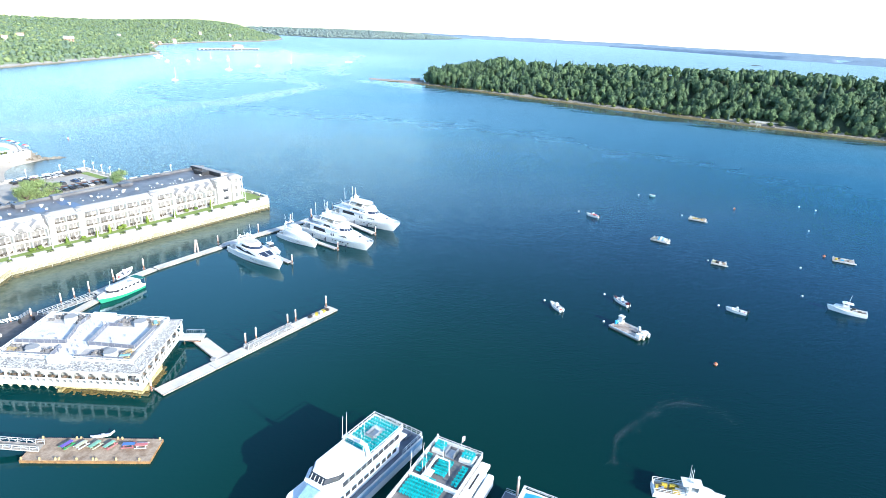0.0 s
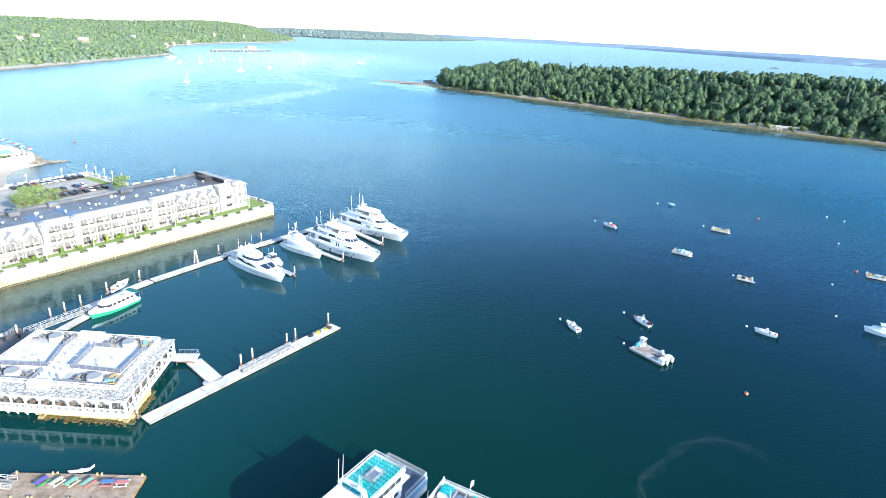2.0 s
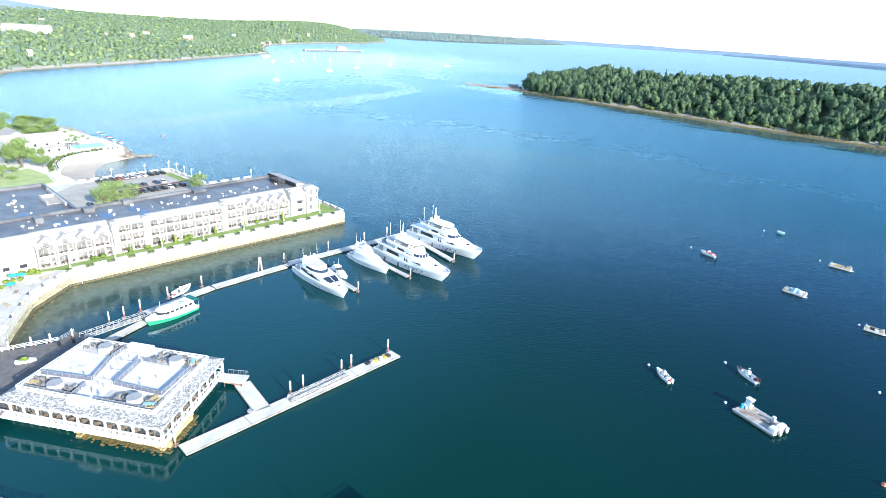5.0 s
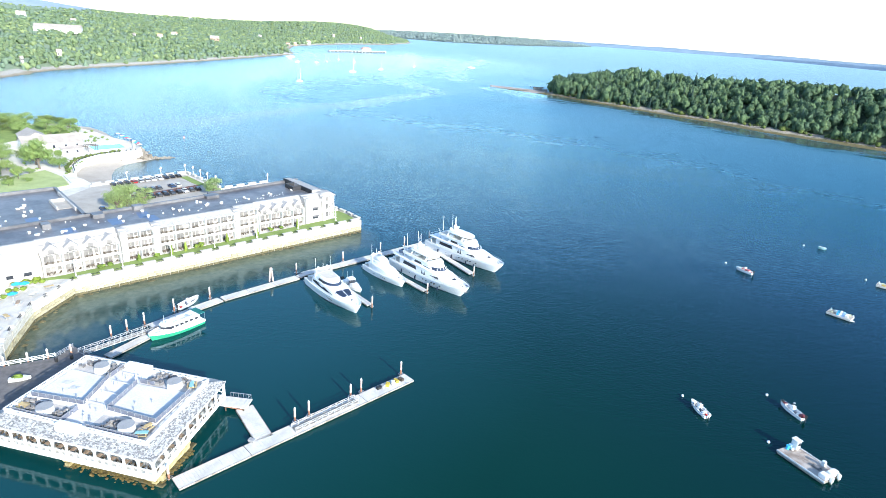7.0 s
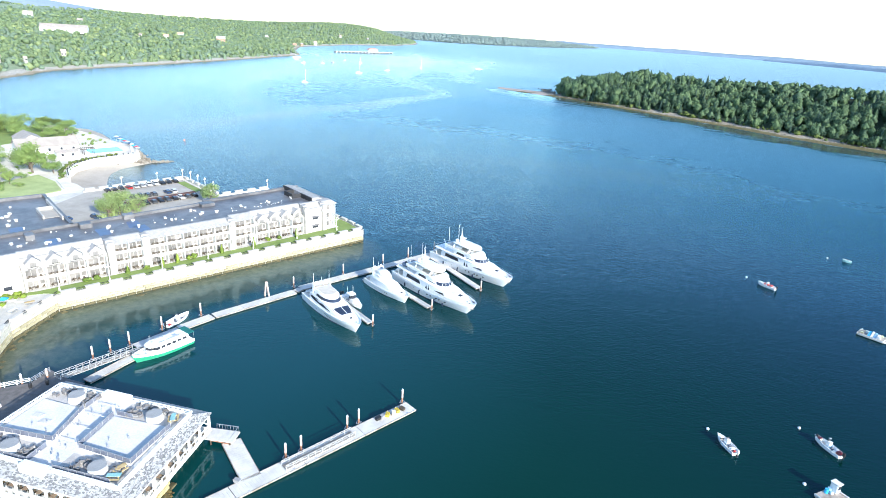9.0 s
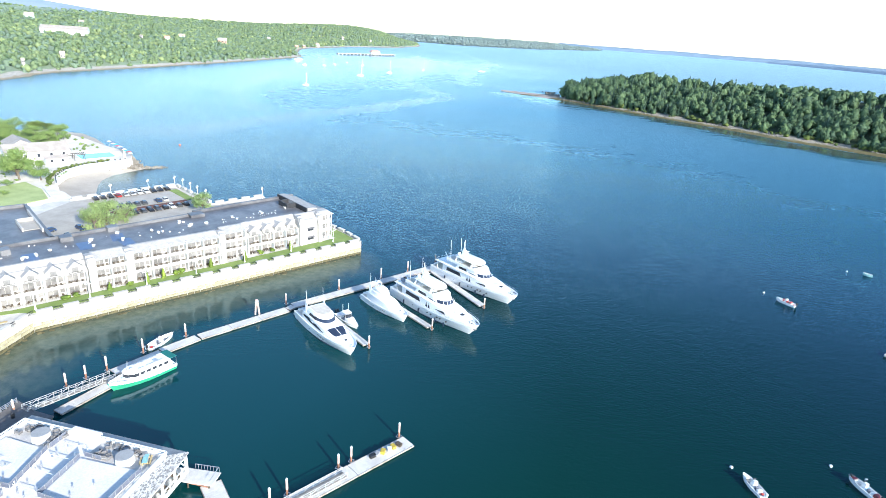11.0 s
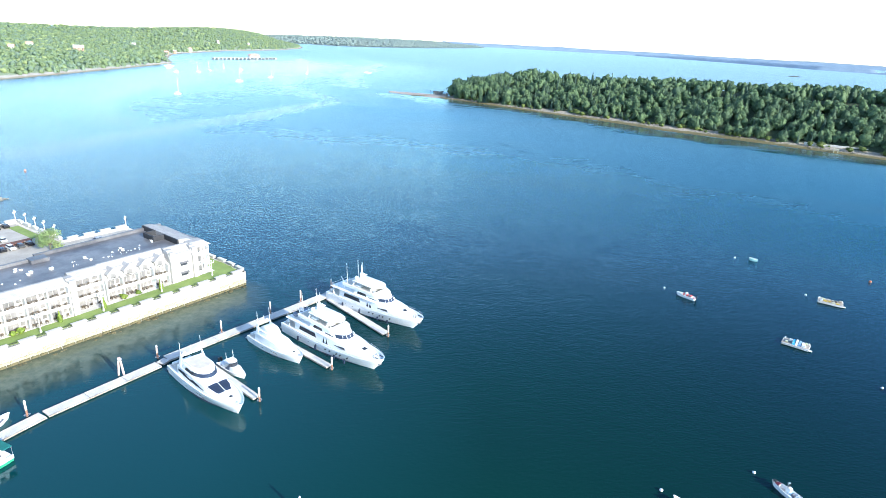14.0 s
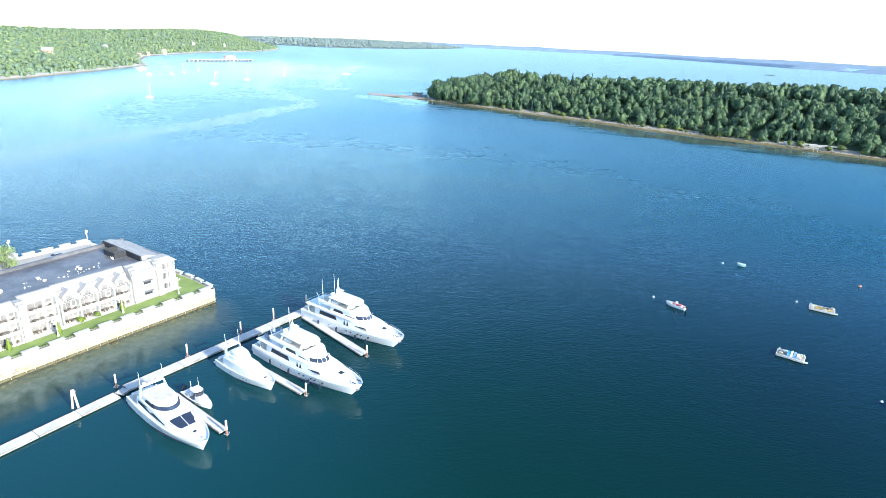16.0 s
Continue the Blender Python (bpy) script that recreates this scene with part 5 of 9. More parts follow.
house("pergola_building", pose(-252, 279, 4.3, 0, 0, 60), 9, 5, 3.0, 1.0, "low white poolside pavilion with pale roof", "white_paint", "pale_roof")
M["rough_grass"] = material("sun_bleached_grass", (0.42, 0.47, 0.2), (0.32, 0.38, 0.15), 0.2, 14, 0.95, bump=0.5, depth=0.05)
grass_park = solid("park_lawn", prism([(-236, 248), (-222, 243), (-209, 234), (-212, 220.5), (-222, 212), (-236, 215), (-238, 232)], 4.2, 4.4), "rough_grass", "green park lawn beside the path", "lawn", kind="structure")
solid("park_road", prism([(-239, 213), (-300, 190), (-330, 235), (-282, 246), (-247, 246), (-239.5, 237)], 4.2, 4.34), "asphalt", "pale worn asphalt drive beside the park", "road", kind="structure")
low = thing("low_wall", pose(0, 0, 0), "low white garden wall beside the lawn", "wall", kind="structure")
for (x0, y0), (x1, y1) in (((-222, 244), (-208, 234.6)), ((-208, 234.6), (-204.5, 227)), ((-204.5, 227), (-211, 219))):
    part("wall_run", bevelled(B((0, math.dist((x0, y0), (x1, y1)), -0.25, 0.25, 4.1, 5.1)), 0.04, 1), "white_paint", low).matrix_basis = pose(x0, y0, 0, 0, 0, math.degrees(math.atan2(y1 - y0, x1 - x0)))
for k, (x, y, h, w) in enumerate(((-240, 249, 12, 14), (-247, 254, 11, 12), (-233, 253, 8, 8), (-233, 232, 5, 5), (-238, 226, 6, 6), (-246, 229, 6, 7), (-300, 326, 9, 9), (-308, 318, 9, 10), (-318, 326, 9, 10), (-328, 318, 10, 11), (-296, 316, 7, 8), (-312, 306, 9, 10), (-326, 304, 10, 11), (-338, 312, 10, 11), (-292, 322, 6, 7), (-322, 290, 10, 12), (-334, 296, 9, 10), (-270, 258, 8, 9), (-282, 264, 9, 10), (-300, 272, 9, 10), (-309, 284, 9, 10), (-262, 250, 8, 9), (-227, 222, 4, 4), (-303, 330, 8, 9), (-311, 331, 8, 9), (-322, 333, 8, 9), (-333, 328, 9, 10), (-342, 322, 9, 10), (-318, 311, 8, 10), (-304, 300, 8, 9), (-294, 308, 6, 7), (-328, 312, 9, 10), (-256, 258, 8, 9), (-248, 240, 7, 7), (-266, 242, 7, 8), (-236, 240, 4, 5), (-232, 226, 4, 5), (-226, 230, 3, 4))):
    tree(pose(x, y, 4.2), h * (1.2 if k < 6 else 0.85), w * (1.0 if k < 6 else 1.15), 420, "bright_leaf" if k % 4 or k < 3 else "leaf", "broad green tree on the shore park", seed=30 + k)
solid("hill_lawn", prism([(-290, 318), (-312, 334), (-343, 318), (-357, 242), (-330, 236), (-300, 262), (-296, 300)], 4.2, 4.42), "grass", "rough green grass under the shore trees", "lawn", kind="structure")
rgs = np.random.default_rng(91)
for k in range(70):
    if k < 16:
        f = k / 15
        x, y = -221 - 16 * math.sin(f * 1.5) - 2.4, 247 + 38 * f
    else:
        x, y = (rgs.uniform(-275, -238), rgs.uniform(216, 262)) if k < 40 else (rgs.uniform(-306, -284), rgs.uniform(308, 334)) if k < 52 else (rgs.uniform(-276, -262), rgs.uniform(303, 319))
    v0, t0 = crown("leaf", 70, rgs)
    s_w, s_h = rgs.uniform(0.8, 2.0), rgs.uniform(0.7, 1.5)
    ob = tagged(new("shrub", from_arrays("foliage", v0 * np.array((s_w, s_w, s_h)), t0, "bright_leaf")), "rounded pale green shrub beside the path", "shrub", "path shrubs")
    ob.matrix_basis = pose(x, y, 4.25)
shore_cars = [(-262, 226, 20), (-268, 230, 20), (-274, 222, 110), (-256, 222, 20)]
for k, (x, y, a) in enumerate(shore_cars):
    copy_thing(models[(0, 2, 3, 0)[k]], pose(x, y, 4.36, 0, 0, a))

# terrace with blue umbrellas beside the hotel


def parasol(m, mat, label):
    p = thing("parasol", m, label, "umbrella", "terrace parasols")
    part("canopy", C((0, 0, 2.2), (0, 0, 2.7), 1.25, 0.08, 8), mat, p)
    part("pole", C((0, 0, 0), (0, 0, 2.3), 0.04, n=6), "steel", p)
    part("base_plate", C((0, 0, 0), (0, 0, 0.1), 0.35, n=10), "concrete", p)
    return p


M["navy_canvas"] = material("navy_canvas", (0.05, 0.07, 0.16), None, 1, 8, 0.8, bump=0.1)
M["azure"] = material("azure_canvas", (0.05, 0.42, 0.7), (0.04, 0.35, 0.6), 0.6, 9, 0.8, bump=0.1)
for u, v in ((-11.0, 0.2), (-12.6, 0.9)):
    parasol(at(u, v, LAWN - 0.05), "azure", "open azure blue parasol on the paved terrace")
for k in range(16):
    copy_thing(lounger, at(-8.0 - k * 1.2, 0.6 + (k % 3) * 2.0 - k * 0.12, LAWN - 0.05, 70 + 13 * (k % 4)))
for k, (u, v) in enumerate(((-25, -2), (-27, -3), (-29, -2), (-24, 0))):
    parasol(at(u, v, LAWN - 0.05), "white_paint", "open white parasol on the paved terrace")

for k in range(11):
    parasol(pose(-233.5 - k * 2.9, 305.5 + k * 1.75 + 0.5 * (k % 2), 4.3), ("white_paint", "red", "azure", "white_paint", "navy_canvas")[k % 5], "open %s parasol by the pool rocks" % ("white", "red", "blue", "white", "dark blue")[k % 5])

# ---- docks, piles and gangways ----
def dock_run(a, b, width, n, label, z=0.55, skip=()):
    """Floating sections from a to b, laid along their centre line."""
    run, ang = math.dist(a, b), math.degrees(math.atan2(b[1] - a[1], b[0] - a[0]))
    L = run / n - 0.12
    d = thing("dock_float", pose(a[0], a[1], 0, 0, 0, ang) @ pose(run / n / 2, 0, 0), label, "dock", "floating docks")
    boards = bmesh.new()
    k, w = 0, L / max(6, round(L / 0.62))
    for k in range(round(L / w)):
        B((-L / 2 + k * w + 0.012, -L / 2 + (k + 1) * w - 0.012, -width / 2 + 0.12, width / 2 - 0.12, z - 0.07, z), bm=boards)
    part("decking", boards, "dock", d)
    part("frame", bevelled(B((-L / 2, L / 2, -width / 2, -width / 2 + 0.12, z - 0.35, z + 0.03), (-L / 2, L / 2, width / 2 - 0.12, width / 2, z - 0.35, z + 0.03), (-L / 2, -L / 2 + 0.1, -width / 2 + 0.12, width / 2 - 0.12, z - 0.3, z - 0.08), (L / 2 - 0.1, L / 2, -width / 2 + 0.12, width / 2 - 0.12, z - 0.3, z - 0.08)), 0.015, 1), "dock_edge", d, "grey timber edge beam")
    part("pontoon", bevelled(B((-L / 2 + 0.3, L / 2 - 0.3, -width / 2 + 0.15, width / 2 - 0.15, -0.5, z - 0.36)), 0.08, 1), "black", d, "black plastic pontoon")
    for x in (-L / 3, L / 3):
        for y in (-width / 2 + 0.25, width / 2 - 0.25):
            part("cleat", B((x - 0.18, x + 0.18, y - 0.03, y + 0.03, z + 0.07, z + 0.12), (x - 0.08, x - 0.04, y - 0.03, y + 0.03, z, z + 0.08), (x + 0.04, x + 0.08, y - 0.03, y + 0.03, z, z + 0.08)), "steel", d)
    for k in range(1, n):
        copy_thing(d, pose(a[0], a[1], 0, 0, 0, ang) @ pose((k + 0.5) * run / n, 0, 0))
    return d


M["dock_edge"] = material("grey_edge_timber", (0.4, 0.36, 0.31), (0.22, 0.19, 0.16), 0.9, 8, 0.8, bump=0.3)
dock_run((-103.2, 150.2), (-99.2, 161.0), 3.0, 1, "pale wooden floating dock at the gangway foot")
dock_run((-102.5, 135.0), (-99.8, 149.7), 2.6, 1, "grey floating dock below the truss gangway")
dock_run((-99.6, 161.4), (-96.0, 170.0), 3.0, 1, "pale weathered floating dock behind the tour boat")
dock_run((-95.8, 170.4), (-83.4, 192.0), 2.9, 3, "pale weathered floating dock leading along the sea wall")
dock_run((-83.3, 192.3), (-82.7, 194.6), 2.2, 1, "short float joining two floating docks")
dock_run((-83.0, 194.8), (-53.6, 239.2), 3.1, 4, "pale weathered floating dock behind the yachts")
dock_run((-71.5, 193.5), (-55.6, 182.2), 1.9, 1, "narrow finger float beside a white yacht")
dock_run((-60.8, 209.5), (-43.2, 197.4), 1.9, 1, "narrow finger float between white yachts")
dock_run((-53.0, 235.3), (-32.3, 216.2), 2.4, 2, "finger float beside the outermost yacht")
dock_run((-62.4, 105.6), (-34.0, 150.6), 3.5, 4, "long pale floating dock off the restaurant")
dock_run((-63.0, 128.3), (-54.2, 120.9), 3.6, 1, "short pale float joining the long dock")


def pile(x, y, top, white=0.55, lean=0.0):
    p = thing("mooring_pile", pose(x, y, 0, 0, lean, 0), "round mooring pile with white sleeve and cap", "pile", "dock piles")
    part("shaft", C((0, 0, -3), (0, 0, top * (1 - white)), 0.2, n=12), "pile", p, "rust brown pile shaft")
    part("sleeve", C((0, 0, top * (1 - white)), (0, 0, top), 0.225, 0.22, n=12), "sleeve", p)
    part("cap", C((0, 0, top), (0, 0, top + 0.35), 0.25, 0.05, n=12), "white_paint", p)
    part("pile_hoop", B((-0.45, 0.45, -0.45, -0.36, 0.45, 0.55), (-0.45, 0.45, 0.36, 0.45, 0.45, 0.55), (-0.45, -0.36, -0.36, 0.36, 0.45, 0.55), (0.36, 0.45, -0.36, 0.36, 0.45, 0.55)), "steel", p)
    return p


M["sleeve"] = material("sun_bleached_sleeve", (0.68, 0.55, 0.48), (0.52, 0.36, 0.3), 0.6, 8, 0.6, bump=0.1)
for x, y, top in ((-85.4, 195.2, 4.3), (-75.6, 209.6, 4.6), (-66.9, 222.6, 4.8), (-60.9, 231.8, 4.8), (-54.2, 241.9, 4.8), (-99.1, 169.6, 3.7), (-103.2, 159.6, 3.8), (-108.0, 142.6, 3.5), (-105.0, 150.5, 3.8), (-106.9, 146.6, 3.3), (-54.7, 181.5, 4.3), (-42.4, 196.7, 4.2), (-31.6, 215.3, 4.2), (-51.2, 127.7, 3.4), (-49.4, 130.3, 3.7), (-43.9, 139.2, 3.3), (-42.4, 141.6, 3.6), (-36.3, 151.3, 3.5), (-64.4, 106.6, 3.0)):
    pile(x, y, top - (0.9 if top > 4 else 0.0))
dolphin = thing("pile_cluster", pose(-89.6, 186.9, 0), "cluster of leaning pale piles beside the dock", "pile")
for dx, dy in ((-0.5, 0), (0.5, 0.1), (0, 0.7)):
    part("shaft", C((dx * 1.8, dy * 1.8, -3), (dx * 0.35, dy * 0.3, 4.6), 0.26, 0.22, 10), "sleeve", dolphin)
part("lashing", C((0, 0.15, 4.0), (0, 0.15, 4.25), 0.5, n=12), "steel", dolphin)


M["truss_paint"] = material("worn_white_metal", (0.5, 0.5, 0.49), (0.4, 0.4, 0.39), 0.8, 9, 0.5, bump=0.05)


def gangway(a, b, width, label, high=1.0):
    a, b = Vector(a), Vector(b)
    run = (b - a).length
    turn = Matrix.Translation(a) @ (b - a).to_track_quat("X", "Z").to_matrix().to_4x4()
    g = thing("gangway", turn, label, "gangway")
    part("decking", B((0, run, -width / 2, width / 2, -0.08, 0)), "dock_edge", g)
    for y in (-width / 2, width / 2):
        t = B((0, run, y - 0.045, y + 0.045, high - 0.08, high), (0, run, y - 0.06, y + 0.06, -0.16, -0.04), (0, run, y - 0.04, y + 0.04, high * 0.5, high * 0.5 + 0.07))
        n = round(run / 1.5)
        for k in range(n + 1):
            x = k * run / n
            B((x - 0.05, x + 0.05, y - 0.05, y + 0.05, 0, high), bm=t)
            if k < n:
                x1 = (k + 1) * run / n
                C((x, y, 0 if k % 2 else high), (x1, y, high if k % 2 else 0), 0.035, n=5, bm=t)
        part("truss", t, "truss_paint", g, "pale grey truss railing")
    return g


gangway((-105.4, 131.0, 3.0), (-101.8, 148.6, 0.75), 1.9, "white truss gangway down to the floating dock")
gangway((-50.0, 124.9, 0.75), (-41.9, 137.6, 0.95), 1.6, "white truss gangway stowed along the dock")
gangway((-92.0, 83.2, 3.4), (-74.4, 85.9, 0.9), 2.0, "white truss gangway down to the picnic float")

# pier deck west of the restaurant
pier = thing("pier_deck", pose(0, 0, 0), "weathered wooden pier deck darkened for shade beside the restaurant", "pier", kind="structure")
PIER = [(-98.5, 107), (-99.2, 131.5), (-104.0, 131.6), (-109.3, 133.0), (-109.0, 128.0), (-118.5, 119.0), (-128, 112), (-128, 100), (-98.5, 100)]
# board colour is darkened for the shade lying beside the restaurant
part("decking", prism(PIER, 2.6, 2.95), material("shade_dark_pier_boards", (0.17, 0.155, 0.145), (0.11, 0.1, 0.095), 0.8, 9, 0.8, bump=0.3), pier)
part("fascia", prism([(-98.7, 107), (-99.4, 131.3), (-104.0, 131.4), (-109.0, 132.6), (-108.7, 128.2), (-118.2, 119.2), (-127.7, 112), (-127.7, 100.3), (-98.7, 100.3)], 2.2, 2.58), "timber", pier)
for x, y in ((-100, 130), (-103.5, 130.5), (-107.5, 131), (-108, 127), (-112, 123), (-116, 120), (-121, 115), (-101, 124), (-101, 117)):
    part("post", C((x, y, -3), (x, y, 2.2), 0.22, n=8), "timber", pier)
def fence(line, z, high, mat, name, label, step=1.6):
    f = thing(name, pose(0, 0, z), label, "railing")
    for (x0, y0), (x1, y1) in zip(line, line[1:]):
        run, ang = math.dist((x0, y0), (x1, y1)), math.degrees(math.atan2(y1 - y0, x1 - x0))
        m = pose(x0, y0, 0, 0, 0, ang)
        for h in (high - 0.06, high * 0.62, high * 0.3):
            part("rail", B((0, run, -0.05, 0.05, h, h + 0.1)), mat, f).matrix_basis = m
        for k in range(max(2, round(run / step)) + 1):
            part("post", B((-0.09, 0.09, -0.09, 0.09, 0, high + 0.1)), mat, f).matrix_basis = m @ pose(k * run / max(2, round(run / step)), 0, 0)
    return f


fence([(-109.2, 127.9), (-118.4, 119.2), (-127.5, 112.2)], 2.95, 1.1, "white_paint", "white_railing", "white wooden railing along the pier deck", 2.0)
fence([(-108.9, 132.4), (-109.0, 128.0)], 2.95, 1.0, "steel", "steel_railing", "grey railing at the gangway head", 1.2)
for x, y in ((-110.5, 127.3), (-113.2, 124.8), (-116.2, 121.8), (-107.6, 130.6)):
    pile(x, y, 4.9, 0.3)


def planter(x, y, turn):
    p = thing("boat_planter", pose(x, y, 2.95, 0, 0, turn), "white rowing boat planter filled with yellow flowers", "planter")
    part("boat_shell", loft([[Vector((x0, w, 0.75)), Vector((x0, w * 0.7, 0.1)), Vector((x0, -w * 0.7, 0.1)), Vector((x0, -w, 0.75))] for x0, w in ((-1.9, 0.5), (-0.8, 0.8), (0.6, 0.8), (2.0, 0.08))]), "white_paint", p)
    rg = np.random.default_rng(2)
    v0, t0 = crown("leaf", 60, rg)
    ob = new("flowers", from_arrays("flowers", v0 * np.array((2.4, 1.4, 1.0)) + np.array((-0.2, 0, 0.5)), t0, "shrub"))
    ob.parent = p
    ob["label"] = "bushy yellow green flowers"


planter(-108.6, 118.6, 40)
bin_t = thing("litter_bin", pose(-105.5, 128.6, 2.95), "black round litter bin on the pier deck", "bin")
part("body", C((0, 0, 0), (0, 0, 0.95), 0.32, 0.36), "black", bin_t)
part("lid", C((0, 0, 0.95), (0, 0, 1.15), 0.38, 0.2), "black", bin_t)
copy_thing(bin_t, pose(-107.6, 126.6, 2.95))

# picnic float
fl = thing("picnic_float", pose(-65.2, 86.7, 0, 0, 0, 5.0), "brown weathered timber float with mooring posts", "float")
boards = bmesh.new()
for k in range(21):
    B((-11.5, 11.5, -3.1 + k * 0.295, -3.1 + k * 0.295 + 0.275, 0.58, 0.66), bm=boards)
part("decking", boards, "deck", fl)
part("frame", B((-11.5, 11.5, -3.15, -2.95, -0.1, 0.57), (-11.5, 11.5, 2.95, 3.15, -0.1, 0.57), (-11.5, -11.3, -2.95, 2.95, -0.1, 0.57), (11.3, 11.5, -2.95, 2.95, -0.1, 0.57)), material("orange_brown_timber", (0.36, 0.2, 0.08), (0.2, 0.11, 0.05), 0.9, 8, 0.75, bump=0.3), fl, "orange brown edge beam")
part("pontoon", B((-11, 11, -2.8, 2.8, -0.5, 0.1)), "black", fl)
for x, y in ((-11.2, -2.9), (-8.0, -2.9), (-5.2, -2.9), (-4.6, -2.9), (-1.5, -2.9), (1.4, -2.9), (2.0, -2.9), (5.5, -2.9), (9.6, -2.9), (-10.6, 2.9), (-4.4, 2.9), (-3.6, 2.9), (3.2, 2.9), (4.0, 2.9), (11.0, 2.9)):
    part("bollard", bevelled(B((x - 0.14, x + 0.14, y - 0.14, y + 0.14, 0.6, 1.15)), 0.03, 1), "cedar", fl, "pale yellow timber bollard")


def picnic_table(m, paint, bench, label):
    t = thing("picnic_table", m, label, "table", "picnic tables")
    part("tabletop", bevelled(B((-1.1, 1.1, -0.42, 0.42, 0.7, 0.77)), 0.02, 1), paint, t)
    for y in (-0.78, 0.78):
        part("bench_seat", bevelled(B((-1.1, 1.1, y - 0.14, y + 0.14, 0.4, 0.46)), 0.02, 1), bench, t)
    for x in (-0.75, 0.75):
        part("leg_frame", B((x - 0.05, x + 0.05, -0.8, 0.8, 0.32, 0.4), (x - 0.04, x + 0.04, -0.45, -0.3, 0, 0.7), (x - 0.04, x + 0.04, 0.3, 0.45, 0, 0.7)), bench, t)


hues = {"purple": (0.2, 0.12, 0.5), "leafgreen": (0.05, 0.4, 0.12), "cream": (0.62, 0.6, 0.4), "mint": (0.25, 0.5, 0.35), "seablue": (0.1, 0.22, 0.5), "coral": (0.6, 0.2, 0.2)}
for n, c in hues.items():
    M[n] = material(n + "_bench_paint", c, None, 0.8, 9, 0.55, bump=0.1)
for x, y, a, c1, c2, word in ((-5.0, 0.6, 62, "purple", "leafgreen", "purple"), (-2.4, 0.6, 62, "cream", "white_paint", "cream"), (0.1, 0.6, 62, "mint", "cream", "mint green"), (2.7, 0.6, 62, "mint", "coral", "mint green"), (6.2, 0.7, 4, "seablue", "coral", "blue"), (8.6, 0.6, 4, "coral", "white_paint", "coral red")):
    picnic_table(pose(-65.2, 86.7, 0, 0, 0, 5.0) @ pose(x, y, 0.66, 0, 0, a), c1, c2, "%s painted wooden picnic table on the float" % word)
skiff = thing("paddle_craft", pose(-66.0, 91.0, 0.0, 0, 0, 20), "white inflatable paddle craft floating beside the float", "kayak")
part("hull", loft([[Vector((x, w * math.cos(g), 0.22 + 0.25 * math.sin(g) + up)) for g in np.linspace(0, math.tau, 9)[:-1]] for x, w, up in ((-2.1, 0.1, 0.25), (-1.4, 0.4, 0.05), (0, 0.5, 0.0), (1.3, 0.42, 0.1), (2.2, 0.14, 0.75))]), "white_paint", skiff, smooth=True)
part("seat", bevelled(B((-0.3, 0.3, -0.3, 0.3, 0.4, 0.6)), 0.05, 1), "concrete", skiff)

# ---- boats ----
M["navy"] = material("navy_hull_paint", (0.02, 0.03, 0.06), None, 1, 8, 0.3, bump=0.02)
M["paleblue"] = material("pale_blue_hull", (0.35, 0.55, 0.75), None, 1, 8, 0.4, bump=0.02)
M["maroon"] = material("dark_red_paint", (0.12, 0.012, 0.02), None, 1, 8, 0.4, bump=0.02)
M["yellow"] = material("yellow_wire_trap", (0.62, 0.45, 0.05), (0.4, 0.28, 0.04), 2, 6, 0.6, bump=0.3)


def hull_bm(L, beam, stern, bow, draft=0.9, rake=0.1, sharp=2.3, flare=0.72, n=16, tumble=1.0):
    """A hull from stern (x = -L/2) to bow (x = L/2), decked over at the sheer."""
    rings = []
    for k in range(n + 1):
        s = k / n
        b = beam / 2 * (0.9 + 0.1 * min(1, s / 0.3)) * max(0.015, 1 - max(0.0, (s - 0.42) / 0.58) ** sharp)
        h = stern + (bow - stern) * s ** 1.8
        fl = 0.94 - (0.94 - flare) * s ** 2
        top, low = -L / 2 + s * L, -L / 2 + s * L * (1 - rake)
        mid = (top * 0.45 + low * 0.55)
        d = draft * (1 - 0.75 * max(0, (s - 0.6) / 0.4) ** 2)
        rings.append([Vector((top, b, h)), Vector((mid, b * (fl + 1) / 2, h * 0.5)), Vector((low, b * fl * 0.96, 0.02)), Vector((low, b * 0.55, -d * 0.7)), Vector((low, 0, -d)), Vector((low, -b * 0.55, -d * 0.7)), Vector((low, -b * fl * 0.96, 0.02)), Vector((mid, -b * (fl + 1) / 2, h * 0.5)), Vector((top, -b, h))])
    return loft(rings)


def open_hull_bm(L, beam, stern, bow, n=12):
    """An open boat's shell with a well inside."""
    rings = []
    for k in range(n + 1):
        s = k / n
        b = beam / 2 * (0.88 + 0.12 * min(1, s / 0.3)) * max(0.03, 1 - max(0.0, (s - 0.42) / 0.58) ** 2.2)
        h = stern + (bow - stern) * s ** 1.8
        x = -L / 2 + s * L
        xl = -L / 2 + s * L * 0.93
        i = b * 0.84
        f = 0.32 if 0.04 < s < 0.9 else h - 0.05
        rings.append([Vector((x, b, h)), Vector((xl, b * 0.78, 0.0)), Vector((xl, 0, -0.35)), Vector((xl, -b * 0.78, 0.0)), Vector((x, -b, h)), Vector((x, -i, h)), Vector((x * 0.98, -i * 0.85, f)), Vector((x * 0.98, 0, f - 0.02)), Vector((x * 0.98, i * 0.85, f)), Vector((x, i, h))])
    return loft(rings)


def sheer(L, beam, stern, bow, x, sharp=3.0):
    s = (x + L / 2) / L
    return beam / 2 * (0.9 + 0.1 * min(1, s / 0.3)) * max(0.015, 1 - max(0.0, (s - 0.42) / 0.58) ** sharp), stern + (bow - stern) * s ** 1.8


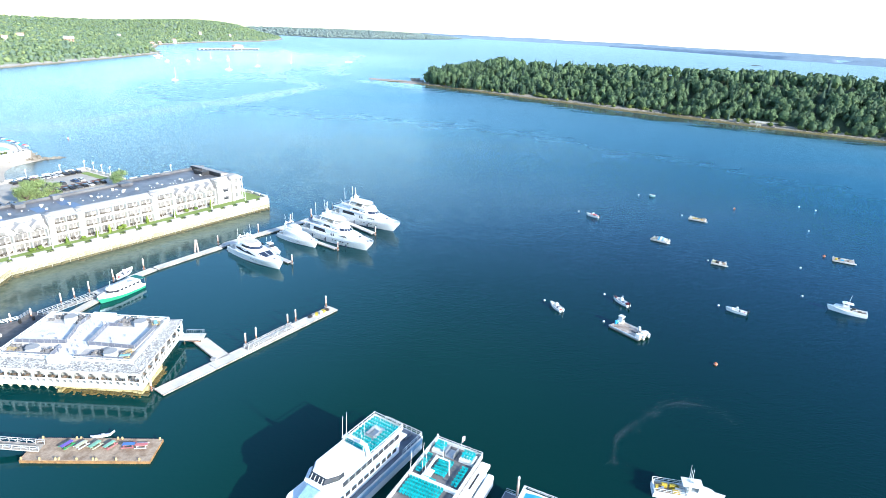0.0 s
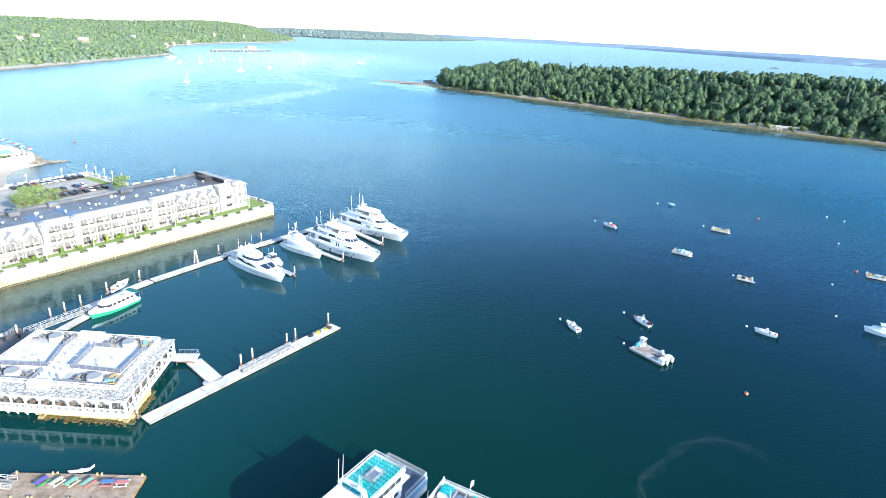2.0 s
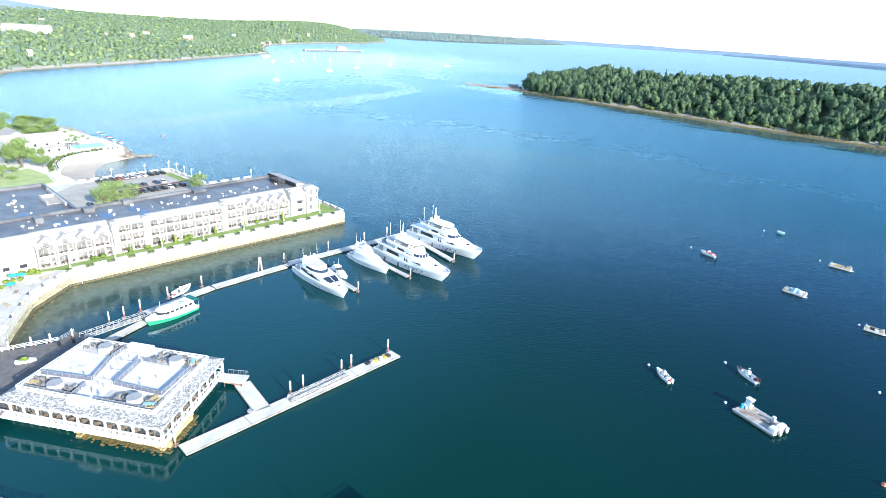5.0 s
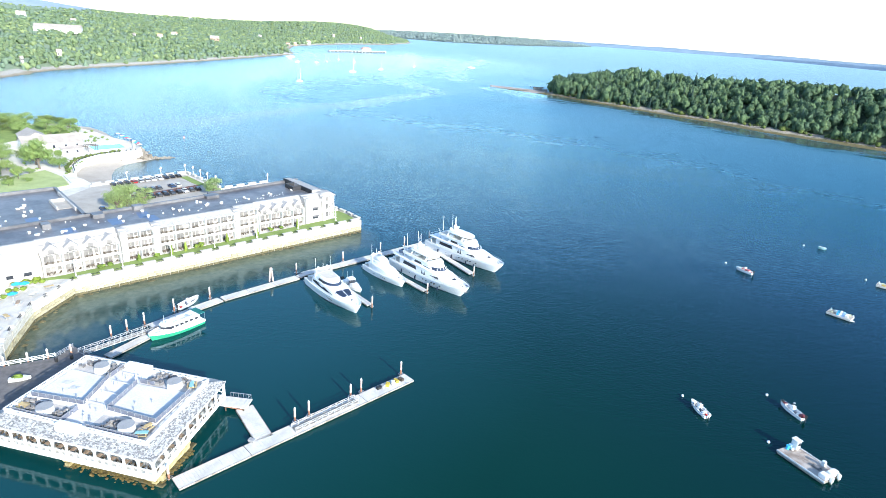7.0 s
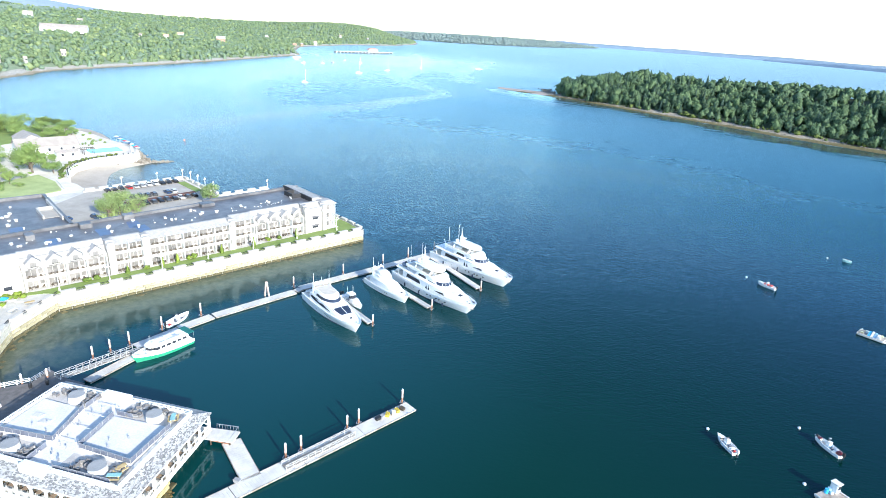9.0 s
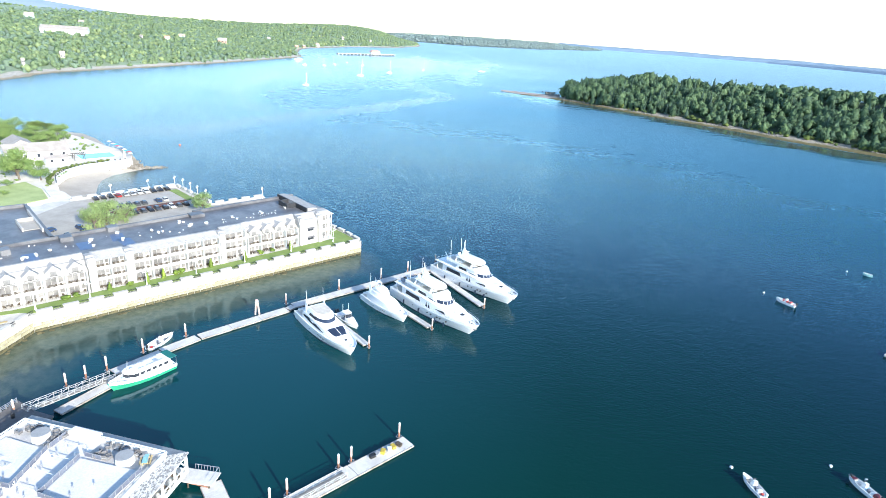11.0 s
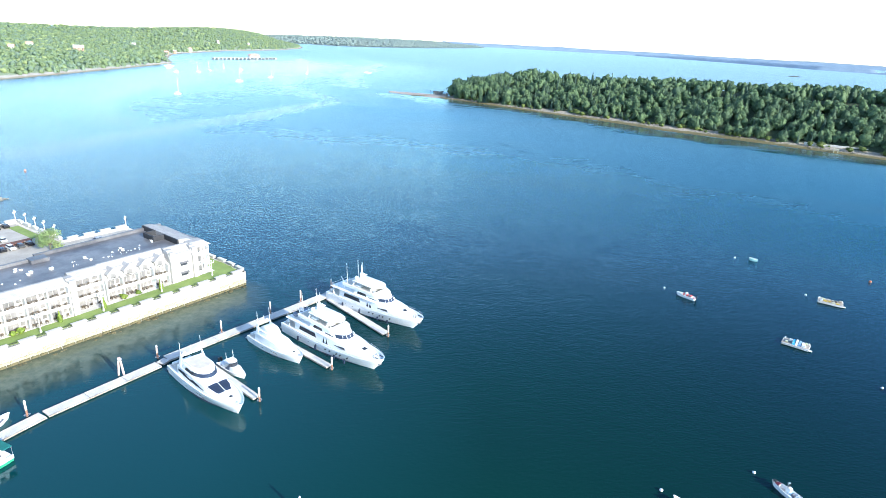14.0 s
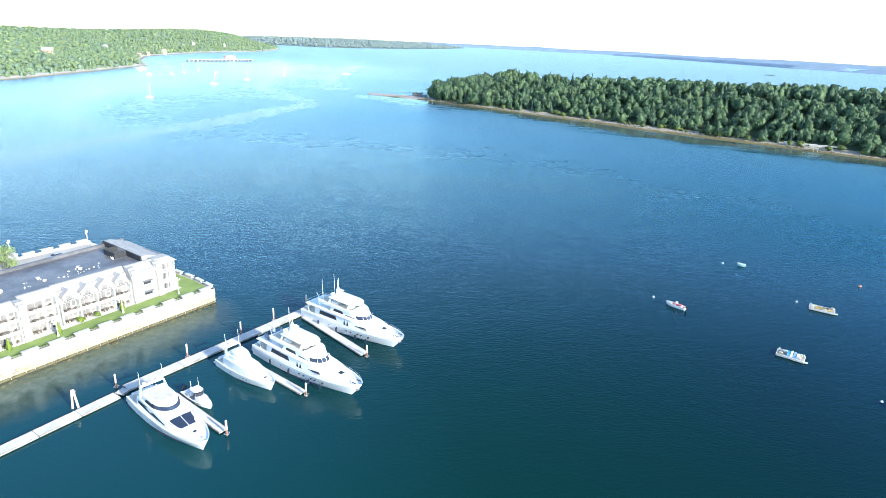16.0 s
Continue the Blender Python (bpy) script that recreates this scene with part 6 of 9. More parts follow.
def plan(x0, x1, w, nose=0.35, n=6, tail=1.0):
    """Outline with square stern and rounded nose."""
    pts = [(x0, -w * tail), (x1 - nose * 2 * w, -w)]
    for k in range(1, n):
        a = -math.pi / 2 + math.pi * k / n
        pts.append((x1 - nose * 2 * w + nose * 2 * w * math.cos(a), w * math.sin(a)))
    return pts + [(x1 - nose * 2 * w, w), (x0, w * tail)]


def shrink(poly, k, dx=0.0):
    cx = sum(p[0] for p in poly) / len(poly)
    return [(cx + (x - cx) * k + dx, y * k) for x, y in poly]


def tier(name, poly, z0, z1, mat, parent, k=0.93, dx=0.0, label=""):
    bm = prism(poly, z0, z1, top=shrink(poly, k, dx))
    bmesh.ops.bevel(bm, geom=[e for e in bm.edges if abs(e.verts[0].co.z - z1) < 1e-4 and abs(e.verts[1].co.z - z1) < 1e-4], offset=0.12, segments=2, affect="EDGES", clamp_overlap=True)
    return part(name, bm, mat, parent, label)


def side_windows(parent, x0, x1, y, z0, z1, lean, name="side_window"):
    for s in (-1, 1):
        bm = loft([[Vector((x0, s * y, z0)), Vector((x0 + 0.3, s * (y - lean), z1)), Vector((x0 + 0.3, s * (y - lean - 0.06), z1)), Vector((x0, s * (y - 0.06), z0))], [Vector((x1, s * y, z0)), Vector((x1 - 0.5, s * (y - lean), z1)), Vector((x1 - 0.5, s * (y - lean - 0.06), z1)), Vector((x1, s * (y - 0.06), z0))]])
        part(name, bm, "glass", parent, "dark tinted window")


def bow_rail(parent, L, beam, stern, bow, x0, x1, high=0.75):
    for s in (-1, 1):
        bm = bmesh.new()
        last = None
        for k in range(13):
            x = x0 + (x1 - x0) * k / 12
            b, h = sheer(L, beam, stern, bow, x)
            p = Vector((x, s * (b - 0.12), h))
            C(p, p + Vector((0, 0, high)), 0.022, n=5, bm=bm)
            if last:
                C(last + Vector((0, 0, high)), p + Vector((0, 0, high)), 0.028, n=5, bm=bm)
            last = p
        part("bow_rail", bm, "steel", parent)


def antennas(parent, spots):
    for x, y, z, h in spots:
        part("antenna", C((x, y, z), (x - 0.04 * h, y, z + h), 0.06, 0.03, 6), "white_paint", parent)


def smooth_part(name, bm, mat, parent, label="", angle=38):
    """A part shaded smooth, with its hard edges kept."""
    ob = part(name, bm, mat, parent, label)
    ob.data.shade_smooth()
    ob.data.set_sharp_from_angle(angle=radians(angle))
    return ob


def yacht_edge(L, beam, st, bw, x):
    """Half width and height of a yacht's rail at x."""
    s = (x + L / 2) / L
    q = max(0.0, (s - 0.36) / 0.64)
    return beam / 2 * (0.9 + 0.1 * min(1, s / 0.25)) * max(0.0, 1 - q ** 3.0) ** 0.64 + 0.04, st + (bw - st) * s ** 1.7


def yacht_hull(L, beam, st, bw, draft=1.1, rake=0.1, well=0.5, n=34):
    """A round-bowed hull with flared sides, a rail and a deck sunk inside it."""
    rings = []
    for k in range(n + 1):
        s = 1 - (1 - k / n) ** 1.35
        top = -L / 2 + s * L
        b, h = yacht_edge(L, beam, st, bw, top)
        q = max(0.0, (s - 0.3) / 0.7)
        low_b = min(b * 0.96, beam / 2 * 0.93 * max(0.02, 1 - q ** 1.9) + 0.03)
        x = lambda f: -L / 2 + s * L * (1 - rake * (1 - f) ** 1.3)
        d = draft * (1 - 0.8 * q ** 2)
        side = [(x(1), b, h), (x(0.8), b * 0.93 + low_b * 0.07, h * 0.8), (x(0.5), b * 0.55 + low_b * 0.45, h * 0.5), (x(0.25), b * 0.2 + low_b * 0.8, h * 0.25), (x(0), low_b, 0.03), (x(0), low_b * 0.62, -d * 0.7), (x(0), 0, -d)]
        sunk = min(well, 0.1 + 2.0 * max(0.0, s - 0.2))
        inn = max(0.02, b - 0.2)
        deck = [(x(1) - (0.25 if s > 0.97 else 0), 0, h - sunk + 0.06), (x(1) - (0.2 if s > 0.97 else 0), -inn * 0.96, h - sunk), (x(1), -inn, h - 0.02)]
        rings.append([Vector(p) for p in side] + [Vector((px, -py, pz)) for px, py, pz in side[-2::-1]] + [Vector((px, py, pz)) for px, py, pz in deck[::-1]] + [Vector((px, -py, pz)) for px, py, pz in deck[1:]])
    return loft(rings)


def shell(rows, bm=None):
    """A rounded superstructure: rows of x, half width, foot, top."""
    rings = []
    for x, w, z0, z1 in rows:
        half = [(w, z0), (w * 0.99, z0 + (z1 - z0) * 0.7), (w * 0.955, z1 - 0.16), (w * 0.88, z1 - 0.03), (w * 0.45, z1 + 0.04)]
        rings.append([Vector((x, y, z)) for y, z in half] + [Vector((x, -y, z)) for y, z in half[::-1]])
    return loft(rings, bm)


def rail_round(parent, L, beam, st, bw, x0, x1, high=0.7):
    for s in (-1, 1):
        rows, feet = [], []
        for k in range(15):
            x = x0 + (x1 - x0) * k / 14
            b, h = yacht_edge(L, beam, st, bw, x)
            feet.append(Vector((x, s * (b - 0.1), h)))
            rows.append([feet[-1] + Vector((0, 0.025 * math.cos(g), high + 0.025 * math.sin(g))) for g in (0.8, 2.4, 3.9, 5.5)])
        rail = part("bow_rail", loft(rows), "steel", parent)
        for p in feet[::2]:
            part("stanchion", C(p - Vector((0, 0, 0.05)), p + Vector((0, 0, high)), 0.02, n=4), "steel", rail)


def big_yacht(m, label, scale=1.0, tender=False):
    """A 35 m raised pilothouse motor yacht."""
    L, beam, st, bw = 35.2, 7.9, 2.7, 4.3
    y = thing("motor_yacht", m, label, "yacht", "moored yachts")
    hull = smooth_part("hull", yacht_hull(L, beam, st, bw, 1.2, 0.1), "gelcoat", y)
    part("boot_stripe", hull_bm(L * 0.86, beam * 0.955, 0.1, 0.13, 1.0, 0.02, 2.2, 0.95), "navy", hull, "thin dark waterline stripe").location = (-L * 0.055, 0, -0.02)
    part("swim_platform", bevelled(B((-L / 2 - 1.4, -L / 2 + 0.1, -3.0, 3.0, 0.35, 0.6)), 0.05, 1), "teak", hull)
    part("aft_deck", B((-L / 2 + 0.5, -L / 2 + 6.4, -3.0, 3.0, 2.5, 2.74)), "teak", hull)
    part("transom_bench", bevelled(B((-L / 2 + 0.6, -L / 2 + 1.3, -2.4, 2.4, 2.74, 3.3)), 0.06, 1), "white_paint", hull)
    for x in (-9.0, -6.0, -3.0, 0.5, 2.0, 4.4, 5.6, 8.0):
        for s in (-1, 1):
            b, h = yacht_edge(L, beam, st, bw, x)
            part("porthole", C((x, s * b * 0.86, h * 0.5), (x, s * (b * 0.955 + 0.05), h * 0.52), 0.19, n=10), "glass", hull)
    for s in (-1, 1):
        rows = []
        for k in range(19):
            x = -L / 2 + 0.3 + (L - 1.6) * k / 18
            b, h = yacht_edge(L, beam, st, bw, x)
            rows.append([Vector((x, s * (b + 0.0 + 0.06 * math.cos(g)), h * 0.84 + 0.06 * math.sin(g))) for g in np.linspace(0, math.tau, 7)[:-1]])
        smooth_part("rub_rail", loft(rows), "gelcoat", hull)
    house_p = smooth_part("deckhouse", shell([(-12.2, 3.2, 2.5, 4.95), (-11.6, 3.3, 2.5, 5.0), (-4.0, 3.34, 2.6, 5.05), (3.0, 3.3, 2.8, 5.05), (6.0, 3.18, 3.0, 4.98), (8.0, 2.95, 3.1, 4.78), (10.0, 2.6, 3.2, 4.5), (12.0, 2.1, 3.3, 4.24), (13.6, 1.5, 3.4, 4.06), (14.4, 0.9, 3.5, 3.9)]), "gelcoat", y)
    side_windows(house_p, -10.2, -3.4, 3.37, 3.35, 4.45, 0.07, "saloon_window")
    side_windows(house_p, 3.2, 7.4, 3.3, 3.75, 4.25, 0.16)
    for x in (-0.9, 0.2):
        side_windows(house_p, x, x + 0.8, 3.36, 3.0, 4.5, 0.08, "door_window")
    part("hatch", bevelled(B((10.4, 11.5, -0.55, 0.55, 4.42, 4.54)), 0.03, 1), "glass", house_p)
    part("sun_pad", bevelled(B((8.2, 9.8, -1.5, 1.5, 4.6, 4.86)), 0.08, 2), "white_paint", house_p)
    part("overhang", bevelled(prism(plan(-15.6, 5.4, 3.55, 0.5, 14), 5.0, 5.2), 0.06, 1), "gelcoat", y)
    for s in (-1, 1):
        part("overhang_post", C((-14.6, s * 3.1, 2.7), (-14.9, s * 3.2, 5.05), 0.12, n=8), "gelcoat", y)
    pilot = smooth_part("pilothouse", prism(plan(-6.5, 6.4, 2.95, 0.75, 14), 5.2, 6.75, top=shrink(plan(-6.5, 6.4, 2.95, 0.75, 14), 0.86, -0.75)), "gelcoat", y)
    part("windscreen", prism(plan(-0.6, 6.2, 2.87, 0.78, 14), 5.55, 6.4, top=shrink(plan(-0.6, 6.2, 2.87, 0.78, 14), 0.905, -0.28)), "screen_dark", pilot, "dark blue wraparound windscreen")
    side_windows(pilot, -5.2, -1.4, 2.86, 5.6, 6.3, 0.14, "pilot_window")
    for a in (-0.9, -0.45, 0.0, 0.45, 0.9):
        part("mullion", C((6.24 - 1.9 * (1 - math.cos(a)) * 1.1, 2.5 * math.sin(a) * 1.05, 5.55), (5.65 - 1.9 * (1 - math.cos(a)), 2.3 * math.sin(a) * 1.03, 6.42), 0.045, n=5), "gelcoat", pilot)
    fly = smooth_part("flybridge", prism(plan(-11.0, 4.6, 2.95, 0.6, 14), 6.6, 7.4, top=shrink(plan(-11.0, 4.6, 2.95, 0.6, 14), 1.0, -0.1)), "gelcoat", y)
    part("fly_deck", prism(plan(-10.6, 3.9, 2.7, 0.6, 14), 7.38, 7.44), "teak", fly)
    part("fly_screen", prism(plan(1.6, 4.5, 2.75, 0.6, 14), 7.4, 7.85, top=shrink(plan(1.6, 4.2, 2.6, 0.6, 14), 0.94)), "gelcoat", fly)
    for x0, x1, w in ((-6.5, -4.2, 2.2), (-1.0, 1.2, 1.9)):
        for s in (-1, 1):
            part("settee", bevelled(B((x0, x1, min(s * 0.7, s * w), max(s * 0.7, s * w), 7.42, 7.9)), 0.06, 1), "white_paint", fly)
    part("table", bevelled(B((-3.6, -1.6, 0.9, 2.0, 7.9, 8.0)), 0.03, 1), "teak", fly)
    part("boat_deck_rail", B((-15.2, -11.2, 3.2, 3.26, 6.0, 6.07), (-15.2, -11.2, -3.26, -3.2, 6.0, 6.07), (-15.26, -15.2, -3.2, 3.2, 6.0, 6.07), *[(x, x + 0.05, s * 3.23 - 0.025, s * 3.23 + 0.025, 5.2, 6.0) for s in (-1, 1) for x in (-15.2, -13.8, -12.4, -11.2)]), "steel", y)
    top = smooth_part("hardtop", bevelled(prism(plan(-7.6, 3.0, 2.65, 0.62, 14), 8.9, 9.2, top=shrink(plan(-7.6, 3.0, 2.65, 0.62, 14), 0.94)), 0.08, 2), "gelcoat", y)
    for x in (-6.6, 0.4):
        for s in (-1, 1):
            part("support", C((x - 0.7, s * 2.4, 7.35), (x, s * 2.2, 8.95), 0.26, 0.22, 8), "gelcoat", top)
    mast = smooth_part("mast", prism([(-6.2, -0.7), (-4.4, -0.7), (-4.4, 0.7), (-6.2, 0.7)], 9.15, 11.0, top=[(-6.5, -0.25), (-5.6, -0.25), (-5.6, 0.25), (-6.5, 0.25)]), "gelcoat", y)
    part("radar_bar", bevelled(B((-5.2, -4.8, -1.2, 1.2, 10.4, 10.6)), 0.04, 1), "white_paint", mast)
    for x, yy, z, r in ((-6.6, 1.5, 9.75, 0.58), (-6.6, -1.5, 9.75, 0.58), (-5.9, 0, 11.3, 0.34), (-13.6, 2.4, 5.75, 0.5)):
        part("radome", sphere(bmesh.new(), (x, yy, z), r, 1.0, 2), "white_paint", mast, smooth=True)
    antennas(mast, ((-9.6, 2.3, 7.4, 6.2), (-9.6, -2.3, 7.4, 6.2), (-6.2, 0.5, 10.9, 3.2), (-5.6, -0.5, 10.9, 3.0)))
    if tender:
        t = part("deck_tender", hull_bm(4.6, 1.9, 0.7, 0.9, 0.25, 0.08, 2, 0.9, 8), material("grey_tender_tube", (0.16, 0.2, 0.27), None, 1, 8, 0.5), y, "grey inflatable tender on the boat deck")
        t.location, t.rotation_euler = (-13.4, 0.2, 5.65), (0, 0, radians(90))
        part("console", bevelled(B((-0.4, 0.4, -0.4, 0.4, 0.7, 1.5)), 0.05, 1), "white_paint", t)
        part("tender_seat", bevelled(B((-1.5, -0.9, -0.5, 0.5, 0.7, 1.05)), 0.05, 1), "black", t)
    part("davit", C((-11.4, -1.9, 5.2), (-11.4, -1.9, 7.2), 0.18, 0.14, 8, bm=C((-11.4, -1.9, 7.1), (-13.8, -0.7, 7.8), 0.14, 0.09, 8)), "gelcoat", y)
    part("anchor", B((15.4, 16.5, -0.1, 0.1, 2.5, 2.7), (16.0, 16.5, -0.4, 0.4, 2.2, 2.5)), "pale_steel", y)
    for s in (-1, 1):
        part("anchor_pocket", bevelled(B((15.2, 16.4, s * 0.75 - 0.12, s * 0.75 + 0.12, 4.0, 4.12)), 0.03, 1), "black", y)
        part("windlass", C((14.6, s * 0.5, 3.7), (14.6, s * 0.5, 4.3), 0.2, n=8), "steel", y)
    rail_round(y, L, beam, st, bw, 6.0, 16.4, 0.5)
    for x in (-10, -3, 4, 7.5):
        b, h = yacht_edge(L, beam, st, bw, x)
        part("fender", C((x, -b - 0.1, 0.4), (x, -b - 0.1, 1.5), 0.24, n=10), "navy", y)
    return y


M["screen_dark"] = material("tinted_windscreen", (0.035, 0.05, 0.085), (0.025, 0.035, 0.06), 0.5, 4, 0.1, bump=0.0, spec=0.35)
big_yacht(pose(-37.4, 229.2, 0, 0, 0, -32.6), "large white motor yacht with tinted windows at the dock end")
big_yacht(pose(-44.1, 206.6, 0, 0, 0, -34.4), "large white motor yacht carrying a grey tender", tender=True)


def sport_yacht(m, L, label, covered=False):
    """A lower yacht with a raked glass front and a flybridge; covered: shut up under white canvas."""
    k = L / 27.0
    beam, st, bw = (7.2 * k if not covered else 5.3), 2.0 * k ** 0.6, 3.3 * k ** 0.6
    y = thing("motor_yacht", m, label, "yacht", "moored yachts")
    hull = smooth_part("hull", yacht_hull(L, beam, st, bw, 1.0, 0.07, 0.3), "gelcoat", y)
    part("boot_stripe", hull_bm(L * 0.88, beam * 0.95, 0.09, 0.12, 0.9, 0.02, 2.2, 0.95), "navy", hull, "thin dark waterline stripe").location = (-L * 0.045, 0, -0.02)
    part("swim_platform", bevelled(B((-L / 2 - 1.2, -L / 2 + 0.1, -beam * 0.42, beam * 0.42, 0.3, 0.52)), 0.05, 1), "teak", hull)
    part("cockpit_sole", B((-L / 2 + 0.35, -L * 0.33, -beam * 0.38, beam * 0.38, st, st + 0.06)), "teak", hull)
    part("cockpit_bench", bevelled(B((-L / 2 + 0.4, -L / 2 + 1.0, -beam * 0.32, beam * 0.32, st + 0.05, st + 0.55)), 0.05, 1), "white_paint", hull)
    w, h0 = beam * 0.425, st + 0.2
    za = bw * 0.86
    dh = smooth_part("deckhouse", shell([(-L * 0.335, w * 0.96, st - 0.2, h0 + 1.85), (-L * 0.32, w, st - 0.2, h0 + 1.95), (-L * 0.1, w * 1.01, st - 0.1, h0 + 1.98), (L * 0.08, w * 0.98, st, h0 + 1.9), (L * 0.13, w * 0.94, st + 0.2, h0 + 1.72), (L * 0.2, w * 0.85, st + 0.3, (h0 + 1.72 + za + 0.5) / 2), (L * 0.27, w * 0.73, st + 0.4, za + 0.5), (L * 0.36, w * 0.5, st + 0.5, za + 0.2), (L * 0.42, w * 0.26, st + 0.6, za + 0.02)]), "gelcoat", y)
    dz = (h0 + 1.72 - za - 0.5) / (L * 0.14)
    glass = "gelcoat" if covered else "screen_dark"
    part("windscreen", loft([[Vector((x, q * ww, h0 + 1.72 - (x - L * 0.13) * dz + lift)) for q, lift in ((-1, -0.05), (-0.5, 0.07), (0.5, 0.07), (1, -0.05), (1, -0.25), (-1, -0.25))] for x, ww in ((L * 0.135, w * 0.86), (L * 0.2, w * 0.78), (L * 0.262, w * 0.64))]), glass, dh, "white canvas screen cover" if covered else "large dark raked windscreen")
    if not covered:
        part("screen_pillar", C((L * 0.135, 0, h0 + 1.8), (L * 0.262, 0, za + 0.62), 0.07, n=6), "gelcoat", dh)
    for s in (-1, 1):
        rows = []
        for j in range(9):
            f = j / 8
            x = -L * 0.3 + L * 0.42 * f
            tall = 0.5 * math.sin(math.pi * min(1.0, 0.12 + 0.95 * f)) ** 0.8
            zc = h0 + 1.05 - 0.25 * f
            rows.append([Vector((x, s * (w * 1.005 + 0.02), zc - tall)), Vector((x, s * (w * 0.985 + 0.02), zc + tall)), Vector((x, s * (w * 0.9), zc + tall)), Vector((x, s * (w * 0.9), zc - tall))])
        if not covered:
            part("saloon_window", loft(rows), "glass", dh, "dark swept side window")
        part("hull_window", bevelled(B((-L * 0.18, -L * 0.13, s * beam * 0.475 - 0.08, s * beam * 0.475 + 0.1, st * 0.5, st * 0.78)), 0.02, 1), "glass", hull)
        for j in range(3):
            part("hull_vent", B((L * (0.02 + 0.05 * j), L * (0.05 + 0.05 * j), s * beam * 0.47 - 0.05, s * beam * 0.47 + 0.06, st * 0.72, st * 0.8)), "pale_steel", hull)
    up = plan(-L * 0.25, L * 0.055, w * 0.9, 0.75, 14)
    ph = smooth_part("pilothouse", prism(up, h0 + 1.9, h0 + 2.95, top=shrink(up, 0.86, -0.5 * k)), "gelcoat", y)
    if not covered:
        band = plan(-L * 0.06, L * 0.052, w * 0.885, 0.76, 14)
        part("upper_windscreen", prism(band, h0 + 2.1, h0 + 2.78, top=shrink(band, 0.9, -0.28)), "screen_dark", ph, "dark wraparound upper windscreen")
        side_windows(ph, -L * 0.2, -L * 0.075, w * 0.9, h0 + 2.1, h0 + 2.7, 0.12, "upper_side_window")
    roof = plan(-L * 0.3, L * 0.012, w * 0.86, 0.6, 14)
    top = smooth_part("hardtop", bevelled(prism(roof, h0 + 2.92, h0 + 3.16, top=shrink(roof, 0.95)), 0.07, 2), "gelcoat", y)
    if covered:
        fly = smooth_part("canvas_cover", shell([(-L * 0.26, w * 0.6, h0 + 3.1, h0 + 3.6), (-L * 0.2, w * 0.72, h0 + 3.1, h0 + 4.3), (-L * 0.08, w * 0.7, h0 + 3.1, h0 + 4.1), (0, w * 0.5, h0 + 3.1, h0 + 3.4)]), "white_paint", y, "white canvas flybridge cover")
    else:
        rim = plan(-L * 0.27, -L * 0.02, w * 0.75, 0.6, 14)
        fly = smooth_part("fly_coaming", prism(rim, h0 + 3.14, h0 + 3.62, top=shrink(rim, 0.95, -0.1)), "gelcoat", y)
        part("fly_deck", prism(shrink(rim, 0.88), h0 + 3.6, h0 + 3.66), "teak", fly)
    arch = smooth_part("radar_arch", loft([[Vector((-L * 0.27 + dx - 0.14 * (z - h0 - 2.4), yy, z)) for dx in (-0.45, 0.45)] + [Vector((-L * 0.27 + dx - 0.14 * (z - h0 - 2.4), yy * 0.93, z - 0.08)) for dx in (0.45, -0.45)] for yy, z in ((-w * 0.95, h0 + 2.4), (-w * 0.8, h0 + 4.5), (w * 0.8, h0 + 4.5), (w * 0.95, h0 + 2.4))]), "gelcoat", y)
    for q in (-0.5, 0.45):
        part("radome", sphere(bmesh.new(), (-L * 0.285, q * w, h0 + 4.8), 0.42 * k ** 0.5, 1, 2), "white_paint", arch, smooth=True)
    antennas(arch, ((-L * 0.28, w * 0.78, h0 + 4.4, 3.6), (-L * 0.28, -w * 0.78, h0 + 4.4, 3.6), (-L * 0.28, 0, h0 + 4.5, 1.8)))
    part("hatch", bevelled(B((L * 0.33, L * 0.355, -0.35, 0.35, za + 0.26, za + 0.36)), 0.03, 1), "glass", dh)
    part("anchor", B((L * 0.47, L * 0.505, -0.08, 0.08, bw - 0.35, bw - 0.15)), "steel", y)
    part("windlass", C((L * 0.445, 0, bw - 0.4), (L * 0.445, 0, bw + 0.05), 0.16, n=8), "steel", y)
    rail_round(y, L, beam, st, bw, L * 0.1, L * 0.47, 0.55)
    for x in (-L * 0.22, 0.0, L * 0.14):
        b, h = yacht_edge(L, beam, st, bw, x)
        part("fender", C((x, b + 0.1, 0.4), (x, b + 0.1, 1.3), 0.2, n=10), "navy", y)
    return y


sport_yacht(pose(-67.0, 183.9, 0, 0, 0, -37.5), 27.3, "white sport yacht with dark swept windows and flybridge")
sport_yacht(pose(-58.1, 203.3, 0, 0, 0, -35.5), 20.0, "smaller white motor yacht shut up under white covers", covered=True)


M["bilge"] = material("grey_cockpit_floor", (0.34, 0.35, 0.37), (0.24, 0.245, 0.26), 0.8, 9, 0.7, bump=0.1)


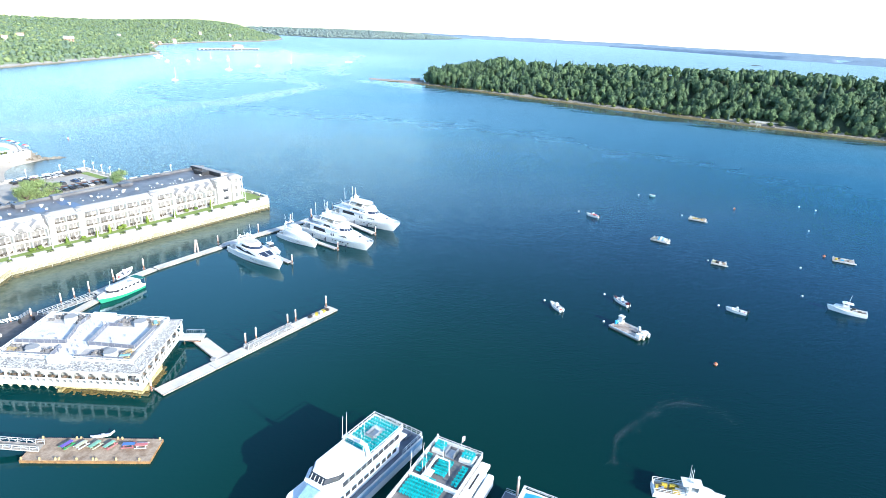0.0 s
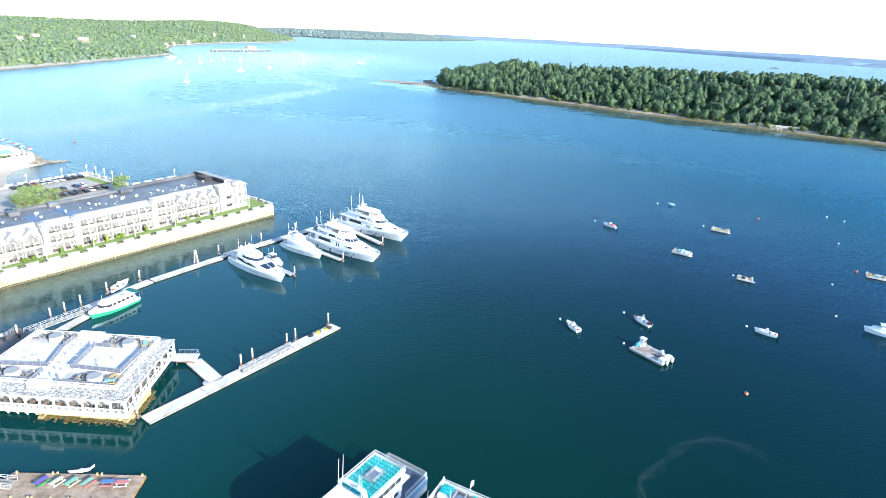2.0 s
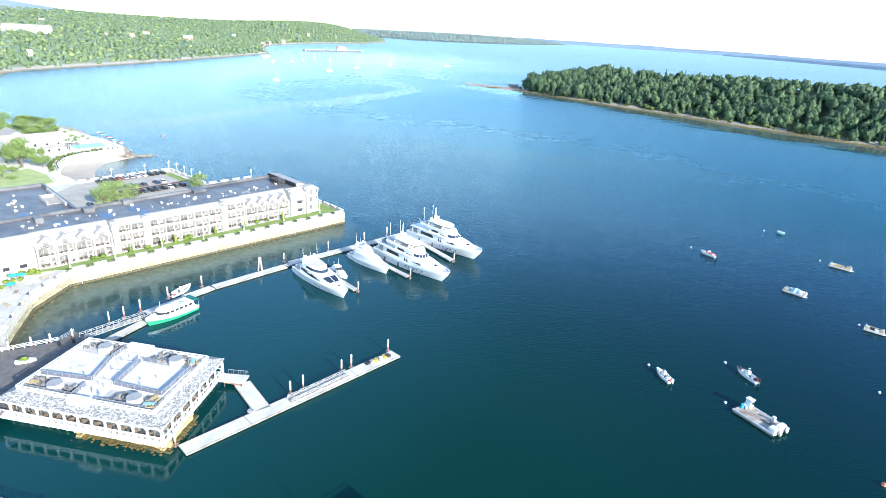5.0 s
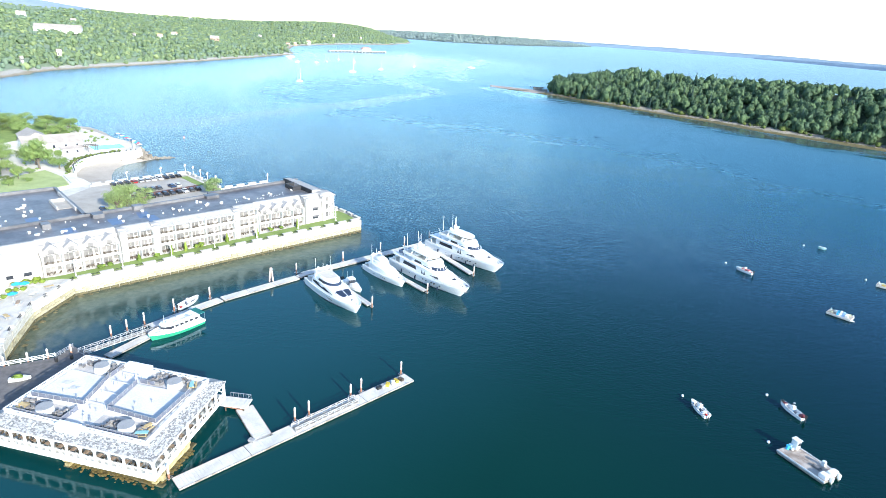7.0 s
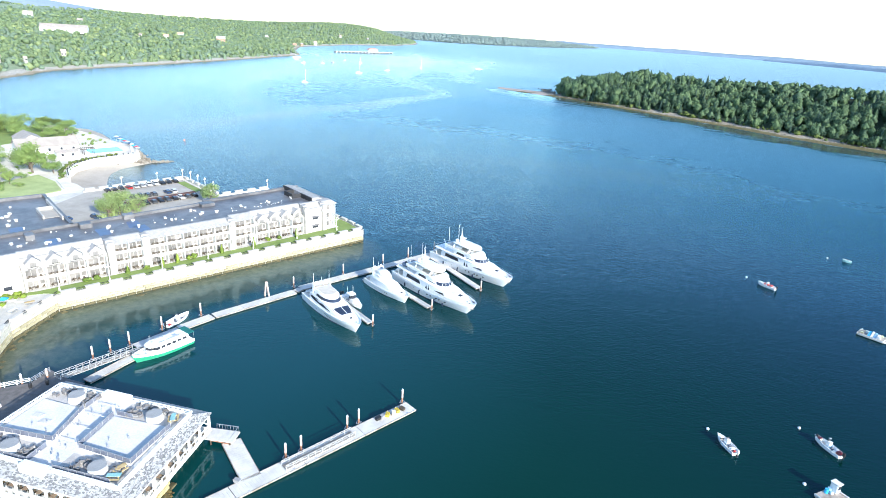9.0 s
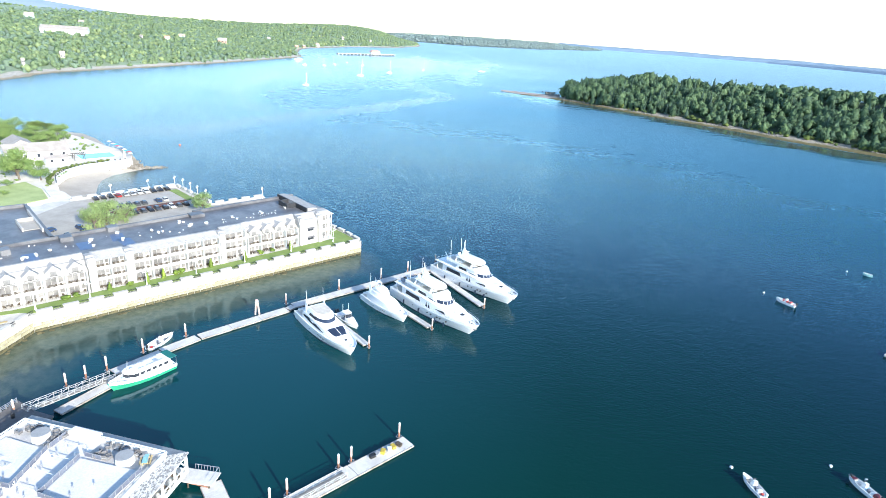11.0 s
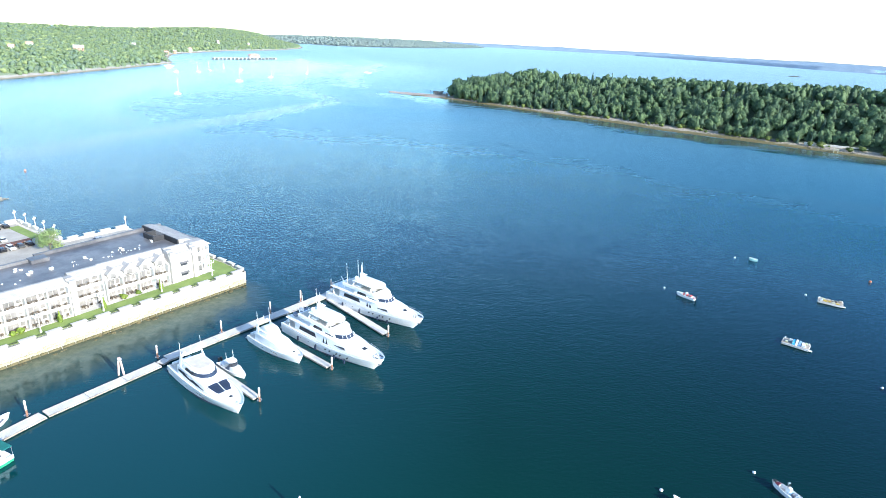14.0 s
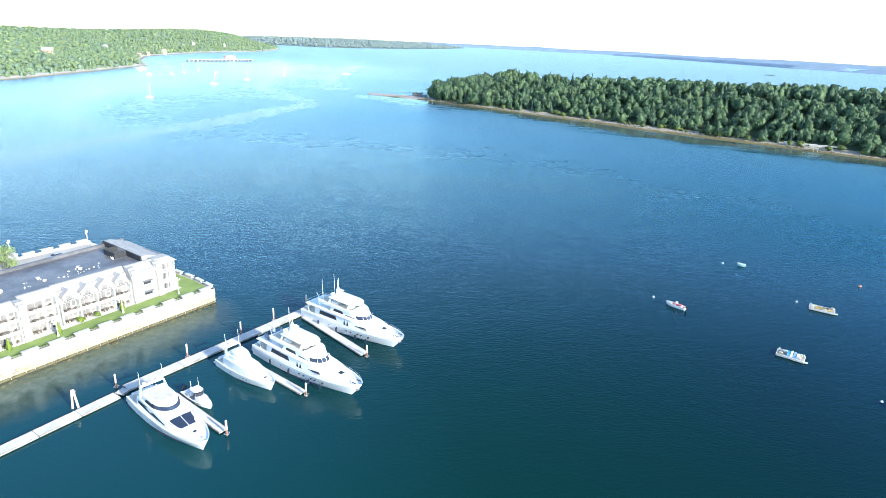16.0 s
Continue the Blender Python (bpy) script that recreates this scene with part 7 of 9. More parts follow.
def open_boat(name, m, L, beam, label, hull_mat="gelcoat", console=True, engines=1, inner="bilge", cabin=False, extra="", group="small boats"):
    b = thing(name, m, label, "boat", group)
    h = 0.75 + 0.02 * L
    hl = part("hull", open_hull_bm(L, beam, h * 0.85, h * 1.25), hull_mat, b)
    part("cockpit_floor", prism(plan(-L * 0.44, L * 0.26, beam * 0.38, 0.9), 0.25, 0.36), inner, hl)
    tier("foredeck", plan(L * 0.26, L * 0.46, beam * 0.27, 1.2), h * 0.85, h * 1.14, "white_paint", hl, 0.9)
    for s in (-1, 1):
        rows = []
        for k in range(11):
            x = -L * 0.48 + L * 0.95 * k / 10
            w, z = sheer(L, beam, h * 0.85, h * 1.25, x, 2.2)
            rows.append([Vector((x, s * w * 0.97 + 0.09 * math.cos(g), z + 0.04 + 0.07 * math.sin(g))) for g in np.linspace(0, math.tau, 7)[:-1]])
        part("gunwale", loft(rows), "white_paint", hl)
    if console:
        c = part("console", prism([(-0.5, -0.45), (0.5, -0.4), (0.5, 0.4), (-0.5, 0.45)], 0.34, h + 0.95, top=[(-0.5, -0.4), (0.1, -0.36), (0.1, 0.36), (-0.5, 0.4)]), "white_paint", b)
        part("windscreen", B((0.05, 0.12, -0.36, 0.36, h + 0.9, h + 1.3)), "glass", c)
    if cabin:
        cb = tier("cuddy", plan(L * 0.0, L * 0.36, beam * 0.36, 0.9), 0.34, h + 1.0, "gelcoat", b, 0.85, -0.2)
        part("windscreen", prism(plan(-L * 0.02, L * 0.12, beam * 0.34, 0.5), h + 0.95, h + 1.5, top=shrink(plan(-L * 0.02, L * 0.08, beam * 0.32, 0.5), 0.9)), "glass", cb)
        part("hardtop", bevelled(prism(plan(-L * 0.16, L * 0.1, beam * 0.36, 0.4), h + 1.95, h + 2.08), 0.04, 1), "gelcoat", b)
        for x in (-L * 0.14, L * 0.04):
            for s in (-1, 1):
                part("post", C((x, s * beam * 0.33, h), (x, s * beam * 0.31, h + 1.97), 0.035, n=6), "steel", b)
        antennas(b, ((-L * 0.1, beam * 0.3, h + 2.0, 2.2), (-L * 0.1, -beam * 0.3, h + 2.0, 2.2)))
    for k in range(engines):
        e = part("outboard", bevelled(B((-L / 2 - 0.55, -L / 2 - 0.05, -0.2 + (k - (engines - 1) / 2) * 0.7, 0.2 + (k - (engines - 1) / 2) * 0.7, h * 0.8, h + 0.75)), 0.08, 2), "black" if extra != "white motor" else "white_paint", b)
        part("engine_leg", B((-L / 2 - 0.4, -L / 2 - 0.2, -0.08 + (k - (engines - 1) / 2) * 0.7, 0.08 + (k - (engines - 1) / 2) * 0.7, -0.4, h * 0.8)), "black", e)
    if not cabin and engines:
        part("side_locker", bevelled(B((-L * 0.2, L * 0.1, beam * 0.24, beam * 0.38, 0.34, h * 0.8)), 0.04, 1), "white_paint", b)
        part("fuel_tank", bevelled(B((-L * 0.43, -L * 0.36, -beam * 0.2, beam * 0.02, 0.34, 0.7)), 0.05, 1), "red", b)
        part("steering_seat", bevelled(B((-1.15, -0.8, -0.3, 0.3, 0.34, h + 0.25)), 0.05, 1), "steel_deck", b)
    part("thwart", bevelled(B((-L * 0.33, -L * 0.24, -beam * 0.3, beam * 0.3, 0.34, h + 0.05)), 0.04, 1), "white_paint", b)
    if extra == "red bow":
        tier("bow_cover", plan(L * 0.27, L * 0.485, beam * 0.3, 1.2), h * 1.12, h * 1.26, "maroon", hl, 0.92, label="dark red bow deck")
        part("anchor_box", bevelled(B((L * 0.36, L * 0.45, -beam * 0.14, beam * 0.14, h * 1.24, h * 1.24 + 0.3)), 0.04, 1), "black", hl)
        part("pot_hauler", C((L * 0.12, -beam * 0.48, h), (L * 0.12, -beam * 0.48, h + 0.9), 0.06, n=6, bm=C((L * 0.12, -beam * 0.48, h + 0.85), (L * 0.12, -beam * 0.75, h + 0.7), 0.16, n=8)), "steel", b)
        part("bait_box", bevelled(B((-L * 0.12, L * 0.0, -beam * 0.2, beam * 0.2, 0.34, h + 0.2)), 0.05, 1), "paleblue", b)
        part("trap", bevelled(B((-L * 0.44, -L * 0.34, -beam * 0.25, beam * 0.25, 0.34, h + 0.3)), 0.03, 1), "maroon", b)
    if extra == "red":
        for x in (-L * 0.3, -L * 0.12, L * 0.05):
            part("seat", bevelled(B((x, x + 0.5, -beam * 0.27, beam * 0.27, 0.34, h + 0.45)), 0.05, 1), "red", b, "red padded seat")
    return b


open_boat("tender_boat", pose(-65.2, 192.3, 0, 0, 0, -34.5), 10.4, 3.0, "small white centre console boat beside the finger float", cabin=True, console=False, engines=2)
open_boat("inflatable_boat", pose(-102.8, 165.2, 0, 0, 0, 84), 8.0, 2.6, "white inflatable boat tied behind the dock", engines=1)
open_boat("motor_boat", pose(31.2, 160.6, 0, 0, 0, 118), 5.9, 2.1, "small white open motor boat on a mooring", extra="white motor")
open_boat("motor_boat", pose(52.2, 167.2, 0, 0, 0, 122), 6.6, 2.1, "white open boat with dark outboard and red bow", engines=1, cabin=False, extra="red bow")
open_boat("motor_boat", pose(86.9, 165.5, 0, 0, 0, 148), 6.1, 2.0, "white open boat with dark outboard and grey floor", engines=1)
open_boat("launch_boat", pose(61.3, 258.4, 0, 0, 0, 139), 6.4, 2.0, "grey launch with red seats on a mooring", extra="red")
open_boat("dinghy", pose(100.5, 300.5, 0, 0, 0, 160), 3.2, 1.3, "small pale teal dinghy on a mooring", hull_mat="paleteal", console=False, engines=0)


def lobster_boat(m, L, label, gear=False):
    b = thing("lobster_boat", m, label, "boat", "work boats")
    beam = L * 0.27
    hl = part("hull", hull_bm(L, beam, 0.95, 1.7, 0.6, 0.06, 2.0, 0.78, 14), "gelcoat", b)
    part("cockpit_floor", B((-L * 0.47, -L * 0.02, -beam * 0.4, beam * 0.4, 0.94, 1.02)), "deck", hl)
    part("coaming", B((-L * 0.49, -L * 0.02, -beam * 0.46, -beam * 0.42, 1.0, 1.45), (-L * 0.49, -L * 0.02, beam * 0.42, beam * 0.46, 1.0, 1.45), (-L * 0.49, -L * 0.47, -beam * 0.42, beam * 0.42, 1.0, 1.35)), "gelcoat", hl)
    tier("trunk_cabin", plan(L * 0.1, L * 0.36, beam * 0.3, 1.0), 1.3, 2.3, "gelcoat", b, 0.86, -0.2)
    wh = part("wheelhouse", B((-L * 0.04, L * 0.14, -beam * 0.33, beam * 0.33, 1.2, 2.2), (-L * 0.03, L * 0.0, -beam * 0.33, -beam * 0.29, 2.2, 3.2), (-L * 0.03, L * 0.0, beam * 0.29, beam * 0.33, 2.2, 3.2), (L * 0.1, L * 0.13, -beam * 0.33, -beam * 0.29, 2.2, 3.2), (L * 0.1, L * 0.13, beam * 0.29, beam * 0.33, 2.2, 3.2)), "white_paint", b)
    part("windscreen", B((L * 0.115, L * 0.125, -beam * 0.29, beam * 0.29, 2.2, 3.15)), "glass", wh)
    part("roof", bevelled(B((-L * 0.12, L * 0.16, -beam * 0.36, beam * 0.36, 3.2, 3.36)), 0.05, 1), "white_paint", wh)
    part("mast", C((0, 0, 3.3), (-0.2, 0, 6.0), 0.07, 0.04, 6), "white_paint", b)
    part("radar", C((0.6, 0, 3.36), (0.6, 0, 3.75), 0.32, n=10), "white_paint", b)
    rgl = np.random.default_rng(int(L * 7))
    for k in range(14 if gear else 6):
        x, yy = -L * rgl.uniform(0.1, 0.44), beam * rgl.uniform(-0.34, 0.34)
        part("lobster_trap" if gear else "fish_tote", bevelled(B((x - 0.5, x + 0.5, yy - 0.3, yy + 0.3, 1.02, 1.45 + 0.4 * (k % 2))), 0.03, 1), ("yellow", "yellow", "deck", "steel")[k % 4] if gear else ("timber", "concrete", "black")[k % 3], b)
    if gear:
        for s in (-1, 1):
            part("rail_stanchions", B((-L * 0.49, -L * 0.04, s * beam * 0.45 - 0.03, s * beam * 0.45 + 0.03, 2.1, 2.18), (-L * 0.49, -L * 0.04, s * beam * 0.45 - 0.03, s * beam * 0.45 + 0.03, 1.75, 1.8), *[(-L * 0.49 + k * L * 0.075, -L * 0.49 + k * L * 0.075 + 0.06, s * beam * 0.45 - 0.03, s * beam * 0.45 + 0.03, 1.4, 2.15) for k in range(7)]), "white_paint", b)
        antennas(b, ((0, beam * 0.3, 3.3, 3.0), (0.5, beam * 0.25, 3.3, 2.6)))
    return b


lobster_boat(pose(123.0, 170.0, 0, 0, 0, 152), 10.9, "white lobster boat with low wheelhouse on a mooring")
lobster_boat(pose(44.6, 85.6, 0, 0, 0, -8), 12.6, "white lobster boat stacked with yellow traps", gear=True)


def raft(m, L, W, label, load, tent=False):
    r = thing("work_float", m, label, "float", "moored floats")
    boards = bmesh.new()
    n = round(L / 0.5)
    for k in range(n):
        B((-L / 2 + k * L / n + 0.01, -L / 2 + (k + 1) * L / n - 0.01, -W / 2, W / 2, 0.52, 0.6), bm=boards)
    part("decking", boards, "dock_edge", r)
    part("frame", bevelled(B((-L / 2, L / 2, -W / 2 - 0.1, -W / 2 + 0.05, 0.12, 0.68), (-L / 2, L / 2, W / 2 - 0.05, W / 2 + 0.1, 0.12, 0.68), (-L / 2 - 0.1, -L / 2, -W / 2, W / 2, 0.12, 0.68), (L / 2, L / 2 + 0.1, -W / 2, W / 2, 0.12, 0.62)), 0.03, 1), "dock", r)
    part("pontoon", B((-L / 2 + 0.3, L / 2 - 0.3, -W / 2 + 0.2, W / 2 - 0.2, -0.4, 0.5)), "black", r)
    part("boarding_step", bevelled(B((L / 2 + 0.12, L / 2 + 0.9, -W * 0.42, -W * 0.2, 0.15, 0.28)), 0.02, 1), "white_paint", r)
    rg = np.random.default_rng(int(L * 31 + W * 7))
    if tent:
        for k, mat in enumerate(("azure", "white_paint", "paleblue", "white_paint")):
            x = -0.9 + k * 0.75
            part("tarpaulin", prism([(x, -W * 0.34), (x + 0.7, -W * 0.34), (x + 0.7, W * 0.34), (x, W * 0.34)], 0.6, 1.9 - 0.22 * abs(k - 1.2), top=[(x + 0.12, -0.25), (x + 0.58, -0.25), (x + 0.58, 0.3), (x + 0.12, 0.3)]), mat, r, "folded tarpaulin over stacked gear")
    for k, mat in enumerate(load):
        x = (-L * 0.42 + (k + 0.5) * L * 0.84 / len(load)) * (1.0 if not tent or abs(k - len(load) / 2) > 1 else 1.4)
        yy = (0.24 if k % 2 else -0.22) * W + rg.uniform(-0.25, 0.25)
        s, h = rg.uniform(0.28, 0.55), rg.uniform(0.25, 0.75)
        if k % 4 == 3:
            part("rope_coil", C((x, yy, 0.6), (x, yy, 0.6 + h * 0.5), s * 0.8, s * 0.65, n=12), mat, r)
        else:
            part("crate", bevelled(B((x - s, x + s, yy - s * 0.7, yy + s * 0.7, 0.6, 0.6 + h)), 0.05, 1), mat, r)
    for x in (-L / 2 + 0.3, L / 2 - 0.3):
        part("bollard", C((x, W / 2 - 0.2, 0.6), (x, W / 2 - 0.2, 1.15), 0.1, n=8), "white_paint", r)
    return r


raft(pose(83.3, 229.5, 0, 0, 0, -35), 6.7, 3.8, "pale work float carrying blue and white tarpaulins", ("cream", "white_paint", "dock", "deck", "white_paint", "cream"), tent=True)
raft(pose(110.2, 262.5, 0, 0, 0, -30), 7.1, 3.8, "pale work float stacked with yellow gear", ("white_paint", "cream", "yellow", "deck", "yellow", "timber", "cream", "timber", "yellow", "deck"))
raft(pose(97.9, 206.5, 0, 0, 0, -28), 4.9, 3.2, "small pale work float with dark crates and gear", ("cream", "deck", "black", "pile", "white_paint", "timber", "deck"))
raft(pose(150.0, 217.5, 0, 0, 0, -28), 7.0, 4.2, "pale work float with crates and ropes", ("yellow", "black", "azure", "cream", "timber", "deck"))

# the flat barge with white cabins
bg = thing("work_barge", pose(49.9, 148.3, 0, 0, 0, -49.5), "flat weathered work barge with plank deck and white cabin", "barge")
smooth_part("hull", loft([[Vector((x, -2.55, 0.62)), Vector((x, -2.5, z)), Vector((x, 2.5, z)), Vector((x, 2.55, 0.62))] for x, z in ((-4.95, 0.25), (-4.2, -0.4), (4.2, -0.4), (4.95, 0.2))]), "dock_edge", bg)
boards = bmesh.new()
for k in range(17):
    B((-4.9, 4.9, -2.5 + k * 0.294, -2.5 + k * 0.294 + 0.27, 0.62, 0.7), bm=boards)
part("decking", boards, material("stained_barge_planks", (0.46, 0.4, 0.35), (0.2, 0.14, 0.1), 0.45, 12, 0.85, bump=0.25, spread=(0.3, 0.6)), bg)
part("side_rail", bevelled(B((-4.95, 4.95, -2.66, -2.5, 0.5, 0.86), (-4.95, 4.95, 2.5, 2.66, 0.5, 0.86)), 0.03, 1), "white_paint", bg)
cbn = part("pilot_cabin", bevelled(B((-4.6, -3.2, 1.0, 2.3, 0.7, 2.7)), 0.12, 2), "white_paint", bg)
part("cabin_window", B((-3.21, -3.17, 1.2, 2.1, 1.6, 2.4)), "glass", cbn)
part("cabin_roof", bevelled(B((-4.75, -3.05, 0.9, 2.4, 2.7, 2.82)), 0.04, 1), "white_paint", cbn)
part("drum", C((-4.3, -0.2, 0.7), (-4.3, -0.2, 1.6), 0.34, n=14), "azure", bg, "blue plastic drum")
part("drum", C((-4.3, 0.6, 0.7), (-4.3, 0.6, 1.6), 0.34, n=14), "paleblue", bg, "pale blue plastic drum")
part("mooring_buoy", sphere(bmesh.new(), (-3.6, 0.3, 1.0), 0.34, 1, 2), "white_paint", bg, smooth=True)
part("control_stand", bevelled(B((1.6, 2.3, 1.5, 2.2, 0.7, 1.9)), 0.08, 1), "white_paint", bg)
part("winch_frame", B((0.9, 2.6, -0.4, -0.3, 0.7, 1.0), (0.9, 2.6, 0.3, 0.4, 0.7, 1.0), (1.2, 2.3, -0.3, 0.3, 0.75, 1.1)), "pale_steel", bg, "dark rusty winch frame")
part("engine_box", bevelled(B((3.3, 4.9, -2.2, -0.6, 0.7, 1.6), (3.7, 4.9, -0.5, 2.0, 0.7, 1.75)), 0.14, 2), "white_paint", bg)
for yy in (-0.9, 1.5):
    part("outboard", bevelled(B((5.0, 5.6, yy - 0.3, yy + 0.3, 0.35, 1.5)), 0.1, 2), "white_paint", bg)
    part("lower_unit", B((5.2, 5.5, yy - 0.08, yy + 0.08, -0.5, 0.35)), "cream", bg)


def buoy(x, y, r=0.35, mat="white_paint", label="white ball mooring buoy floating on the water"):
    b = thing("mooring_buoy", pose(x, y, 0), label, "buoy", "mooring buoys")
    part("ball", sphere(bmesh.new(), (0, 0, r * 0.45), r, 1, 2), mat, b, smooth=True)
    part("stripe", C((0, 0, r * 0.38), (0, 0, r * 0.56), r * 1.01, n=16), "paleblue" if mat == "white_paint" else "white_paint", b)
    part("ring", C((0, 0, r * 1.4), (0, 0, r * 1.65), 0.05, n=6), "steel", b)


for x, y in ((28.3, 165.2), (44.0, 153.4), (48.3, 172.6), (83.2, 169.4), (115.2, 181.0), (128.4, 207.4), (95.0, 209.4), (94.0, 302.0), (56.2, 265.0), (105.0, 268.2), (174.6, 297.2), (179.8, 291.4), (157, 255.2), (118, 131)):
    buoy(x, y)
for x, y in ((68.2, 133.2), (145.2, 222.0), (136.7, 285.6), (-247, 360)):
    buoy(x, y, 0.5, "orange", "orange red ball mooring buoy on the water")


# the green tour boat
tb = thing("tour_boat", pose(-96.4, 151.0, 0, 0, 0, -110) @ Matrix.Diagonal((0.91, 0.95, 1, 1)), "white tour boat with green hull at the dock", "boat")
hl = part("hull", hull_bm(16.0, 4.8, 1.2, 2.1, 0.7, 0.08, 2.2, 0.75, 16), "green", tb, "bright green painted hull")
for s in (-1, 1):
    rows = []
    for k in range(15):
        x = -8.0 + 15.7 * k / 14
        w, z = sheer(16.0, 4.8, 1.2, 2.1, x, 2.2)
        rows.append([Vector((x, s * (w + 0.08), z - 0.42)), Vector((x, s * (w + 0.08), z + 0.3)), Vector((x, s * (w - 0.08), z + 0.3)), Vector((x, s * (w - 0.08), z - 0.42))])
    part("sheer_strake", loft(rows), "gelcoat", tb, "white rubbing strake")
deck_rows = []
for k in range(15):
    x = -8.0 + 15.7 * k / 14
    w, z = sheer(16.0, 4.8, 1.2, 2.1, x, 2.2)
    deck_rows.append([Vector((x, -w * 0.96, z + 0.01)), Vector((x, w * 0.96, z + 0.01)), Vector((x, w * 0.96, z + 0.06)), Vector((x, -w * 0.96, z + 0.06))])
part("deck", loft(deck_rows), "gelcoat", tb, "white deck")
cab = tier("cabin", plan(-6.8, 4.2, 1.85, 0.8), 1.4, 3.1, "gelcoat", tb, 0.95, -0.2)
for k in range(6):
    for s in (-1, 1):
        part("side_window", B((-6.0 + k * 1.5, -4.95 + k * 1.5, s * 1.84 - 0.04, s * 1.84 + 0.03, 2.15, 2.75)), "glass", cab, "dark cabin window")
part("windscreen", prism(plan(2.8, 4.26, 1.84, 0.8), 2.25, 2.75, top=shrink(plan(2.8, 4.15, 1.8, 0.8), 0.96)), "glass", cab)
part("roof", bevelled(prism(plan(-7.4, 4.4, 1.98, 0.7), 3.1, 3.24), 0.05, 1), "white_paint", tb)
part("stern_awning", bevelled(prism([(-8.2, -2.1), (-6.4, -2.1), (-6.4, 2.1), (-8.2, 2.1)], 3.2, 3.32), 0.03, 1), "darkgreen", tb, "dark green canvas stern awning")
for s in (-1, 1):
    part("awning_post", C((-8.0, s * 2.0, 1.3), (-8.0, s * 2.0, 3.2), 0.04, n=6), "steel", tb)
part("mast", C((3.2, 0, 3.2), (2.9, 0, 5.6), 0.06, 0.04, 6), "white_paint", tb)
part("roof_rack", B((-5.0, 1.0, -1.2, -1.14, 3.24, 3.5), (-5.0, 1.0, 1.14, 1.2, 3.24, 3.5)), "steel", tb)
part("life_raft", C((-1.0, -0.5, 3.45), (-1.0, 0.5, 3.45), 0.26, n=12), "white_paint", tb)
part("radar", C((2.2, 0, 3.24), (2.2, 0, 3.6), 0.3, n=12), "white_paint", tb)
part("roof_hatch", bevelled(B((-4.2, -3.2, -0.5, 0.5, 3.24, 3.34)), 0.02, 1), "steel", tb)
bow_rail(tb, 16.0, 4.8, 1.5, 2.45, 3.5, 7.4, 0.6)

# ---- restaurant on the pier ----
rest = thing("restaurant", pose(-82, 105.2, 0, 0, 0, 0.8), "white two level pier restaurant with shingled eaves and roof terraces", "restaurant")
# plan in its own frame: front along x at y = 0; the right side leans a little
M["terrace_deck"] = material("grey_terrace_decking", (0.56, 0.52, 0.48), (0.44, 0.41, 0.38), 0.4, 10, 0.75, bump=0.15)
EAVE = [(-17.5, -1.9), (17.2, -1.4), (15.4, 23.0), (-17.0, 22.6)]
CURB = [(-14.6, 0.5), (14.6, 0.4), (13.5, 19.9), (-14.7, 19.4)]
FLOOR_Z, EAVE_Z, ROOF_Z = 2.6, 5.9, 7.2
part("floor_slab", prism([(-17.0, -2.3), (17.4, -1.8), (15.4, 22.6), (-17.0, 22.2)], FLOOR_Z - 0.5, FLOOR_Z), "white_paint", rest)
part("inner_wall", prism([(-15.5, 2.2), (15.0, 2.2), (13.0, 20.0), (-15.5, 20.0)], FLOOR_Z, EAVE_Z), "siding", rest)
part("terrace_floor", prism(CURB, ROOF_Z - 0.5, ROOF_Z - 0.06), "pale_deck", rest, "pale roof terrace decking")
# corner floors coloured greyer to hold the shade of parapets and platforms
for x0, x1, y0, y1 in ((-14.3, -5.3, 15.4, 19.1), (1.4, 13.2, 15.6, 19.6), (-14.2, -3.2, 0.8, 5.1), (2.0, 14.0, 0.8, 5.2)):
    part("corner_terrace", B((x0, x1, y0, y1, ROOF_Z - 0.06, ROOF_Z - 0.03)), "terrace_deck", rest, "grey corner terrace decking")
# shingled eaves: four slopes, each of many shingles laid in rows
under = bmesh.new()
lo = [Vector((x, y, EAVE_Z)) for x, y in EAVE]
hi = [Vector((x, y, ROOF_Z - 0.1)) for x, y in CURB]
loft([[v - Vector((0, 0, 0.18)) for v in lo], lo, hi, [v - Vector((0, 0, 0.3)) for v in hi]], under, caps=False)
part("eave_roof", under, "shingle", rest)
rg = np.random.default_rng(77)
tiles = bmesh.new()
for side in (0, 1):
    a0, a1, b0, b1 = lo[side], lo[side + 1], hi[side], hi[side + 1]
    rows_n = 14
    for r in range(rows_n):
        p, q = a0.lerp(b0, r / rows_n), a1.lerp(b1, r / rows_n)
        along, up_v = (q - p).normalized(), (b0 - a0 + b1 - a1).normalized()
        nrm = along.cross(up_v).normalized()
        up_v = nrm.cross(along)
        run, depth = (q - p).length, ((b0 - a0).length + (b1 - a1).length) / 2 / rows_n * 1.05
        turn = Matrix((along, up_v, nrm)).transposed().to_4x4()
        x = -(r % 2) * 0.3
        while x < run:
            w = rg.uniform(0.2, 0.5)
            a_x, b_x = max(0.02, x), min(run - 0.02, x + w - 0.03)
            if b_x - a_x > 0.1:
                lift = 0.02 + 0.03 * rg.random()
                B((a_x, b_x, 0, depth * rg.uniform(0.9, 1.0), 0, 0.035), bm=tiles, m=Matrix.Translation(p + nrm * lift) @ turn)
            x += w
shingles = part("roof_shingles", tiles, "shingle_tile", rest, "mixed light and dark grey shingles")
shingles["kind"] = "stuff"


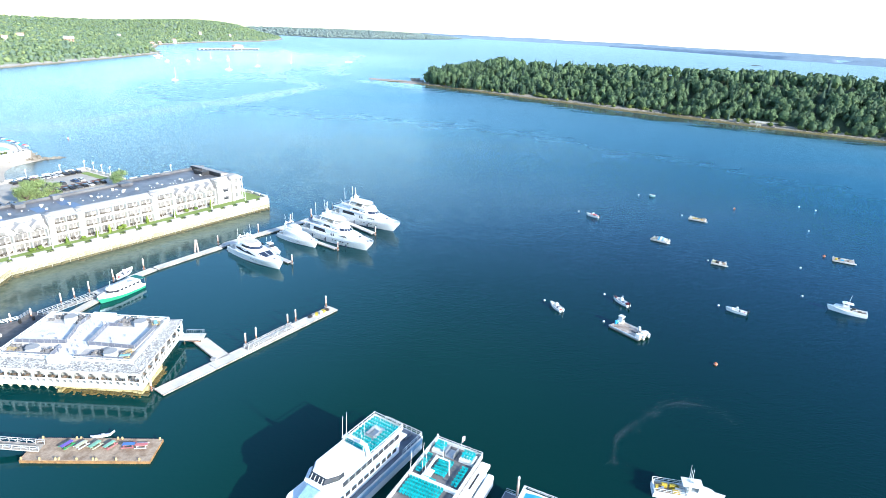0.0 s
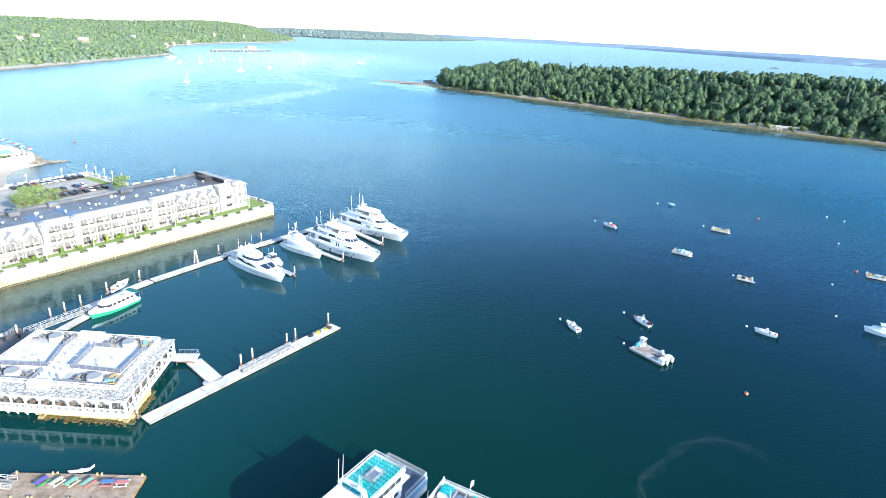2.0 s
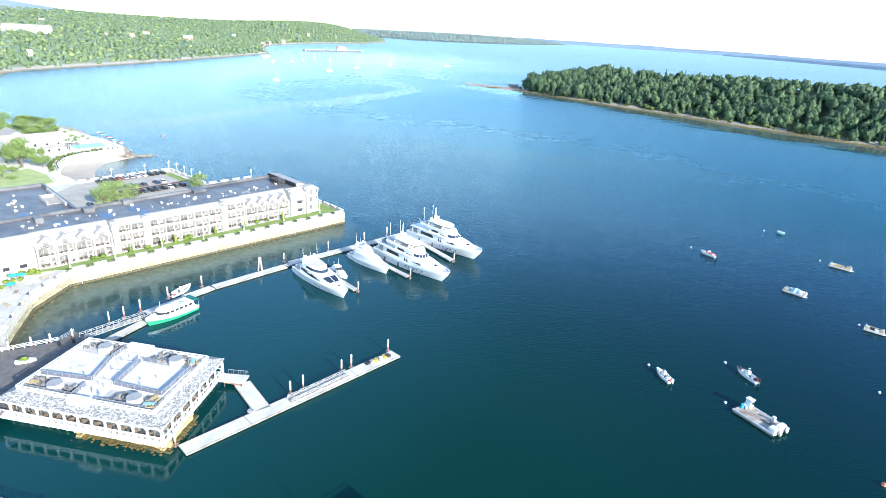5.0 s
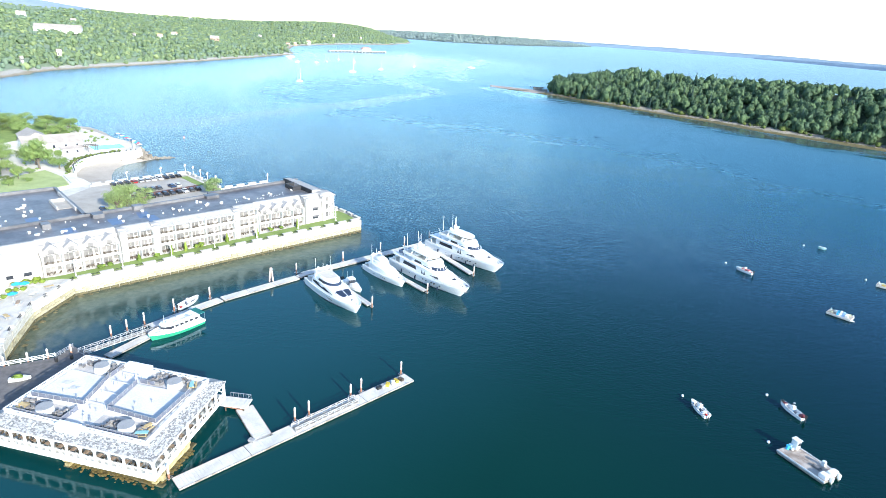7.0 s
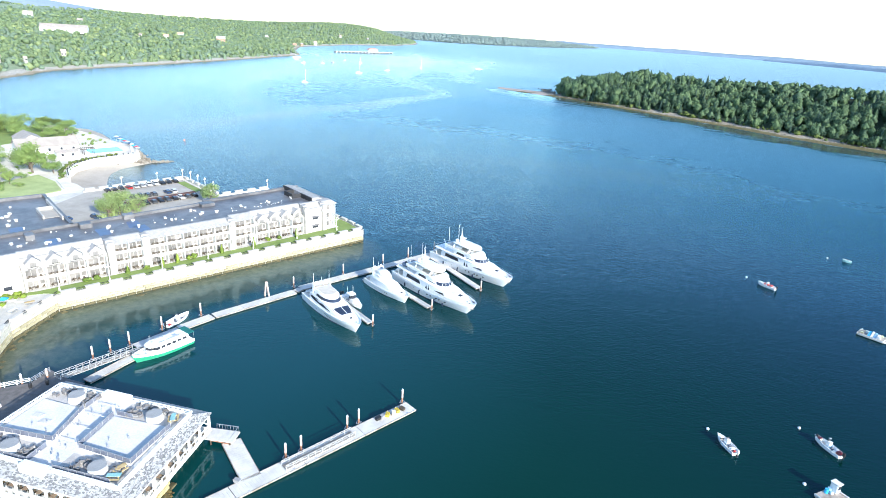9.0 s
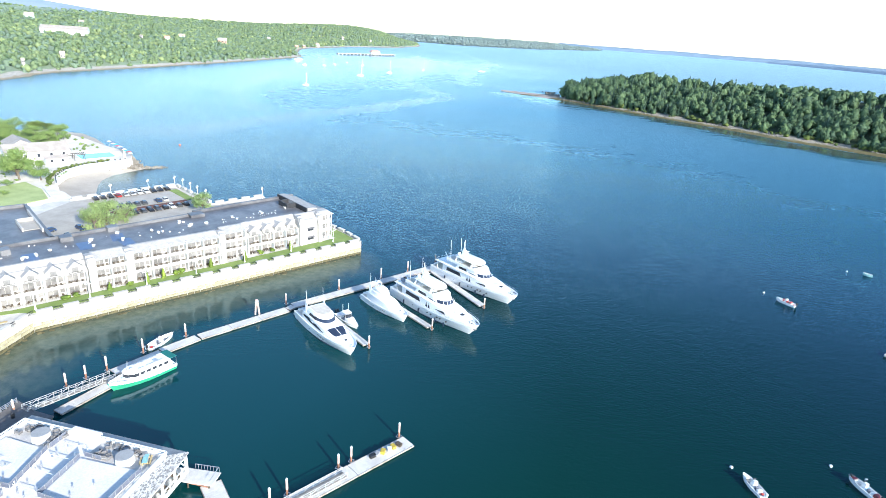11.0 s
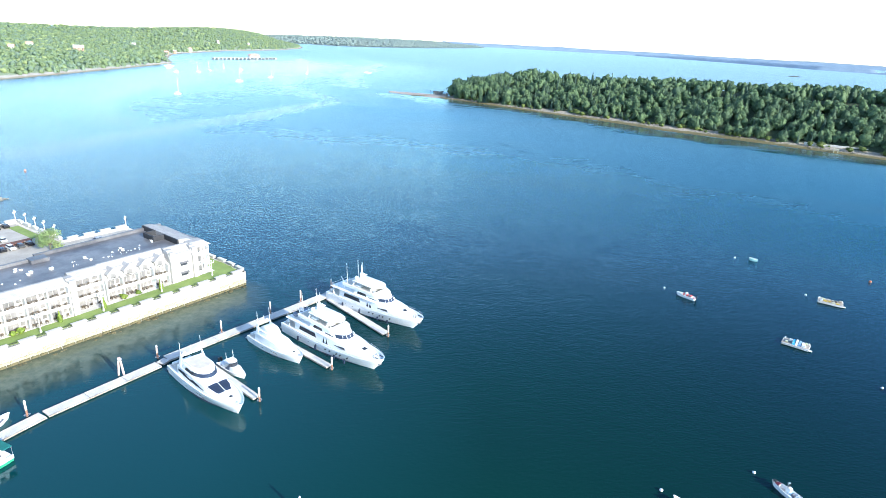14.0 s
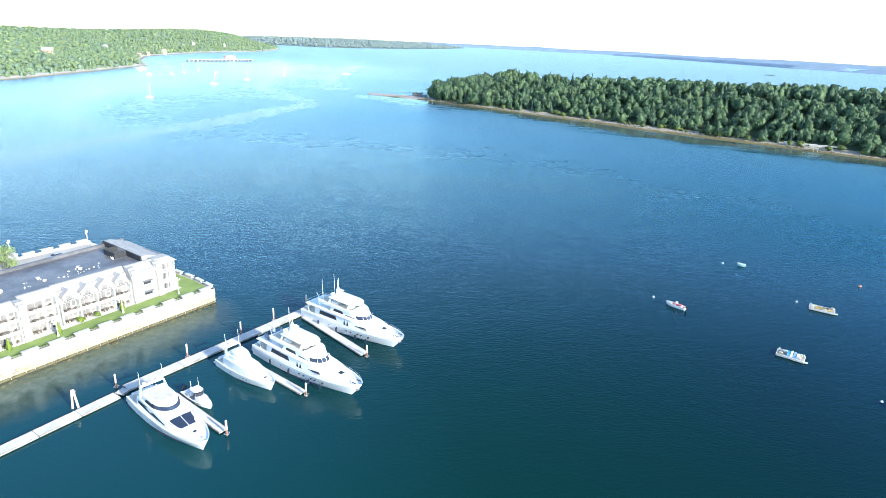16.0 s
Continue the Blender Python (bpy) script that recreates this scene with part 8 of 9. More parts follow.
def slotted_rail(a, b, z, high=1.0, name="terrace_rail", mat="white_paint"):
    """A white parapet with slots under its top rail."""
    run, ang = math.dist(a, b), math.degrees(math.atan2(b[1] - a[1], b[0] - a[0]))
    n = max(1, round(run / 1.9))
    bm = B((0, run, -0.09, 0.09, 0, high * 0.55), (0, run, -0.12, 0.12, high - 0.14, high))
    for k in range(n + 1):
        x = k * run / n
        B((x - 0.16, x + 0.16, -0.1, 0.1, high * 0.55, high - 0.14), bm=bm)
    part(name, bm, mat, rest).matrix_basis = pose(a[0], a[1], z, 0, 0, ang)


for a, b in zip(CURB, CURB[1:] + CURB[:1]):
    slotted_rail(a, b, ROOF_Z - 0.1)


# raised middle platforms with glass screens
def screen(a, b, z, high=1.05):
    run, ang = math.dist(a, b), math.degrees(math.atan2(b[1] - a[1], b[0] - a[0]))
    m = pose(a[0], a[1], z, 0, 0, ang)
    n = max(1, round(run / 1.5))
    fr = B((0, run, -0.03, 0.03, high - 0.05, high), *[(k * run / n - 0.04, k * run / n + 0.04, -0.03, 0.03, 0, high) for k in range(n + 1)])
    s = part("glass_screen", fr, "grey_canvas", rest)
    s.matrix_basis = m
    for k in range(n):
        part("pane", B((k * run / n + 0.05, (k + 1) * run / n - 0.05, -0.012, 0.012, 0.08, high - 0.06)), "screen_glass", s, "blue tinted glass pane")


M["grey_canvas"] = material("grey_canvas", (0.34, 0.34, 0.34), (0.28, 0.28, 0.28), 0.6, 12, 0.85, bump=0.15)
M["screen_glass"] = material("blue_screen_glass", (0.17, 0.185, 0.23), (0.13, 0.14, 0.18), 0.5, 6, 0.08, bump=0.0)
PLAT = [[(2.2, 6.0), (12.7, 5.4), (12.7, 15.2), (1.4, 14.7)], [(-13.7, 5.3), (-2.9, 6.0), (-5.0, 14.7), (-13.9, 15.0)]]
for poly in PLAT:
    part("raised_roof", bevelled(prism(poly, ROOF_Z - 0.05, ROOF_Z + 0.4), 0.06, 1), "pale_deck", rest, "raised flat white roof")
    for a, b in zip(poly[:2], poly[1:3]):
        screen(a, b, ROOF_Z + 0.4)
screen((1.4, 14.7), (2.2, 6.0), ROOF_Z + 0.4)
for a, b in (((-13.4, 1.1), (-3.2, 1.2)), ((1.9, 1.1), (12.4, 1.2)), ((-3.3, 1.3), (-3.3, 5.0)), ((-5.4, 15.5), (-5.4, 19.0)), ((1.3, 15.6), (4.5, 15.7))):
    screen(a, b, ROOF_Z - 0.06, 1.0)
for k in range(26):
    x, y = rg.uniform(-4.6, 1.6), rg.uniform(2.5, 19.5)
    part("roof_post", bevelled(B((x - 0.09, x + 0.09, y - 0.09, y + 0.09, ROOF_Z - 0.06, ROOF_Z + rg.uniform(0.5, 1.1))), 0.02, 1), "white_paint" if k % 2 else "steel", rest)
for y in (6.5, 10.0, 13.5, 16.5):
    part("walkway_rail", B((-3.3, 1.2, y, y + 0.08, ROOF_Z + 0.8, ROOF_Z + 0.88), (-3.3, -3.22, y, y + 0.08, ROOF_Z - 0.06, ROOF_Z + 0.85), (1.12, 1.2, y, y + 0.08, ROOF_Z - 0.06, ROOF_Z + 0.85)), "white_paint", rest)
for x, y in ((5.5, 9.0), (8.0, 10.5), (6.5, 7.5), (-9.5, 8.2), (-7.6, 9.4), (-6.0, 7.6)):
    part("roof_vent", C((x, y, ROOF_Z + 0.35), (x, y, ROOF_Z + 0.95), 0.14, 0.12, 8), "steel", rest)
for x, y in ((-10.8, 10.6), (-8.2, 9.6)):
    part("skylight", bevelled(B((x - 0.9, x + 0.9, y - 0.6, y + 0.6, ROOF_Z + 0.39, ROOF_Z + 0.6)), 0.05, 1), "concrete", rest)
for x0, x1, y in ((-3.0, 1.6, 0.3), (-5.0, 0.6, 19.9)):
    part("terrace_bay", bevelled(B((x0, x1, y - 0.9, y + 0.5, ROOF_Z - 0.6, ROOF_Z + 1.0)), 0.06, 1), "white_paint", rest, "white stair head bay")

# porch: columns, balustrade with arched openings, beams
def porch(a, b, n, name):
    run, ang = math.dist(a, b), math.degrees(math.atan2(b[1] - a[1], b[0] - a[0]))
    m = pose(a[0], a[1], 0, 0, 0, ang)
    w = run / n
    part("porch_beam", B((0, run, -0.12, 0.12, EAVE_Z - 0.55, EAVE_Z - 0.05)), "white_paint", rest).matrix_basis = m
    part("porch_skirt", B((0, run, -0.08, 0.1, FLOOR_Z - 0.45, FLOOR_Z + 0.12)), "white_paint", rest).matrix_basis = m
    for k in range(n + 1):
        part("column", bevelled(B((-0.17, 0.17, -0.17, 0.17, FLOOR_Z + 0.1, EAVE_Z - 0.5)), 0.03, 1), "white_paint", rest).matrix_basis = m @ pose(k * w, 0, 0)
    for k in range(n):
        for j in range(2):
            x0, x1 = k * w + 0.17 + j * (w / 2 - 0.05), k * w + w / 2 + j * (w / 2 - 0.17)
            c, r = (x0 + x1) / 2, (x1 - x0) * 0.34
            pts = [(x0, FLOOR_Z + 0.12), (c - r, FLOOR_Z + 0.12)] + [(c - r * math.cos(g), FLOOR_Z + 0.55 + r * 0.75 * math.sin(g)) for g in np.linspace(0, math.pi, 8)] + [(c + r, FLOOR_Z + 0.12), (x1, FLOOR_Z + 0.12), (x1, FLOOR_Z + 1.12), (x0, FLOOR_Z + 1.12)]
            # split the arch into quads so that no face is concave
            arc = pts[2:10]
            bm = bmesh.new()
            for y0 in (-0.05,):
                B((x0, c - r, -0.05, 0.05, FLOOR_Z + 0.12, FLOOR_Z + 1.12), (c + r, x1, -0.05, 0.05, FLOOR_Z + 0.12, FLOOR_Z + 1.12), bm=bm)
                for (ax, az), (bx, bz) in zip(arc, arc[1:]):
                    v = [bm.verts.new(p) for p in ((ax, -0.05, az), (bx, -0.05, bz), (bx, -0.05, FLOOR_Z + 1.12), (ax, -0.05, FLOOR_Z + 1.12), (ax, 0.05, az), (bx, 0.05, bz), (bx, 0.05, FLOOR_Z + 1.12), (ax, 0.05, FLOOR_Z + 1.12))]
                    for f in ((0, 1, 2, 3), (7, 6, 5, 4), (0, 4, 5, 1), (3, 2, 6, 7)):
                        bm.faces.new([v[i] for i in f])
            bmesh.ops.remove_doubles(bm, verts=bm.verts, dist=1e-4)
            part("arched_panel", bm, "white_paint", rest).matrix_basis = m
        br = bmesh.new()
        for x0, x1 in ((k * w + 0.1, k * w + 0.75), ((k + 1) * w - 0.1, (k + 1) * w - 0.75)):
            C((x0, 0, EAVE_Z - 1.15), (x1, 0, EAVE_Z - 0.5), 0.06, n=5, bm=br)
        part("knee_brace", br, "white_paint", rest).matrix_basis = m
        part("window", B((k * w + w * 0.2, k * w + w * 0.8, 2.55, 2.6, FLOOR_Z + 0.9, FLOOR_Z + 2.4)) if name == "front" else B((k * w + w * 0.2, k * w + w * 0.8, 2.0, 2.06, FLOOR_Z + 0.9, FLOOR_Z + 2.4)), "curtain", rest).matrix_basis = m


porch((-17.3, -1.7), (16.8, -1.2), 12, "front")
porch((16.9, -1.1), (15.2, 22.4), 7, "side")
porch((15.0, 22.4), (-16.6, 22.0), 9, "back")
tab = thing("dining_table", pose(0, 0, 0), "small wooden dining table on the restaurant porch", "table", "porch tables")
part("tabletop", bevelled(B((-0.45, 0.45, -0.45, 0.45, 0.7, 0.76)), 0.02, 1), "deck", tab)
part("pedestal", C((0, 0, 0), (0, 0, 0.7), 0.06, n=8), "black", tab)
pch = thing("dining_chair", pose(0, 0, 0), "dark wooden dining chair on the restaurant porch", "chair", "porch chairs")
part("seat", bevelled(B((-0.22, 0.22, -0.22, 0.22, 0.42, 0.48)), 0.02, 1), "timber", pch)
part("backrest", bevelled(B((-0.22, 0.22, 0.18, 0.23, 0.48, 0.95)), 0.02, 1), "timber", pch)
for x in (-0.19, 0.19):
    for y in (-0.19, 0.19):
        part("leg", C((x, y, 0), (x, y, 0.42), 0.022, n=5), "timber", pch)
RM = pose(-82, 105.2, 0, 0, 0, 0.8)
spots = [(x, -0.3, FLOOR_Z) for x in np.linspace(-16, 16, 13)] + [(15.9 - 0.07 * y, y, FLOOR_Z) for y in np.linspace(2.5, 20, 7)]
for k, s in enumerate(spots):
    m = RM @ pose(*s)
    if k == 0:
        tab.matrix_basis = m
    else:
        copy_thing(tab, m)
    for j in (0, 1):
        mm = m @ (pose(0.75 * (1 if j else -1), 0, 0, 0, 0, -90 if j else 90))
        if k == 0 and j == 0:
            pch.matrix_basis = mm
        else:
            copy_thing(pch, mm)


# round canopies and furniture on the four corner terraces
def canopy(m):
    c = thing("round_canopy", m, "round white canopy tent with grey top on the roof terrace", "canopy", "roof canopies")
    part("drum", C((0, 0, 0.05), (0, 0, 1.3), 1.55, 1.35, 24), "white_paint", c)
    part("top_cover", C((0, 0, 1.3), (0, 0, 1.42), 1.42, 1.38, 24), "grey_canvas", c, "flat grey fabric cover")
    return c


cn = canopy(RM @ pose(8.9, 2.7, ROOF_Z - 0.06))
for x, y in ((-8.0, 2.6), (8.3, 16.6), (-8.6, 16.9)):
    copy_thing(cn, RM @ pose(x, y, ROOF_Z - 0.06))
lounge = thing("lounge_chair", RM @ pose(6.2, 3.6, ROOF_Z - 0.06), "dark cushioned lounge chair on the roof terrace", "chair", "terrace lounge chairs")
part("seat", bevelled(B((-0.4, 0.4, -0.4, 0.4, 0.2, 0.45)), 0.05, 1), "grey_canvas", lounge)
part("backrest", bevelled(B((-0.4, 0.4, 0.3, 0.45, 0.45, 0.9)), 0.05, 1), "pale_steel", lounge)
for s in (-1, 1):
    part("armrest", bevelled(B((s * 0.45 - 0.06, s * 0.45 + 0.06, -0.4, 0.4, 0.1, 0.62)), 0.03, 1), "pale_steel", lounge)
for k in range(64):
    cx, cy = ((8.0, 3.0), (-8.8, 3.0), (7.6, 17.5), (-9.6, 17.3))[k % 4]
    x, y = cx + rg.uniform(-4.6, 4.2), cy + rg.uniform(-1.5, 1.5)
    if min(math.dist((x, y), c) for c in ((8.9, 2.7), (-8.0, 2.6), (8.3, 16.6), (-8.6, 16.9))) > 2.0:
        copy_thing(lounge, RM @ pose(x, y, ROOF_Z - 0.06, 0, 0, rg.uniform(0, 360)))
for k, (x, y) in enumerate(((12.2, 2.4), (11.8, 4.0), (11.4, 17.6), (-12.6, 2.6))):
    picnic_table(RM @ pose(x, y, ROOF_Z - 0.06, 0, 0, 20 + 50 * k), "cedar" if k % 2 else "paleteal", "cedar", "pale wooden table on the roof terrace")

# foot: stone crib and trestle
crib = thing("stone_crib", RM, "yellowish granite block crib below the restaurant", "foundation", kind="structure")
rg = np.random.default_rng(13)
part("core", prism([(-0.2, 0.6), (15.9, 0.6), (15.6, 8.2), (0.2, 8.2)], -3, FLOOR_Z - 0.55), "stone", crib)
cb_me = mesh_of("block", bevelled(B((-1.0, 1.0, -0.5, 0.5, -0.3, 0.3)), 0.06, 1), "weedy_granite")
cw_me = cb_me.copy()
cw_me.materials[0] = M["wet_stone"]
for a, b in (((-0.8, 0.3), (16.2, 0.0)), ((16.3, 0.0), (15.9, 8.4)), ((-0.6, 8.0), (-0.8, 0.3))):
    run, ang = math.dist(a, b), math.degrees(math.atan2(b[1] - a[1], b[0] - a[0]))
    for r in range(4):
        x = -(r % 2) * 0.8
        while x < run:
            w = rg.uniform(1.4, 2.6)
            ob = new("block", cw_me if r == 0 else cb_me)
            ob.parent = crib
            ob.matrix_basis = pose(a[0], a[1], 0, 0, 0, ang) @ pose(x + w / 2, 0.15 + rg.uniform(-0.15, 0.1) - (0.5 if r == 0 else 0), 0.0 + r * 0.58, rg.uniform(-2, 2), 0, rg.uniform(-3, 3)) @ Matrix.Diagonal((w / 2.06, 1, 0.93, 1))
            x += w
weed = bmesh.new()
for k in range(900):
    f = rg.uniform(0, 33)
    px, py = (-1.5 + f, 0.0) if f < 18 else (16.4, f - 18.0) if f < 27 else (-1.2, f - 27.0)
    s = rg.uniform(0.14, 0.34)
    bmesh.ops.create_icosphere(weed, subdivisions=1, radius=s, matrix=Matrix.Translation((px + rg.normal() * 0.35 + (0.3 if 18 <= f < 27 else 0), py - abs(rg.normal()) * (0.7 if f < 18 else 0.2), rg.uniform(-0.25, 0.3))) @ Matrix.Diagonal((1.2, 1.0, 0.6, 1)))
part("rockweed", weed, material("golden_rockweed", (0.17, 0.125, 0.035), (0.07, 0.05, 0.015), 1.2, 6, 0.75, bump=0.6, depth=0.08), crib, "brown rockweed covered stones at the waterline")
trestle = thing("pier_trestle", RM, "pale braced timber trestle under the restaurant", "trestle", kind="structure")
for k in range(9):
    x = -16.5 + k * 2.0
    for y in (0.0, 5.5, 11, 16.5, 22):
        part("post", C((x, y, -3), (x, y, FLOOR_Z - 0.5), 0.17, n=8), "pale_timber", trestle)
    br = C((x, 0, FLOOR_Z - 0.6), (x + 2.0, -0.1, 0.1), 0.09, n=6)
    C((x + 2.0, 0, FLOOR_Z - 0.6), (x, -0.1, 0.1), 0.09, n=6, bm=br)
    if k < 8:
        part("brace", br, "pale_timber", trestle)
for k in range(8):
    x, y = 15.8 - 0.1 * (9.5 + k * 1.8), 9.5 + k * 1.8
    part("post", C((x, y, -3), (x, y, FLOOR_Z - 0.5), 0.17, n=8), "pale_timber", trestle)
    part("brace", C((x, y, FLOOR_Z - 0.6), (x - 0.2, y + 1.8, 0.0), 0.08, n=6), "pale_timber", trestle)
    for xx in (0, 5, 10):
        part("post", C((xx, y, -3), (xx, y, FLOOR_Z - 0.5), 0.17, n=8), "pale_timber", trestle)

# landing between restaurant and long dock
landing = thing("landing", pose(-64.6, 128.4, 0, 0, 0, 8), "pale timber landing beside the restaurant", "landing")
part("decking", bevelled(B((-3.6, 2.6, -1.7, 1.6, 1.15, 1.35)), 0.03, 1), "dock", landing)
for x in (-1.9, 1.9):
    for y in (-1.5, 1.5):
        part("post", C((x, y, -3), (x, y, 1.15), 0.16, n=8), "timber", landing)
part("brace", C((-1.9, -1.5, 1.0), (1.9, -1.5, 0.7), 0.1, n=6), "pile", landing)
part("railing", B((-2.2, 2.2, 1.7, 1.78, 2.25, 2.33), (2.1, 2.18, -1.8, 1.7, 2.25, 2.33), *[(-2.2 + k * 0.55, -2.15 + k * 0.55, 1.71, 1.77, 1.35, 2.3) for k in range(9)]), "steel", landing)
# gear on the long dock
for k, (x, y, mat) in enumerate(((-39.0, 143.8, "black"), (-38.4, 144.6, "grey_canvas"), (-37.6, 145.6, "yellow"), (-36.6, 146.6, "white_paint"), (-36.2, 147.6, "yellow"), (-35.4, 148.6, "timber"), (-55.9, 119.3, "grey_canvas"))):
    g = thing("dock_crate", pose(x, y, 0.55, 0, 0, 57 + 20 * k), "small %s gear box on the dock" % mat.replace("_", " ").replace("grey canvas", "grey").replace("white paint", "white").replace("timber", "brown wooden"), "crate", "dock gear")
    part("box", bevelled(B((-0.6, 0.6, -0.4, 0.4, 0, 0.5)), 0.06, 1), mat, g)
    part("lid", bevelled(B((-0.63, 0.63, -0.43, 0.43, 0.5, 0.6)), 0.03, 1), mat, g)

# ---- excursion ferries at the lower pier ----
def seat_mesh():
    bm = bevelled(B((-0.24, 0.24, -0.24, 0.24, 0.38, 0.46)), 0.03, 1)
    b2 = bevelled(B((-0.3, -0.22, -0.24, 0.24, 0.46, 0.95)), 0.03, 1)
    me = bpy.data.meshes.new("tmp")
    b2.to_mesh(me)
    bm.from_mesh(me)
    b2.free()
    C((0, 0, 0), (0, 0, 0.4), 0.05, n=6, bm=bm)
    return mesh_of("seat", bm, "teal")


SEAT = seat_mesh()


def seats(parent, rows):
    for x0, x1, y0, y1, z in rows:
        nx, ny = max(1, round((x1 - x0) / 0.85)), max(1, round((y1 - y0) / 0.56))
        for i in range(nx):
            for j in range(ny):
                ob = new("seat", SEAT)
                ob.parent = parent
                ob.matrix_basis = pose(x0 + (i + 0.5) * (x1 - x0) / nx, y0 + (j + 0.5) * (y1 - y0) / ny, z)


def deck_rail(parent, poly, z, high=1.05, mat="white_paint", solid_part=0.0):
    for a, b in zip(poly, poly[1:]):
        run, ang = math.dist(a, b), math.degrees(math.atan2(b[1] - a[1], b[0] - a[0]))
        bm = B((0, run, -0.04, 0.04, high - 0.08, high), (0, run, -0.025, 0.025, high * 0.5, high * 0.5 + 0.05))
        if solid_part:
            B((0, run, -0.03, 0.03, 0, solid_part), bm=bm)
        for k in range(int(run / 1.2) + 1):
            B((k * 1.2 - 0.03, k * 1.2 + 0.03, -0.03, 0.03, 0, high), bm=bm)
        part("deck_rail", bm, mat, parent).matrix_basis = pose(a[0], a[1], z, 0, 0, ang)


f1 = thing("ferry", pose(-10.6, 91.2, 0, 0, 0, -120), "large white and blue excursion ferry with teal seats", "ferry", "excursion ferries")
hl = part("hull", loft([[Vector((x, -w, 3.0)), Vector((x, -w, 0.1)), Vector((x, -w * 0.6, -1.2)), Vector((x, w * 0.6, -1.2)), Vector((x, w, 0.1)), Vector((x, w, 3.0))] for x, w in ((-5.4, 4.3), (20, 4.3), (28, 3.4), (36, 0.4))]), "gelcoat", f1)
part("hull_stripe", B((-5.3, 20, -4.34, -4.3, 1.6, 2.6), (-5.3, 20, 4.3, 4.34, 1.6, 2.6)), "paleblue", hl)
part("main_deck", B((-5.2, 19, -4.2, 4.2, 3.0, 3.06)), "steel_deck", f1)
cab = part("main_cabin", bevelled(prism([(1.0, -3.4), (22, -3.4), (27, -1.8), (27, 1.8), (22, 3.4), (1.0, 3.4)], 3.05, 5.6), 0.08, 1), "gelcoat", f1)
for k in range(12):
    for s in (-1, 1):
        part("cabin_window", B((2.0 + k * 1.6, 3.2 + k * 1.6, s * 3.4 - 0.04, s * 3.4 + 0.04, 4.1, 5.0)), "glass", cab)
part("cabin_band", B((1.0, 22, -3.46, -3.41, 5.0, 5.58), (1.0, 22, 3.41, 3.46, 5.0, 5.58)), "paleblue", cab)
up_d = part("upper_deck", bevelled(prism([(-1.2, -3.5), (22, -3.5), (25, -2.2), (25, 2.2), (22, 3.5), (-1.2, 3.5)], 5.6, 5.8), 0.04, 1), "gelcoat", f1)
part("upper_cabin", bevelled(prism([(0.2, -3.1), (17, -3.1), (19.5, -1.9), (19.5, 1.9), (17, 3.1), (0.2, 3.1)], 5.8, 7.5), 0.05, 1), "gelcoat", up_d)
for k in range(10):
    for s in (-1, 1):
        part("cabin_window", B((0.9 + k * 1.55, 2.3 + k * 1.55, s * 3.1 - 0.04, s * 3.1 + 0.04, 6.1, 7.1)), "glass", up_d)
part("blue_band", B((0.2, 17, -3.16, -3.11, 7.15, 7.5), (0.2, 17, 3.11, 3.16, 7.15, 7.5)), "paleblue", up_d)
part("sun_deck", prism([(-0.1, -3.3), (17.4, -3.3), (19.9, -2.0), (19.9, 2.0), (17.4, 3.3), (-0.1, 3.3)], 7.5, 7.62), "gelcoat", f1)
seats(f1, [(0.7, 9.2, -2.9, -1.2, 7.62), (0.7, 9.2, 1.2, 2.9, 7.62), (0.7, 2.4, -1.1, 1.1, 7.62), (6.2, 9.2, -1.0, 1.0, 7.62)])
part("stair_well", B((3.0, 5.6, -0.9, -0.8, 7.62, 8.5), (3.0, 5.6, 0.8, 0.9, 7.62, 8.5), (5.5, 5.6, -0.8, 0.8, 7.62, 8.5), (3.0, 5.6, -0.8, 0.8, 7.62, 7.7)), "steel", f1)
deck_rail(f1, [(9.5, 3.25), (0, 3.25), (0, -3.25), (9.5, -3.25)], 7.62, 1.1, solid_part=0.6)
wh = part("wheelhouse", bevelled(prism([(10.2, -2.9), (17.0, -2.9), (19.2, -1.6), (19.2, 1.6), (17.0, 2.9), (10.2, 2.9)], 7.6, 9.0, top=[(10.0, -2.6), (16.4, -2.6), (18.2, -1.5), (18.2, 1.5), (16.4, 2.6), (10.0, 2.6)]), 0.12, 2), "gelcoat", f1)
part("wheelhouse_windows", prism([(15.5, -2.88), (17.02, -2.88), (19.25, -1.6), (19.25, 1.6), (17.02, 2.88), (15.5, 2.88)], 7.95, 8.7, top=[(15.5, -2.72), (16.7, -2.72), (18.65, -1.52), (18.65, 1.52), (16.7, 2.72), (15.5, 2.72)]), "glass", wh, "dark wheelhouse windows")
for yy in (-1.2, -0.4, 0.4, 1.2):
    part("window_mullion", C((19.3, yy, 7.95), (18.72, yy * 0.96, 8.7), 0.06, n=5), "white_paint", wh)
part("foredeck_visor", bevelled(prism([(18.6, -2.4), (23.5, -1.2), (23.5, 1.2), (18.6, 2.4)], 5.8, 7.2, top=[(18.6, -2.2), (20.0, -1.2), (20.0, 1.2), (18.6, 2.2)]), 0.05, 1), "paleblue", f1)
arch = part("radar_arch", loft([[Vector((9.4 + dx, y, z)) for dx in (-0.35, 0.35)] + [Vector((9.4 + dx, y * 0.9, z - 0.2)) for dx in (0.35, -0.35)] for y, z in ((-3.1, 7.7), (-2.4, 9.9), (2.4, 9.9), (3.1, 7.7))]), "gelcoat", f1)
part("radar_bar", bevelled(B((9.2, 9.6, -1.4, 1.4, 10.1, 10.3)), 0.04, 1), "white_paint", arch)
part("radome", sphere(bmesh.new(), (9.8, 1.6, 10.3), 0.4, 1, 2), "white_paint", arch, smooth=True)
